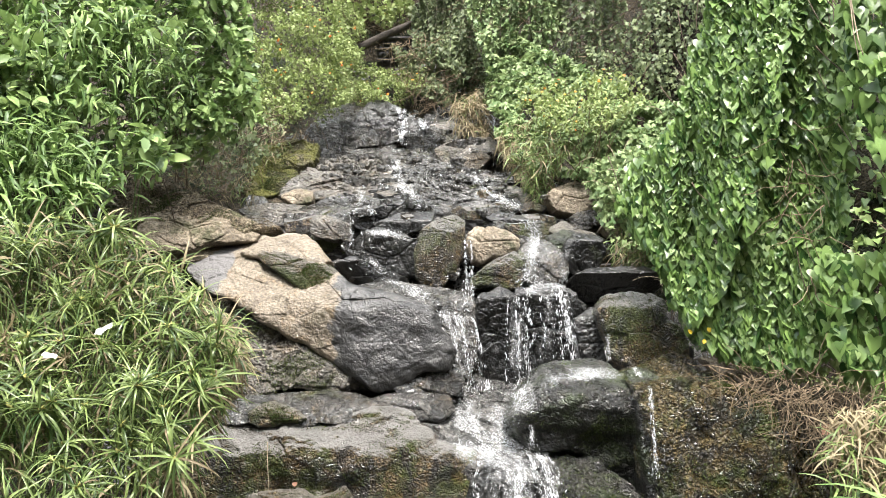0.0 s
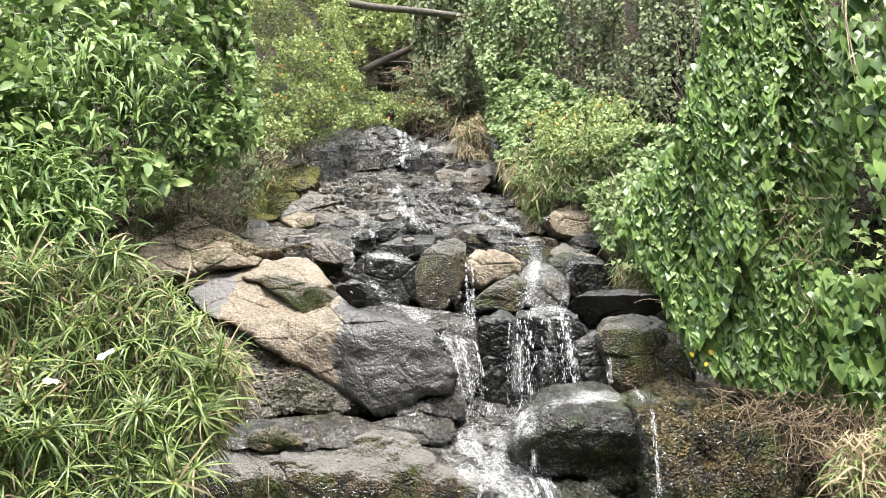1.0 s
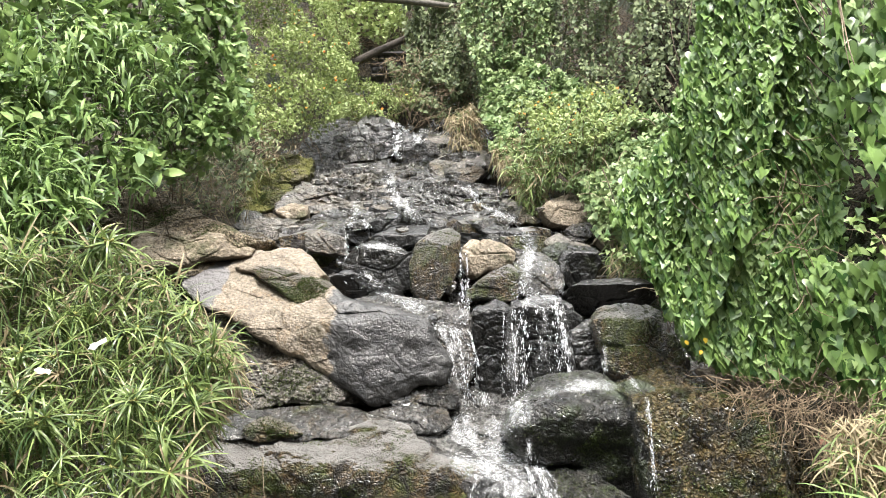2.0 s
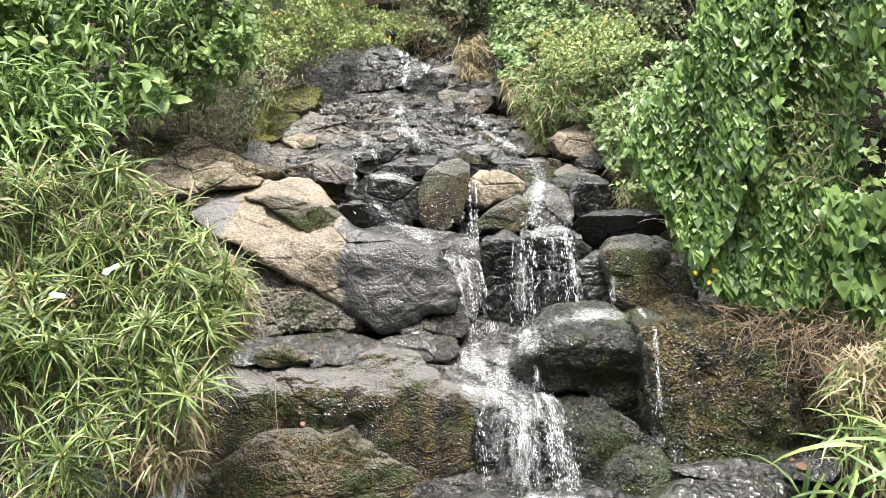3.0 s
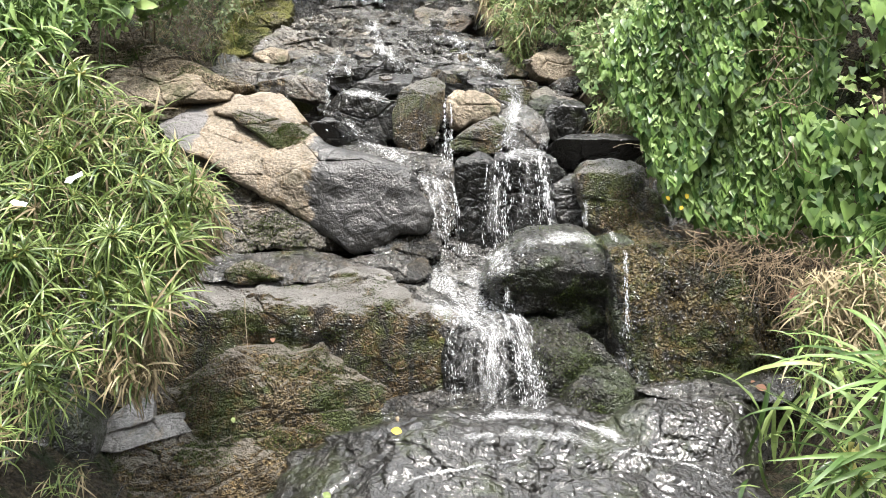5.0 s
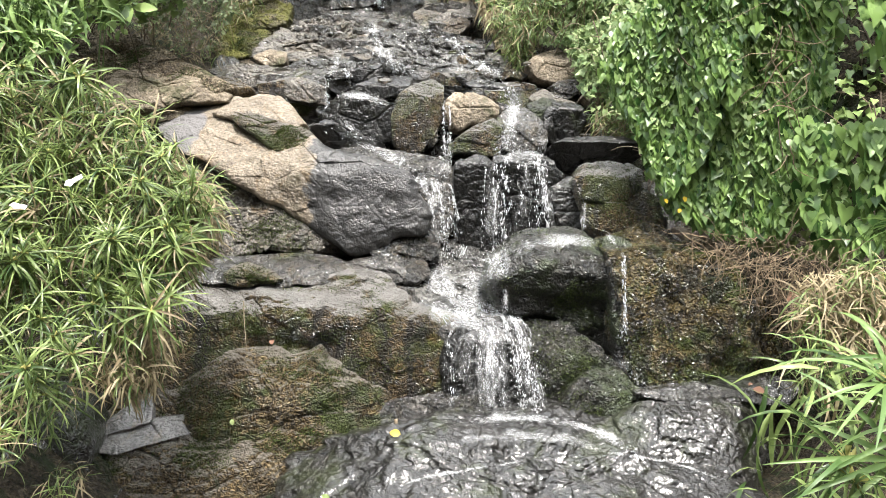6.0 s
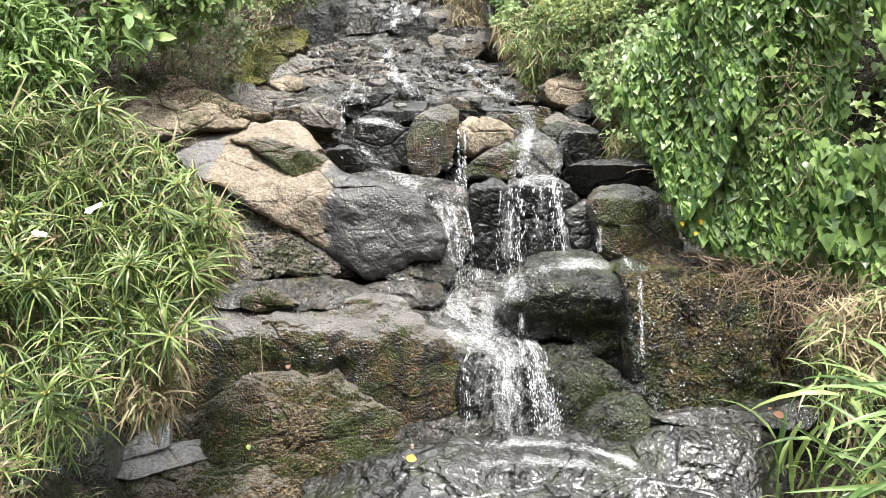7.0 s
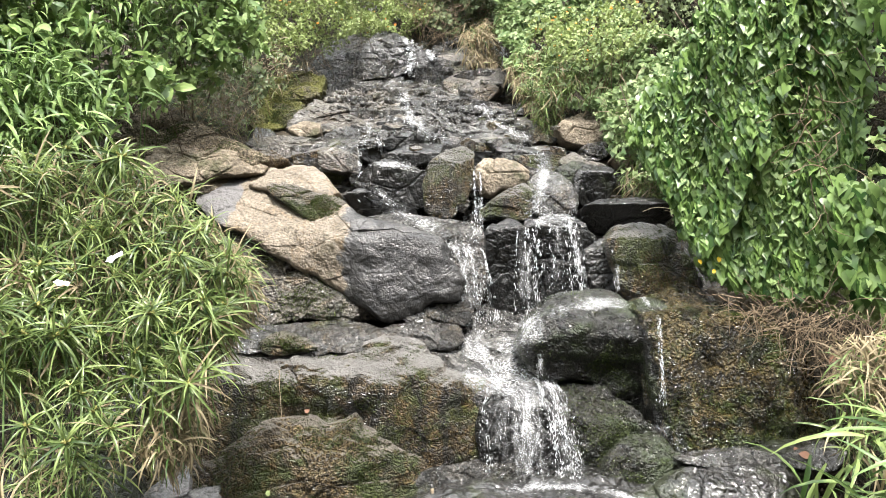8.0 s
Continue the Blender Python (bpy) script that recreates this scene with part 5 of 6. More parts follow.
def sedge_bed(at, lean, outline, n, size, dense):
    if not sedge_kinds:
        sedge_kinds.extend(sedge_kind(k) for k in range(6))
    plant_count[0] += 1
    rng = np.random.default_rng(100 + plant_count[0])
    for i, p in enumerate(scattered(rng, at, lean, outline, n, .2, .2)):
        k = (3 if rng.random() < .05 else (0, 1, 2, 4)[i % 4]) if dense else 5
        s = size * rng.uniform(.7, 1.35)
        lean_x = rng.uniform(-25, 75)
        m = pose(*p, 0, 0, 0) @ pose(0, 0, 0, lean_x, rng.uniform(-40, 40), 0) @ pose(0, 0, 0, 0, 0, rng.uniform(0, 360)) @ Matrix.Diagonal((s, s, s, 1))
        made = copy_thing(sedge_kinds[k], m)
        made.matrix_basis = m


vine_curtain((1.88, 5.6, 2.88), (-1.3, 0.12),
     [(2.05, 4.6), (1.99, 3.93), (1.82, 3.36), (1.7, 2.99), (1.5, 2.87), (1.42, 2.56), (1.62, 2.08), (1.7, 1.78), (1.8, 1.61), (1.92, 1.81), (2.09, 2.42), (2.27, 3.17), (2.38, 4.35)], 6000, .082, "curtain of heart-leaved vine on the bank", 300)
vine_curtain((2.36, 5.3, 2.3), (-0.9, 0.1),
     [(2.48, 4.51), (2.18, 2.45), (1.96, 1.81), (1.82, 1.57), (1.99, 1.4), (2.24, 1.31), (2.43, 1.35), (2.57, 1.5), (2.56, 2.01), (2.65, 2.3), (2.69, 3.24), (2.66, 4.41)], 6200, .092, "curtain of large heart-leaved vine hanging to the ground", 300)
vine_curtain((2.67, 4.6, 2.53), (-0.6, 0.05),
     [(2.59, 3.96), (2.53, 3.59), (2.58, 3.33), (2.52, 3.08), (2.59, 2.83), (2.6, 2.55), (2.75, 2.31), (2.98, 3.01), (3.06, 3.96)], 420, .115, "hanging strand of large-leaved vine", 200)
vine_curtain((2.45, 4.85, 1.8), (-0.6, 0.1),
     [(2.36, 2.1), (2.59, 2.02), (2.8, 2.07), (3.03, 1.87), (3.06, 1.2), (2.84, 1.27), (2.63, 1.23), (2.44, 1.42)], 620, .1, "large-leaved vine trailing over the foot of the bank", 120)
root_tangle((2.25, 4.78, 2.4), (-0.6, 0.1),
     [(2.15, 2.92), (2.31, 2.93), (2.36, 2.32), (2.36, 1.78), (2.25, 1.61), (2.2, 2.22)], 22, .4, "dead brown stems hanging through the vine")
creeper((1.51, 8.6, 3.83), (-0.9, 0.9),
     [(0.67, 5.41), (0.98, 5.76), (1.35, 5.21), (1.81, 4.57), (2.14, 4.07), (2.43, 3.88), (2.25, 3.33), (1.87, 3.07), (1.74, 2.64), (1.54, 2.8), (1.54, 3.07), (1.21, 3.29), (0.9, 3.52), (0.69, 3.92), (0.64, 4.73)], 10000, .06, "low bank of pale-leaved creeper", leaf_pale)
creeper((1.79, 6.9, 2.74), (-1, 0.6),
     [(1.42, 3.17), (1.79, 3.27), (2.14, 3.36), (2.2, 2.87), (1.92, 2.13), (1.76, 2.25), (1.57, 2.32), (1.47, 2.67)], 1800, .05, "patch of small-leaved creeper beside the stones", leaf_pale)
creeper((2.11, 6, 1.59), (-0.8, 0.4),
     [(1.82, 2.01), (2, 2.04), (2.18, 1.64), (2.38, 1.43), (2.37, 1.26), (2.18, 1.34), (1.99, 1.4), (1.92, 1.64)], 900, .05, "yellowing creeper at the foot of the vine", leaf_pale)
creeper((1.05, 10.5, 5.94), (-0.3, 0.2),
     [(0.52, 7.47), (1.78, 7.24), (1.63, 5.71), (1.38, 5.14), (0.93, 4.94), (0.63, 5.23), (0.41, 6.06)], 8000, .058, "tall creeper draped over the bank", leaf_pale, True)
creeper((2.44, 9.6, 5.46), (-0.7, 0.2),
     [(1.69, 7.21), (3.42, 6.48), (3.2, 5.36), (2.89, 4.38), (2.38, 4.42), (1.65, 4.92), (1.55, 5.71)], 6500, .05, "thin tangle of creeper and dry stems", leaf_dull, True)
creeper((0.17, 11.6, 6.17), (-0.2, 0.2),
     [(-0.47, 7.44), (0.56, 7.64), (0.53, 6.12), (0.68, 5.35), (0.35, 5.18), (-0.07, 5.59), (-0.42, 6.01)], 6500, .06, "dark leafy bush above the stream", leaf_dull, True)
lantana((-1.96, 10.2, 5.56), (0.35, 0.45),
     [(-3.03, 6.95), (-2.16, 7.49), (-1.36, 7.69), (-1.42, 6.01), (-1.08, 5.28), (-1.18, 4.53), (-1.72, 4.22), (-2.35, 3.99), (-2.63, 4.7), (-2.61, 5.61)], 17000, .045, "sprawling yellow-green bush with small orange flowers", 70)
lantana((-0.98, 11.6, 5.59), (0, 0.4),
     [(-1.71, 6.94), (-1.24, 6.6), (-1.13, 6.04), (-1.19, 5.62), (-0.76, 5.52), (-0.24, 5.52), (-0.16, 5.21), (-0.66, 4.87), (-1.16, 4.87), (-1.58, 4.92)], 6500, .045, "low orange-flowered bush at the head of the falls", 30)
lantana((-1.14, 12.9, 7.48), (0, 0.75),
     [(-2.33, 9.19), (-0.39, 9.19), (-0.44, 6.74), (-0.8, 6.46), (-1.27, 6.74), (-1.67, 7.03)], 3500, .1, "pale green scrub on the slope above", 6)
shrub((-3.08, 5.5, 3.76), (0.3, 0.25),
     [(-3.79, 4.55), (-2.9, 4.72), (-2.64, 3.98), (-2.74, 3.43), (-2.9, 3.1), (-3.47, 2.93)], 620, .15, "broad-leaved shrub with drooping green leaves", leaf_broad)
shrub((-2.6, 6.3, 4.21), (0.3, 0.25),
     [(-3.2, 4.99), (-2.29, 5.16), (-2.2, 4.29), (-2.3, 3.62), (-2.65, 3.49), (-2.95, 3.87)], 620, .14, "leafy shrub with dark gaps among its branches", leaf_broad)
shrub((-2.1, 7, 4.21), (0.3, 0.2),
     [(-2.56, 5.41), (-2.11, 5.49), (-2, 4.62), (-1.8, 3.99), (-1.68, 3.54), (-1.95, 3.36), (-2.24, 3.5), (-2.46, 3.92)], 620, .13, "shrub with pale rounded leaves", leaf_light)
shrub((-2.63, 5.3, 2.91), (0.4, 0.3),
     [(-3.47, 3.42), (-2.93, 3.55), (-2.55, 3.33), (-2.33, 3.04), (-1.96, 2.94), (-1.98, 2.76), (-2.38, 2.64), (-2.71, 2.33), (-3.23, 2.27)], 820, .13, "dark green shrub leaning over the rocks", leaf_broad)
shrub((-2.47, 6.6, 3.47), (0.3, 0.2),
     [(-2.84, 3.72), (-2.41, 3.82), (-2.16, 3.52), (-2.3, 3.13), (-2.65, 3.16)], 170, .1, "sparse twiggy undergrowth in shade", leaf_broad)
bamboo_grass((-2.49, 4.9, 2.63), (0.4, 0.3),
     [(-3.02, 2.97), (-2.67, 2.98), (-2.29, 2.77), (-2.02, 2.67), (-2.12, 2.47), (-2.37, 2.3), (-2.88, 2.27)], 420, .2, "tuft of long-leaved reed")
bamboo_grass((-2.3, 5.45, 3.5), (0.3, 0.25),
     [(-3.1, 3.99), (-2.52, 4.07), (-1.89, 3.9), (-1.87, 3.34), (-2.27, 3.05), (-2.88, 3.18)], 260, .2, "long-leaved reed growing through the shrubs")
lantana((1.05, 8.25, 3.9), (-0.9, 0.9),
     [(0.85, 4.22), (1.35, 4.37), (1.9, 4.15), (2.01, 3.77), (1.58, 3.52), (1.09, 3.65)], 1500, .05, "yellow-green flowering bush among the creeper", 22)
sedge_bed((-1.7, 4.3, 1.55), (0.25, 0.55),
     [(-2.78, 2.16), (-2.41, 2.25), (-1.98, 2.19), (-1.64, 2.02), (-1.45, 1.85), (-1.31, 1.65), (-1.21, 1.52), (-1.22, 1.37), (-1.34, 1.17), (-1.32, 0.99), (-1.4, 0.86), (-2.34, 0.91)], 115, .2, True)
sedge_bed((-1.72, 3.7, 0.71), (0.2, 0.5),
     [(-2.14, 0.92), (-1.84, 0.95), (-1.67, 0.83), (-1.66, 0.69), (-1.75, 0.5), (-1.87, 0.29), (-2.16, 0.12)], 18, .19, True)
sedge_bed((1.44, 2.55, 0.82), (-0.3, 0.3),
     [(1.38, 1.05), (1.5, 1.06), (1.61, 0.97), (1.63, 0.58), (1.32, 0.52), (1.28, 0.65), (1.36, 0.86)], 6, .26, False)
sedge_bed((2.18, 3.7, 1.2), (-0.3, 0.3),
     [(2.03, 1.33), (2.37, 1.45), (2.31, 0.97), (2, 1.06)], 6, .2, False)
grass_tuft((-1.74, 4.5, 1.5), (0.25, 0.55),
     [(-2.88, 2.09), (-2.44, 2.21), (-2, 2.18), (-1.71, 2), (-1.53, 1.83), (-1.36, 1.59), (-1.21, 1.52), (-1.21, 1.36), (-1.35, 1.12), (-1.35, 0.9), (-1.45, 0.77), (-2.43, 0.82)], 4600, .21, "dense bed of green and straw-coloured sedge blades", blade_mix)
grass_tuft((-1.77, 3.95, 0.58), (0.2, 0.5),
     [(-2.28, 0.77), (-1.76, 0.78), (-1.6, 0.66), (-1.56, 0.56), (-1.68, 0.52), (-1.84, 0.38), (-1.94, 0.21), (-2.3, 0.06)], 480, .18, "hanging fringe of sedge blades", blade_mix)
grass_tuft((-1.34, 4.7, 1.23), (0.2, 0.4),
     [(-1.43, 1.32), (-1.28, 1.49), (-1.21, 1.36), (-1.29, 1.22), (-1.37, 1.03), (-1.48, 1)], 756, .15, "dry straw tuft at the rock edge", blade_dry)
grass_tuft((-1.57, 4, 0.58), (0.2, 0.4),
     [(-1.73, 0.65), (-1.5, 0.7), (-1.43, 0.56), (-1.52, 0.49), (-1.68, 0.52)], 130, .17, "dry straw tuft hanging from the bank", blade_dry)
grass_tuft((1.77, 6.9, 2.19), (-0.4, 0.4),
     [(1.57, 2.39), (1.96, 2.27), (2.02, 2.01), (1.71, 2.07), (1.55, 2.23)], 620, .15, "tuft of fine green and dry grass over the rocks", blade_mix)
grass_tuft((1.74, 7.2, 2.57), (-0.4, 0.4),
     [(1.59, 2.75), (1.83, 2.79), (1.88, 2.39), (1.64, 2.38)], 360, .15, "tuft of green grass beside the stones", blade_mix)
grass_tuft((0.46, 10.4, 4.42), (0, 0.3),
     [(0.16, 4.62), (0.55, 4.84), (0.77, 4.32), (0.61, 4.11), (0.23, 4.23)], 700, .2, "clump of dry straw-coloured grass", blade_dry)
grass_tuft((1.05, 9, 3.59), (-0.3, 0.4),
     [(0.67, 3.88), (1.01, 4), (1.43, 3.66), (1.21, 3.17), (0.9, 3.27)], 1100, .22, "dry grass along the stream edge", blade_dry)
grass_tuft((1.05, 8.3, 3.09), (-0.2, 0.4),
     [(0.91, 3.3), (1.15, 3.28), (1.15, 2.89), (0.98, 2.89)], 350, .22, "upright green grass beside the boulder", blade_mix)
grass_tuft((0.85, 8.15, 3.4), (-0.3, 0.4),
     [(0.64, 3.5), (0.84, 3.65), (1.19, 3.71), (1.43, 3.46), (1.23, 3.22), (1.0, 3.14), (0.79, 3.25)], 380, .2, "straw and green grass hanging over the stream edge", blade_mix)
grass_tuft((2.01, 3.65, 1), (-0.3, 0.3),
     [(1.92, 1.17), (2.23, 1.23), (2.18, 0.77), (1.89, 0.86), (1.83, 0.96)], 1000, .16, "pale dry grass hanging down the bank", blade_dry)
grass_tuft((1.86, 3.6, 0.8), (-0.3, 0.3),
     [(1.79, 0.96), (1.91, 1.02), (1.96, 0.62), (1.78, 0.6)], 170, .2, "green and straw grass at the edge of the rock", blade_mix)
grass_tuft((1.49, 2.9, 0.65), (-0.3, 0.3),
     [(1.3, 0.74), (1.45, 0.88), (1.77, 0.94), (1.71, 0.38), (1.22, 0.33)], 90, .28, "green sedge blades along the bank foot", blades_green)
grass_tuft((-2.21, 8.8, 3.59), (0.2, 0.5),
     [(-2.88, 3.62), (-2.19, 3.96), (-1.76, 4.15), (-1.6, 3.84), (-2.13, 3.51), (-2.13, 3.01), (-2.73, 3.13)], 110, .13, "dead grass and fine twigs on the bank", blade_dry)
root_tangle((2.2, 4.75, 1.17), (-0.6, 0.5),
     [(1.64, 1.36), (1.91, 1.3), (2.26, 1.32), (2.59, 1.26), (2.63, 1.02), (2.46, 0.76), (2.3, 0.84), (2.08, 1.04), (1.86, 1.18)], 240, .3, "tangle of dry pale roots on the bank")
root_tangle((-2.46, 7.6, 3.1), (0.2, 0.8),
     [(-3.13, 3.26), (-2.6, 3.43), (-2, 3.17), (-1.97, 2.78), (-2.61, 2.88)], 40, .3, "mat of thin dry twigs on the rock shelf")
root_tangle((2.05, 10.2, 5.68), (-0.5, 0.15),
     [(0.62, 7.5), (3.47, 6.68), (3.11, 4.59), (2.35, 4.64), (1.69, 5.16), (0.66, 5.8)], 420, .9, "hanging dry vine stems on the back bank")
root_tangle((-1.06, 13.6, 7.23), (0, 0.3),
     [(-1.83, 7.76), (-0.48, 7.76), (-0.57, 6.78), (-1.37, 6.67)], 120, .7, "bare grey brushwood above the falls")
root_tangle((-2.1, 10.4, 4.4), (0.2, 0.3),
     [(-2.25, 4.84), (-1.71, 4.7), (-1.68, 4.1), (-2.47, 3.98), (-2.36, 4.4)], 110, .4, "bare brown twigs under the bush")
far_scrub((-0.42, 13.6, 7.26), (0, 0.75),
     [(-13.08, 12.59), (12.57, 12.58), (8.93, 6.35), (3.94, 5.83), (1.16, 6.1), (-0.17, 6.38), (-1.33, 6.38), (-2.21, 7.26), (-4.6, 6.39), (-9.07, 5.87)], 9000, .13, "dense green scrub on the hillside")
creeper((-2.96, 6.9, 3.91), (0.35, 0.3),
     [(-4.96, 5.32), (-2.15, 5.98), (-1.93, 4.73), (-1.73, 3.55), (-2.29, 3.05), (-2.85, 2.95), (-4.3, 2.47)], 9000, .07, "dim undergrowth behind the shrubs", leaf_broad)
creeper((0.02, 11.5, 5.31), (0, 0.35),
     [(-0.77, 6.03), (-0.16, 5.82), (0.7, 5.62), (0.76, 4.83), (0.26, 4.73), (-0.16, 4.97), (-0.5, 5.22)], 3200, .05, "grey-green scrub beside the head of the falls", leaf_dull)
root_tangle((-0.01, 11.3, 5.32), (0, 0.3),
     [(-0.76, 6.03), (0.79, 5.93), (0.75, 4.72), (-0.16, 4.73), (-0.66, 5.25)], 160, .5, "bare hanging twigs beside the head of the falls")
root_tangle((-2.29, 8.6, 3.72), (0.2, 0.4),
     [(-2.87, 4.06), (-2.03, 4.12), (-1.67, 3.69), (-2.13, 3.39), (-2.71, 3.36)], 60, .35, "brown twigs and dead stems on the bank")
creeper((3.11, 5.8, 3.07), (-0.6, 0.1),
     [(2.91, 5.03), (3.59, 4.79), (3.31, 1.49), (2.88, 1.49), (2.88, 2.96)], 900, .07, "dim leaves in the shade behind the vines", leaf_broad)
grass_tuft((-1.94, 4.3, -0.06), (0.2, 0.4),
     [(-2.03, -0.05), (-1.96, 0.02), (-1.87, -0.04), (-1.86, -0.12), (-2, -0.13)], 60, .14, "small green tuft at the foot of the bank", blade_mix)
creeper((2.43, 5.35, 1.32), (-0.8, 0.3),
     [(2.02, 1.59), (2.29, 1.49), (2.62, 1.34), (2.83, 1.29), (2.79, 1.13), (2.53, 1.19), (2.25, 1.25), (2.03, 1.34)], 750, .045, "ragged fringe of yellowing leaves under the vines", leaf_yellow)
grass_tuft((-1.51, 4.35, 0.64), (0.2, 0.4),
     [(-1.68, 0.82), (-1.43, 0.91), (-1.36, 0.67), (-1.46, 0.44), (-1.63, 0.39)], 540, .15, "dry straw blades hanging over the rock", blade_dry)
grass_tuft((-1.39, 4.75, 1.51), (0.2, 0.4),
     [(-1.6, 1.8), (-1.36, 1.69), (-1.24, 1.52), (-1.28, 1.32), (-1.46, 1.26)], 468, .15, "straw blades along the rock edge", blade_dry)
grass_tuft((-2.38, 7.7, 3.14), (0.2, 0.5),
     [(-3.12, 3.39), (-2.61, 3.52), (-2.03, 3.31), (-1.86, 2.87), (-2.12, 2.8), (-2.56, 2.97)], 260, .13, "dry grass and litter on the earth ridge", blade_dry)
creeper((-2.34, 8.2, 3.52), (0.3, 0.4),
     [(-2.87, 3.67), (-2.23, 3.86), (-1.92, 3.61), (-2.04, 3.19), (-2.6, 3.29)], 500, .045, "thin dull creeper on the earth ridge", leaf_dull)
creeper((-2.52, 8.9, 3.6), (0.2, 0.5),
     [(-3.28, 4.19), (-2.15, 4.34), (-1.76, 3.88), (-2.14, 3.33), (-2.21, 2.97), (-2.83, 3.09), (-3.2, 3.5)], 600, .05, "dull creeper and litter on the earth bank", leaf_dull)
grass_tuft((-2.34, 8.7, 3.53), (0.2, 0.5),
     [(-3.18, 4.05), (-2.08, 4.19), (-1.72, 3.78), (-2.09, 3.29), (-2.16, 2.94), (-2.76, 3.05)], 350, .16, "dry grass on the earth bank", blade_mix)

for kind_thing in sedge_kinds:
    for o in (*kind_thing.children_recursive, kind_thing):
        bpy.data.objects.remove(o)

# ---------------------------------------------------------------- water
from mathutils.bvhtree import BVHTree



def whole_skin():
    """All rocks and the bed as one surface."""
    all_v, all_f = [], []
    for vs, fs in rock_tree + [([v.co for v in bed.vertices], [p.vertices for p in bed.polygons])]:
        first = len(all_v)
        all_v += [tuple(v) for v in vs]
        all_f += [tuple(i + first for i in f) for f in fs]
    return BVHTree.FromPolygons(all_v, all_f)


bed = bedrock.data
skin = whole_skin()
water_count = [0]


def water_thing(name, label, sheets, verts, faces):
    """A run of water: thin frothing sheets and a spray of drops."""
    thing = new(name)
    thing.empty_display_size = .05
    thing.location = Vector(np.mean(np.asarray(verts), 0))
    tagged(thing, label, "water", kind="structure")
    base = np.array(thing.location)
    for me in sheets:
        for q in me.vertices:
            q.co -= thing.location
        part("water_sheet", me, thing)
    tagged(part("drops", mesh_of("drops", np.asarray(verts) - base, faces, white_water), thing), kind="stuff")
    return thing


def waterfall(points, n, label, thin=False):
    """Falling water: two thin veils, strings and beads of drops, from a lip of three places to a foot of three places."""
    water_count[0] += 1
    rng = np.random.default_rng(500 + water_count[0])
    lip, foot = np.array(points[:3]), np.array(points[3:])
    at = lambda line, u: np.stack([np.interp(u, (0, .5, 1), line[:, i]) for i in range(3)], 1)
    wide, tall = np.linalg.norm(lip[2] - lip[0]), np.linalg.norm(foot[1] - lip[1])
    sheets = []
    for k in range(1 if thin else 2):
        u = np.linspace(-.04, 1.04, max(5, int(wide * 50)))
        a, b = at(lip, u), at(foot, u)
        rows = []
        for s in np.linspace(0, 1, max(10, int(tall * 40))):
            row = a + (b - a) * s
            row[:, 2] = a[:, 2] + (b[:, 2] - a[:, 2]) * s ** 1.5
            row += [np.array(noise.noise_vector(Vector((q[0] * 14, k * 5, q[2] * 6)))) * (.01, .025, .004) for q in row]
            row[:, 1] -= .012 * k
            rows.append(row)
        sheets.append(sheet_mesh("water_sheet", rows, thin_veil if thin or k else fall_veil, (wide, tall, 3.7 * water_count[0] + 9 * k)))
    n = int(n * 1.2)
    strings = max(5, n // 110)
    us, bright = np.sort(rng.random(strings)), rng.gamma(1.2, 1.0, strings)
    which = rng.choice(strings, n, p=bright / bright.sum())
    s = rng.random(n) ** .8
    keep = np.array([noise.noise(Vector((float(k) * 3.1, float(q) * 14 * tall, water_count[0]))) > -.05 for k, q in zip(which, s)])
    which, s = which[keep], s[keep]
    n = len(s)
    loose = rng.random(n) < .4
    pick = us[which] + .11 * np.array([noise.noise(Vector((float(k), float(q) * 4, 7))) for k, q in zip(which, s)])
    pick = np.clip(pick + rng.normal(size=n) * np.where(loose, .1, .009), -.05, 1.05)
    a, b = at(lip, pick), at(foot, pick)
    pos = a + (b - a) * s[:, None]
    pos[:, 2] = a[:, 2] + (b[:, 2] - a[:, 2]) * s ** 1.5
    pos += rng.normal(size=(n, 3)) * (.003 + .012 * s * s)[:, None]
    along = (b - a) * (1, 1, 0) + (b - a) * (0, 0, 1) * (.4 + 1.6 * s)[:, None] + rng.normal(size=(n, 3)) * .07
    length = np.where(loose, .35, 1) * (rng.gamma(1.8, .0045, n) + .003)
    thick = rng.gamma(1.4, .0021, n) + .001
    v, f, _ = joined(DROP, DROP_FACES, pos, along, rng.normal(size=(n, 3)), length, thick, thick)
    water_thing("waterfall", label, sheets, v, f)


def onto_rock(q, lift):
    way = (Vector(q) - Vector((-.08, -.03, 1.5))).normalized()
    hit, normal, _, _ = skin.ray_cast(Vector(q) - way * 1.2, way, 2.4)
    if hit is None:
        return None, None
    normal = normal if normal.y < 0 else -normal
    return hit + normal * lift, normal


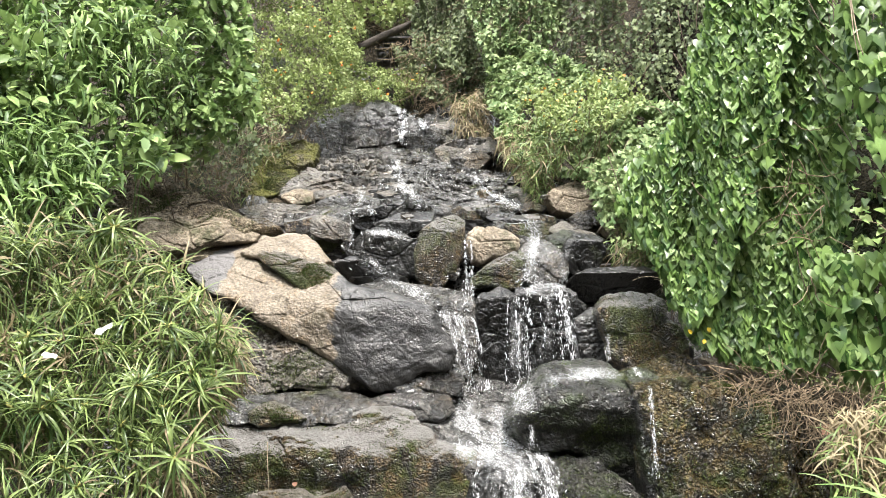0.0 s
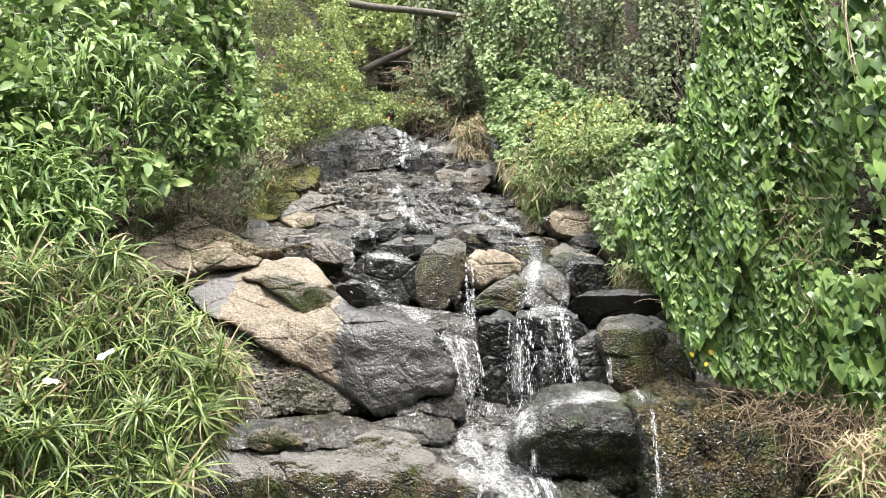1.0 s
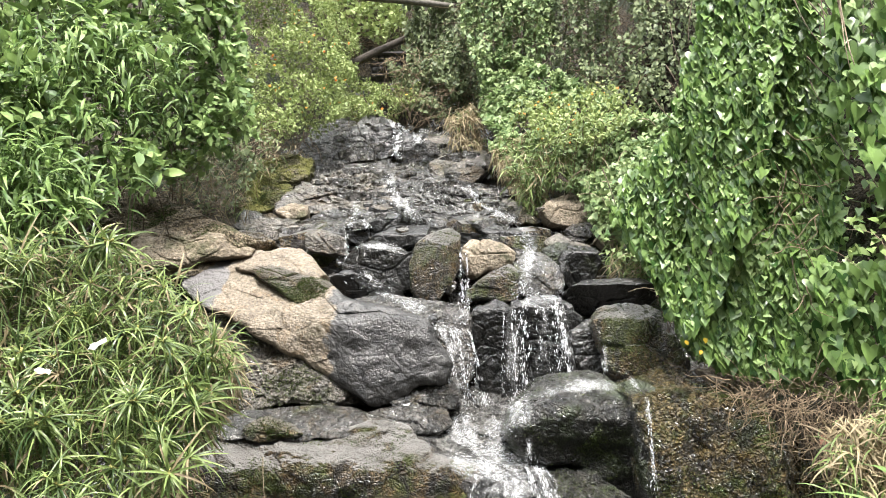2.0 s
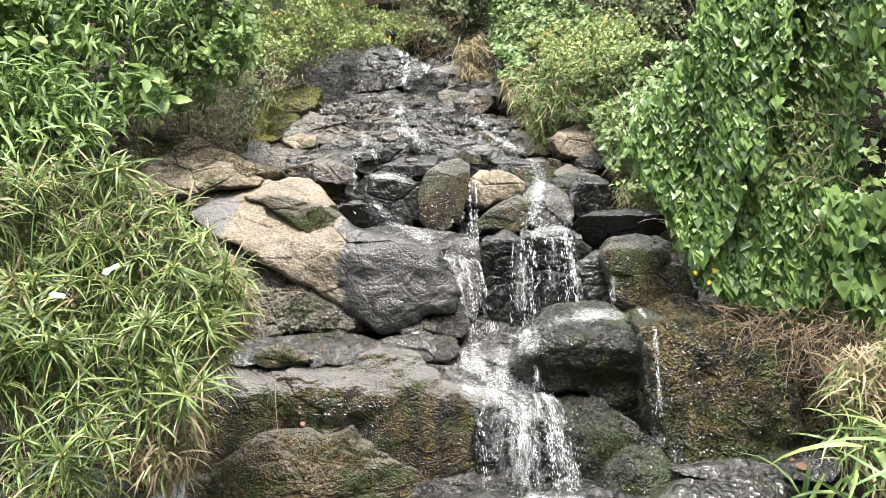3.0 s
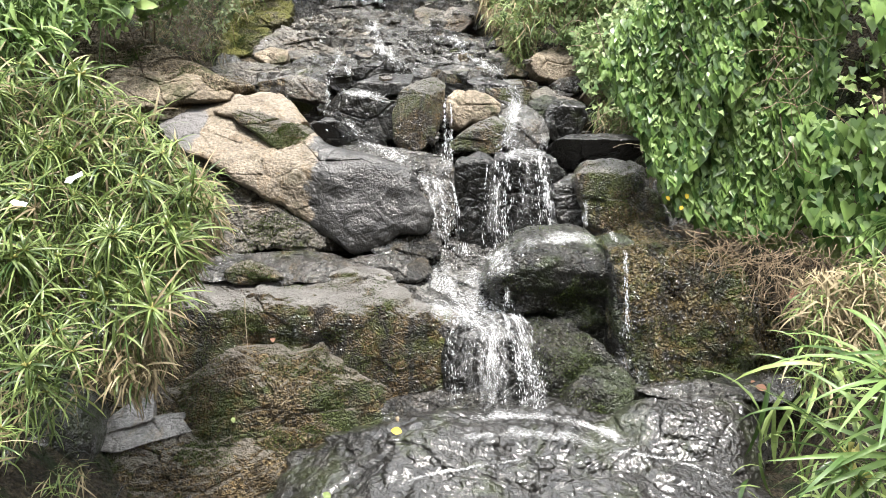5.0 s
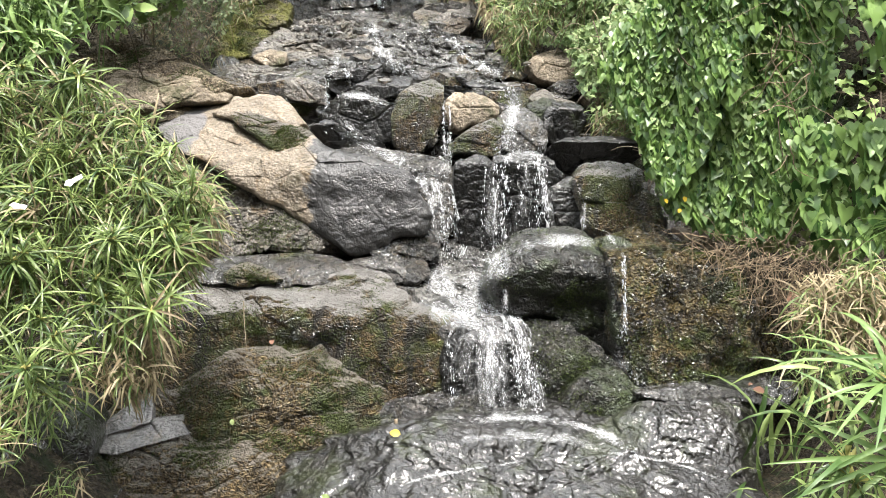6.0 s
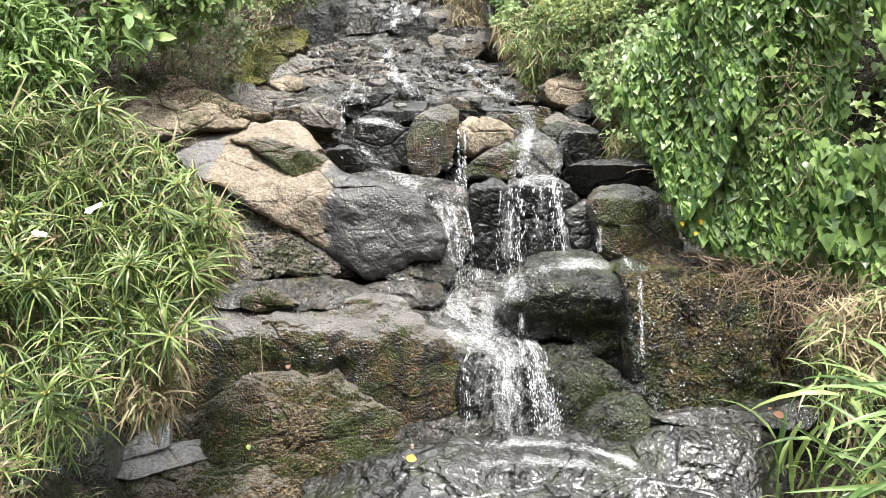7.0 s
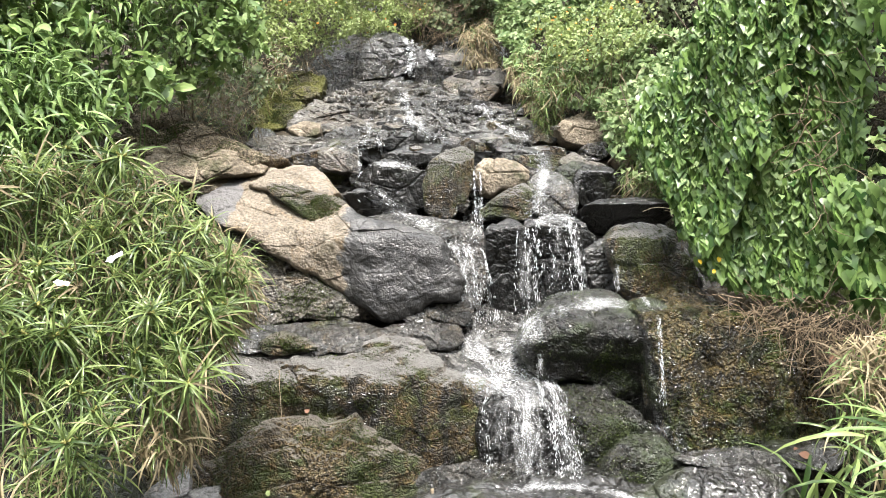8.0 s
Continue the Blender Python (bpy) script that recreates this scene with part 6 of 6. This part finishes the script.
def whitewater(points, width, n, label, thick=False):
    """Froth that clings to the rocks along a line: a thin sheet, streaks and flecks."""
    water_count[0] += 1
    rng = np.random.default_rng(500 + water_count[0])
    p = np.array(points)
    d = np.r_[0, np.cumsum(np.linalg.norm(np.diff(p, axis=0), axis=1))]

    def on_line(s):
        q = np.array([np.interp(s, d, p[:, i]) for i in range(3)])
        e = np.array([np.interp(min(d[-1], s + .05), d, p[:, i]) - np.interp(max(0, s - .05), d, p[:, i]) for i in range(3)])
        side = np.cross(e, (0, -1, 0))
        return q, e, side / max(np.linalg.norm(side), 1e-6)

    rows = []
    across = np.linspace(-1, 1, max(6, int(width * 110)))
    for s in np.linspace(0, d[-1], max(10, int(d[-1] * 45))):
        q, e, side = on_line(s)
        grow = 1 + .5 * noise.noise(Vector((s * 7, water_count[0], 0)))
        row = [onto_rock(q + side * u * width * grow, .012)[0] for u in across]
        known = [r for r in row if r is not None]
        if known:
            middle_y = float(np.median([r.y for r in known]))
            rows.append([r if r is not None and abs(r.y - middle_y) < .35 else Vector((q + side * u * width * grow)[[0]].tolist() + [middle_y, (q + side * u * width * grow)[2]]) for r, u in zip(row, across)])
    sheets = [sheet_mesh("water_sheet", rows, foam_thick if thick else foam_veil, (2 * width, d[-1], 5.3 * water_count[0]))] if len(rows) > 2 else []
    spots, ways, ups = [], [], []
    for _ in range(int(n * (.35 if p[:, 1].mean() < 6.2 else .6))):
        q, e, side = on_line(rng.random() * d[-1])
        off = rng.normal() * width * .5
        q = q + side * (off + .25 * width * noise.noise(Vector((q[0] * 9, q[2] * 9, off * 20))))
        if noise.fractal(Vector((q[0] * 16, q[2] * 16, water_count[0])), .9, 2, 2) < .08 and rng.random() < (.85 if width > .04 else .2):
            continue
        spot, normal = onto_rock(q, .004 + .012 * rng.random())
        if spot is None:
            continue
        spots.append(spot)
        ways.append(Vector(e) + Vector(rng.normal(size=3)) * .03)
        ups.append(normal)
    k = len(spots)
    if k < 8:
        return
    grow = max(0.7, p[:, 1].mean() / 6.0) ** 1.5
    length = grow * (rng.gamma(2.0, .003, k) + .002)
    v, f, _ = joined(DROP, DROP_FACES, np.array(spots), np.array(ways), np.array(ups), length, grow * (rng.gamma(1.5, .0018, k) + .0012), np.full(k, .003 * grow))
    water_thing("whitewater", label, sheets, v, f)


# ---- broken steps of bedrock
def step_block(k):
    """An angular block of bedrock with a flattish top and broken faces."""
    rng = np.random.default_rng(170 + k)
    bm = bmesh.new()
    bmesh.ops.create_cube(bm, size=2)
    bmesh.ops.subdivide_edges(bm, edges=list(bm.edges), cuts=9, use_grid_fill=True)
    planes = np.concatenate([rng.normal(size=(7, 3)) * (1, 1, .45), [(rng.normal() * .2, rng.normal() * .25, 1)]])
    planes /= np.linalg.norm(planes, axis=1, keepdims=True)
    far = np.r_[rng.uniform(.72, 1.15, 7), .8]
    for q in bm.verts:
        p = np.array(q.co)
        for m, d in zip(planes, far):
            over = p @ m - d
            if over > 0:
                p = p - m * over
        s = Vector(p)
        q.co = s + s.normalized() * (.07 * noise.fractal(s * 2.2 + Vector((k * 9, 0, 0)), .9, 2, 4))
    bm.verts.index_update()
    v, f = [tuple(q.co) for q in bm.verts], [tuple(q.index for q in face.verts) for face in bm.faces]
    bm.free()
    return v, f


block_shapes = [step_block(k) for k in range(8)]
block_meshes = [[mesh_of("rock_step", v, f, m, False) for v, f in block_shapes] for m in (wet_grey, wet_grey, wet_sheet, wet_black, wet_brown)]
bed_skin = BVHTree.FromPolygons([tuple(v.co) for v in bed.vertices], [tuple(p.vertices) for p in bed.polygons])
block_rng = np.random.default_rng(77)
rubble = ([], [])


def rock_steps(n, ys, sizes, lift, under=bed_skin, inset=.1, far_off=False):
    """Broken steps of bedrock that fill the stream between the boulders."""
    for _ in range(n):
        y = block_rng.uniform(*ys)
        left, right = line_at(STREAM_LEFT, y), line_at(STREAM_RIGHT, y)
        x = left + inset + (right - left - inset - .1) * block_rng.random()
        hit, normal, _, _ = under.ray_cast(Vector((x, y, 9)), Vector((0, 0, -1)), 12)
        if hit is None:
            continue
        w = block_rng.uniform(*sizes)
        h = w * block_rng.uniform(.35, .65)
        kind, shape = int(block_rng.integers(5)), int(block_rng.integers(8))
        m = Matrix.Translation(hit + Vector((0, 0, lift - .45 * h))) @ pose(0, 0, 0, block_rng.uniform(-6, 14), block_rng.uniform(-12, 12), block_rng.uniform(-35, 35)) @ Matrix.Diagonal((w, w * block_rng.uniform(.6, .9), h, 1))
        v, f = block_shapes[shape]
        moved = [m @ Vector(q) for q in v]
        rock_tree.append((moved, f))
        if far_off:
            first = len(rubble[0])
            rubble[0].extend(tuple(q) for q in moved)
            rubble[1].extend(tuple(k + first for k in face) for face in f)
            continue
        ob = new("rock_step", block_meshes[kind][shape])
        ob.matrix_basis = m
        tagged(ob, "angular wet grey step of bedrock in the stream", "rock", "steps of bedrock in the stream")


rock_steps(75, (7.1, 7.7), (.1, .22), .05)
rock_steps(60, (7.4, 8.3), (.12, .26), .12)
rock_steps(80, (8.2, 9.6), (.1, .24), .05, far_off=True)
rock_steps(70, (9.6, 11.4), (.12, .3), .05, far_off=True)
skin = whole_skin()
rock_steps(90, (8.7, 11.6), (.05, .15), .0, skin, .3, True)
rock_steps(50, (7.4, 8.6), (.04, .1), .005, skin, .7)
skin = whole_skin()
tagged(new("rock_rubble", mesh_of("rock_rubble", rubble[0], rubble[1], wet_grey, False)), "angular wet grey rubble in the upper stream", "rubble", kind="stuff")
waterfall([(0.18, 5.4, 0.68), (0.45, 5.36, 0.65), (0.64, 5.34, 0.72), (0.17, 5.28, 0.18), (0.47, 5.1, 0.07), (0.82, 5.05, 0.08)], 900, "broken white veil of the lowest fall")
waterfall([(0.53, 5.34, 0.74), (0.62, 5.33, 0.74), (0.71, 5.32, 0.71), (0.68, 5.1, 0.07), (0.79, 5.06, 0.08), (0.88, 5.05, 0.09)], 1500, "bright white main jet of the lowest fall")
waterfall([(-0.08, 6.45, 1.73), (0.08, 6.42, 1.7), (0.24, 6.4, 1.65), (0.01, 6.15, 1.1), (0.17, 6.1, 1.07), (0.35, 6.15, 1.09)], 1300, "beaded white water of the second fall")
waterfall([(0.53, 6.42, 1.83), (0.58, 6.4, 1.83), (0.67, 6.38, 1.81), (0.49, 6.2, 1.17), (0.56, 6.15, 1.14), (0.68, 6.2, 1.18)], 800, "white jet falling over the black block")
waterfall([(0.68, 6.45, 1.85), (0.85, 6.4, 1.86), (1.01, 6.38, 1.85), (0.66, 6.25, 1.2), (0.88, 6.2, 1.22), (1.07, 6.25, 1.31)], 1000, "sparse drops falling before the black rock", True)
waterfall([(0.91, 6.5, 1.89), (0.98, 6.5, 1.89), (1.03, 6.48, 1.82), (0.96, 6.3, 1.36), (1.05, 6.3, 1.31), (1.12, 6.3, 1.38)], 520, "broken white trickle beside the black block")
waterfall([(1.29, 6.2, 1.71), (1.3, 6.2, 1.71), (1.32, 6.2, 1.71), (1.26, 6.1, 1.32), (1.28, 6.1, 1.3), (1.3, 6.1, 1.3)], 130, "thin single trickle")
waterfall([(0.18, 7, 2.36), (0.22, 7, 2.37), (0.26, 7, 2.37), (0.18, 6.55, 1.71), (0.22, 6.5, 1.68), (0.25, 6.5, 1.71)], 800, "narrow white spout beside the tan boulder", True)
waterfall([(-0.9, 7.55, 2.66), (-0.88, 7.55, 2.66), (-0.86, 7.55, 2.66), (-0.88, 7.2, 2.28), (-0.86, 7.2, 2.25), (-0.83, 7.2, 2.28)], 220, "thin white trickle over dark rock")
waterfall([(-0.37, 7.3, 2.38), (-0.35, 7.3, 2.36), (-0.29, 7.3, 2.35), (-0.35, 7.15, 2.16), (-0.32, 7.15, 2.12), (-0.29, 7.15, 2.13)], 130, "pair of thin trickles")
waterfall([(-0.19, 6.35, 1.72), (-0.17, 6.35, 1.72), (-0.14, 6.35, 1.71), (-0.18, 6.15, 1.42), (-0.15, 6.1, 1.39), (-0.13, 6.1, 1.37)], 100, "thin trickle down the dark slab")
waterfall([(0.59, 5.62, 0.96), (0.62, 5.6, 0.98), (0.64, 5.6, 1), (0.59, 5.5, 0.75), (0.62, 5.5, 0.73), (0.64, 5.5, 0.72)], 200, "short white trickle beside the domed boulder")
waterfall([(1.38, 5.4, 1.18), (1.4, 5.38, 1.17), (1.41, 5.36, 1.16), (1.35, 5.2, 0.63), (1.38, 5.2, 0.59), (1.4, 5.2, 0.59)], 240, "thin clear rivulet between two boulders")
whitewater([(0.21, 6, 1.07), (0.16, 5.9, 0.93), (0.28, 5.75, 0.78), (0.48, 5.65, 0.73), (0.66, 5.5, 0.69)], 0.12, 800, "frothing white water on the middle ledge", True)
whitewater([(0.56, 6.1, 1.14), (0.63, 5.95, 1.08), (0.5, 5.9, 0.98), (0.32, 5.8, 0.82)], 0.16, 700, "churning water below the second fall", True)
whitewater([(0.03, 5.7, 0.72), (0.31, 5.6, 0.67), (0.59, 5.5, 0.63)], 0.1, 700, "sheet of foam at the lip", True)
whitewater([(0.3, 4.95, 0.1), (0.53, 4.95, 0.13), (0.75, 4.95, 0.12), (0.96, 4.95, 0.1), (1.18, 4.95, 0.03), (1.4, 4.95, -0.09)], 0.035, 1500, "white foam line at the foot of the lowest fall", True)
whitewater([(0.2, 4.9, 0), (0.54, 4.9, 0.03), (0.9, 4.9, 0.02), (1.2, 4.9, -0.06)], 0.05, 200, "thin rippled foam on the flat rock")
whitewater([(-0.12, 4.62, -0.22), (-0.04, 4.62, -0.17), (0.12, 4.62, -0.125), (0.43, 4.62, -0.075), (0.7, 4.62, -0.03)], 0.016, 500, "white rill along the raised lip")
whitewater([(1.1, 4.62, 0.015), (1.27, 4.62, -0.005), (1.45, 4.62, -0.04), (1.62, 4.62, -0.08), (1.86, 4.62, -0.17)], 0.012, 500, "white rill running off the flat rock")
whitewater([(0.84, 7.5, 2.61), (0.87, 7.3, 2.43), (0.82, 7.1, 2.22), (0.74, 6.8, 2.02), (0.65, 6.6, 1.89)], 0.09, 1400, "white chute between the boulders", True)
whitewater([(0.69, 6.6, 1.91), (0.87, 6.55, 1.91), (1.05, 6.5, 1.89)], 0.06, 600, "white water at the lip of the black block", True)
whitewater([(1.05, 6.8, 2.08), (1, 6.6, 1.92)], 0.04, 160, "white trickle")
whitewater([(0.35, 8.9, 3.36), (0.48, 8.4, 3.05), (0.69, 8.1, 2.87), (0.9, 7.7, 2.64)], 0.07, 900, "white water sliding down the upper rock")
whitewater([(-0.57, 9.6, 3.65), (-0.5, 9, 3.35), (-0.41, 8.4, 3.05), (-0.25, 8.1, 2.88), (-0.1, 7.8, 2.74)], 0.1, 1000, "white water spreading down the upper rock")
whitewater([(-0.88, 8.5, 3.13), (-0.84, 8.1, 2.88), (-0.89, 7.7, 2.67)], 0.05, 350, "thin white trickle on the upper rock")
whitewater([(-0.74, 7.9, 2.82), (-0.68, 7.7, 2.64)], 0.03, 120, "thin white trickle")
whitewater([(-0.66, 11.3, 4.86), (-0.5, 11, 4.53), (-0.53, 10.7, 4.25), (-0.5, 10.4, 4.02)], 0.06, 2000, "uppermost white fall")
whitewater([(-0.53, 11.2, 4.75), (-0.28, 10.9, 4.54), (-0.19, 10.6, 4.3)], 0.06, 1100, "white water fanning out at the head of the falls")
whitewater([(-0.77, 7.4, 2.47), (-0.51, 7.4, 2.47), (-0.29, 7.3, 2.42)], 0.05, 260, "thin water film on the dark block")
whitewater([(-0.76, 7.1, 2.22), (-0.55, 6.95, 2.06), (-0.25, 6.75, 1.88), (-0.06, 6.6, 1.76)], 0.1, 260, "broken water among the stones")
whitewater([(1.31, 5.2, 0.49), (1.42, 5.1, 0.4), (1.43, 5, 0.31)], 0.04, 260, "small white rill between the boulders")
whitewater([(1.36, 5.7, 1.29), (1.39, 5.5, 1.2)], 0.03, 100, "thin rill at the crest of the dome")
whitewater([(-0.06, 6.4, 1.7), (0.1, 6.4, 1.66), (0.22, 6.4, 1.62)], 0.05, 300, "foam at the lip of the second fall")
whitewater([(0.69, 5.9, 1.13), (0.88, 5.9, 1.21), (1.13, 5.9, 1.24), (1.36, 5.8, 1.22)], 0.07, 160, "thin film of water on the domed boulder")

# ---------------------------------------------------------------- small things
def trunk(points, r0, r1, name, label, category, material):
    p = np.array(points)
    s = np.linspace(0, 1, 24)
    k = np.linspace(0, 1, len(p))
    line = np.stack([np.interp(s, k, p[:, i]) for i in range(3)], 1)
    line += np.array([noise.noise_vector(Vector(q) * 1.3) * r0 * .25 for q in line])
    base = line[0].copy()
    v, f = tubes([(line - base, r0, r1)], 12)
    ob = new(name, mesh_of(name, v, f, material))
    ob.location = base
    return tagged(ob, label, category)


def stone_wall(points, label):
    """A low wall of rough blocks laid in courses, with a coping."""
    (x0, y0, z0), (x1, _, z1) = points
    thing = new("stone_wall")
    thing.empty_display_size = .05
    thing.location = (x0, y0, z0)
    rng = np.random.default_rng(9)
    rows, across = 4, 5
    w, h = (x1 - x0) / across, (z1 - z0) / rows
    bm = bmesh.new()
    bmesh.ops.create_cube(bm, size=1)
    bmesh.ops.bevel(bm, geom=list(bm.edges), offset=.08, segments=1, affect="EDGES")
    bm.verts.index_update()
    me = mesh_of("block", [tuple(q.co) for q in bm.verts], [tuple(q.index for q in face.verts) for face in bm.faces], old_wall)
    bm.free()
    for j in range(rows):
        for i in range(across):
            part("block", me, thing, m=pose((i + .5 + .25 * (j % 2)) * w, rng.uniform(-.02, .02), (j + .5) * h, 0, rng.uniform(-2, 2), 0) @ Matrix.Diagonal((w * .95, .25, h * .93, 1)))
    part("coping", me, thing, "thin flat coping", m=pose((x1 - x0) / 2 + .1, -.03, z1 - z0 + .02) @ Matrix.Diagonal((x1 - x0 + .3, .32, .045, 1)))
    return tagged(thing, label, "wall")


def fallen_leaf(points, size, turn, label, material):
    (x, y, z), = points
    way = Vector((x, y, z - 1.5)).normalized()
    hit, normal, _, _ = skin.ray_cast(Vector((x, y, z)) - way, way, 2)
    p = hit - way * .03 if hit else Vector((x, y, z))
    ob = new("fallen_leaf", mesh_of("fallen_leaf", [(a * 1.3, c * 1.0, d + .12 * a * a) for a, c, d in OVAL], OVAL_FACES, material))
    ob.matrix_basis = Matrix.Translation(p) @ pose(0, 0, 0, 55, 0, 0) @ pose(0, 0, 0, 0, 0, turn) @ Matrix.Diagonal((size, size, size, 1))
    return tagged(ob, label, "leaf")


def paper_scrap(points, size, turn):
    """A crumpled scrap of thin white wrapping caught on the blades."""
    (x, y, z), = points
    v, f = [], []
    for i in range(9):
        for j in range(5):
            u, w = i / 8 - .5, j / 4 - .5
            d = noise.noise_vector(Vector((u * 5 + x, w * 5, z)))
            v.append((u + .1 * d.x, .38 * w + .08 * d.y + .15 * math.sin(u * 4), .16 * d.z))
    f = [(i * 5 + j, i * 5 + j + 1, (i + 1) * 5 + j + 1, (i + 1) * 5 + j) for i in range(8) for j in range(4)]
    ob = new("paper_scrap", mesh_of("paper_scrap", v, f, litter))
    ob.matrix_basis = pose(x, y, z, 60, turn, 0) @ Matrix.Diagonal((size, size, size, 1))
    return tagged(ob, "crumpled scrap of white wrapping caught in the sedge", "litter")


paper_scrap([(-1.73, 3.95, 1.57)], .085, -10)
paper_scrap([(-1.97, 3.9, 1.44)], .07, 30)
stone_wall([(-1, 12.2, 5.75), (-0.51, 12.2, 6.11)], "small dark masonry wall above the stream")
trunk([(-2.27, 11.7, 7.1), (-1.57, 11.7, 6.98), (-0.68, 11.7, 6.87), (0.46, 11.7, 6.74)], .062, .05, "fallen_log", "grey fallen log lying across the gully", "log", grey_wood)
trunk([(-1.36, 11.9, 5.86), (-0.88, 12, 6.15), (-0.43, 12.1, 6.4)], .07, .05, "fallen_branch", "thick dark fallen branch above the stream", "branch", dark_bark)
trunk([(2.37, 4.4, 3.86), (2.39, 4.4, 3.7), (2.35, 4.35, 3.5), (2.37, 4.35, 3.34), (2.36, 4.3, 3.2), (2.38, 4.3, 3.12)], .006, .003, "hanging_root", "thin withered root hanging beside the vines", "root", dry_stem)
trunk([(2.4, 4.42, 3.87), (2.36, 4.4, 3.6), (2.38, 4.4, 3.43), (2.35, 4.33, 3.25), (2.37, 4.33, 3.1)], .005, .002, "hanging_root", "thin withered root hanging beside the vines", "root", dry_stem)
fallen_leaf([(-0.12, 4.9, 0.04)], .07, 80, "bright yellow fallen leaf on wet rock", yellow_leaf)
fallen_leaf([(-1.17, 4.95, 0.08)], .045, 20, "small yellow-green fallen leaf on mossy rock", leaf_yellow)
fallen_leaf([(2.16, 4.8, 0.35)], .075, 70, "large curled brown fallen leaf on rock", dead_leaf)
fallen_leaf([(2.08, 4.85, 0.4)], .05, 200, "curled brown fallen leaf on rock", dead_leaf)
fallen_leaf([(2.45, 5, 0.95)], .1, 120, "curled brown fallen leaf among roots", dead_leaf)
trunk([(-1.2, 5.4, 0.81), (-1.19, 5.36, 0.7), (-1.16, 5.3, 0.48)], .003, .002, "dry_stalk", "thin dry stalk standing on the ledge", "stalk", dry_stem)
trunk([(-0.15, 5, 0.11), (-0.14, 4.98, 0.02)], .012, .008, "broken_twig", "short pale broken twig on the rock", "twig", dry_stem)
trunk([(-0.06, 5, 0.08), (0.06, 4.98, 0.06)], .012, .006, "broken_twig", "short brown broken twig on the rock", "twig", bark)
fallen_leaf([(-0.53, 4.6, -0.27)], .06, 60, "pale yellow-green fallen leaf on wet rock", leaf_yellow)
fallen_leaf([(-0.99, 5.3, 0.53)], .05, 10, "reddish brown withered leaf stuck to the ledge", dead_leaf)
fallen_leaf([(1.86, 5.6, 1.49)], .042, 150, "bright yellow leaf low on the vine", yellow_leaf)
fallen_leaf([(1.76, 5.65, 1.56)], .042, 200, "bright yellow leaf low on the vine", yellow_leaf)
fallen_leaf([(1.89, 5.6, 1.58)], .05, 170, "bright yellow leaf low on the vine", yellow_leaf)
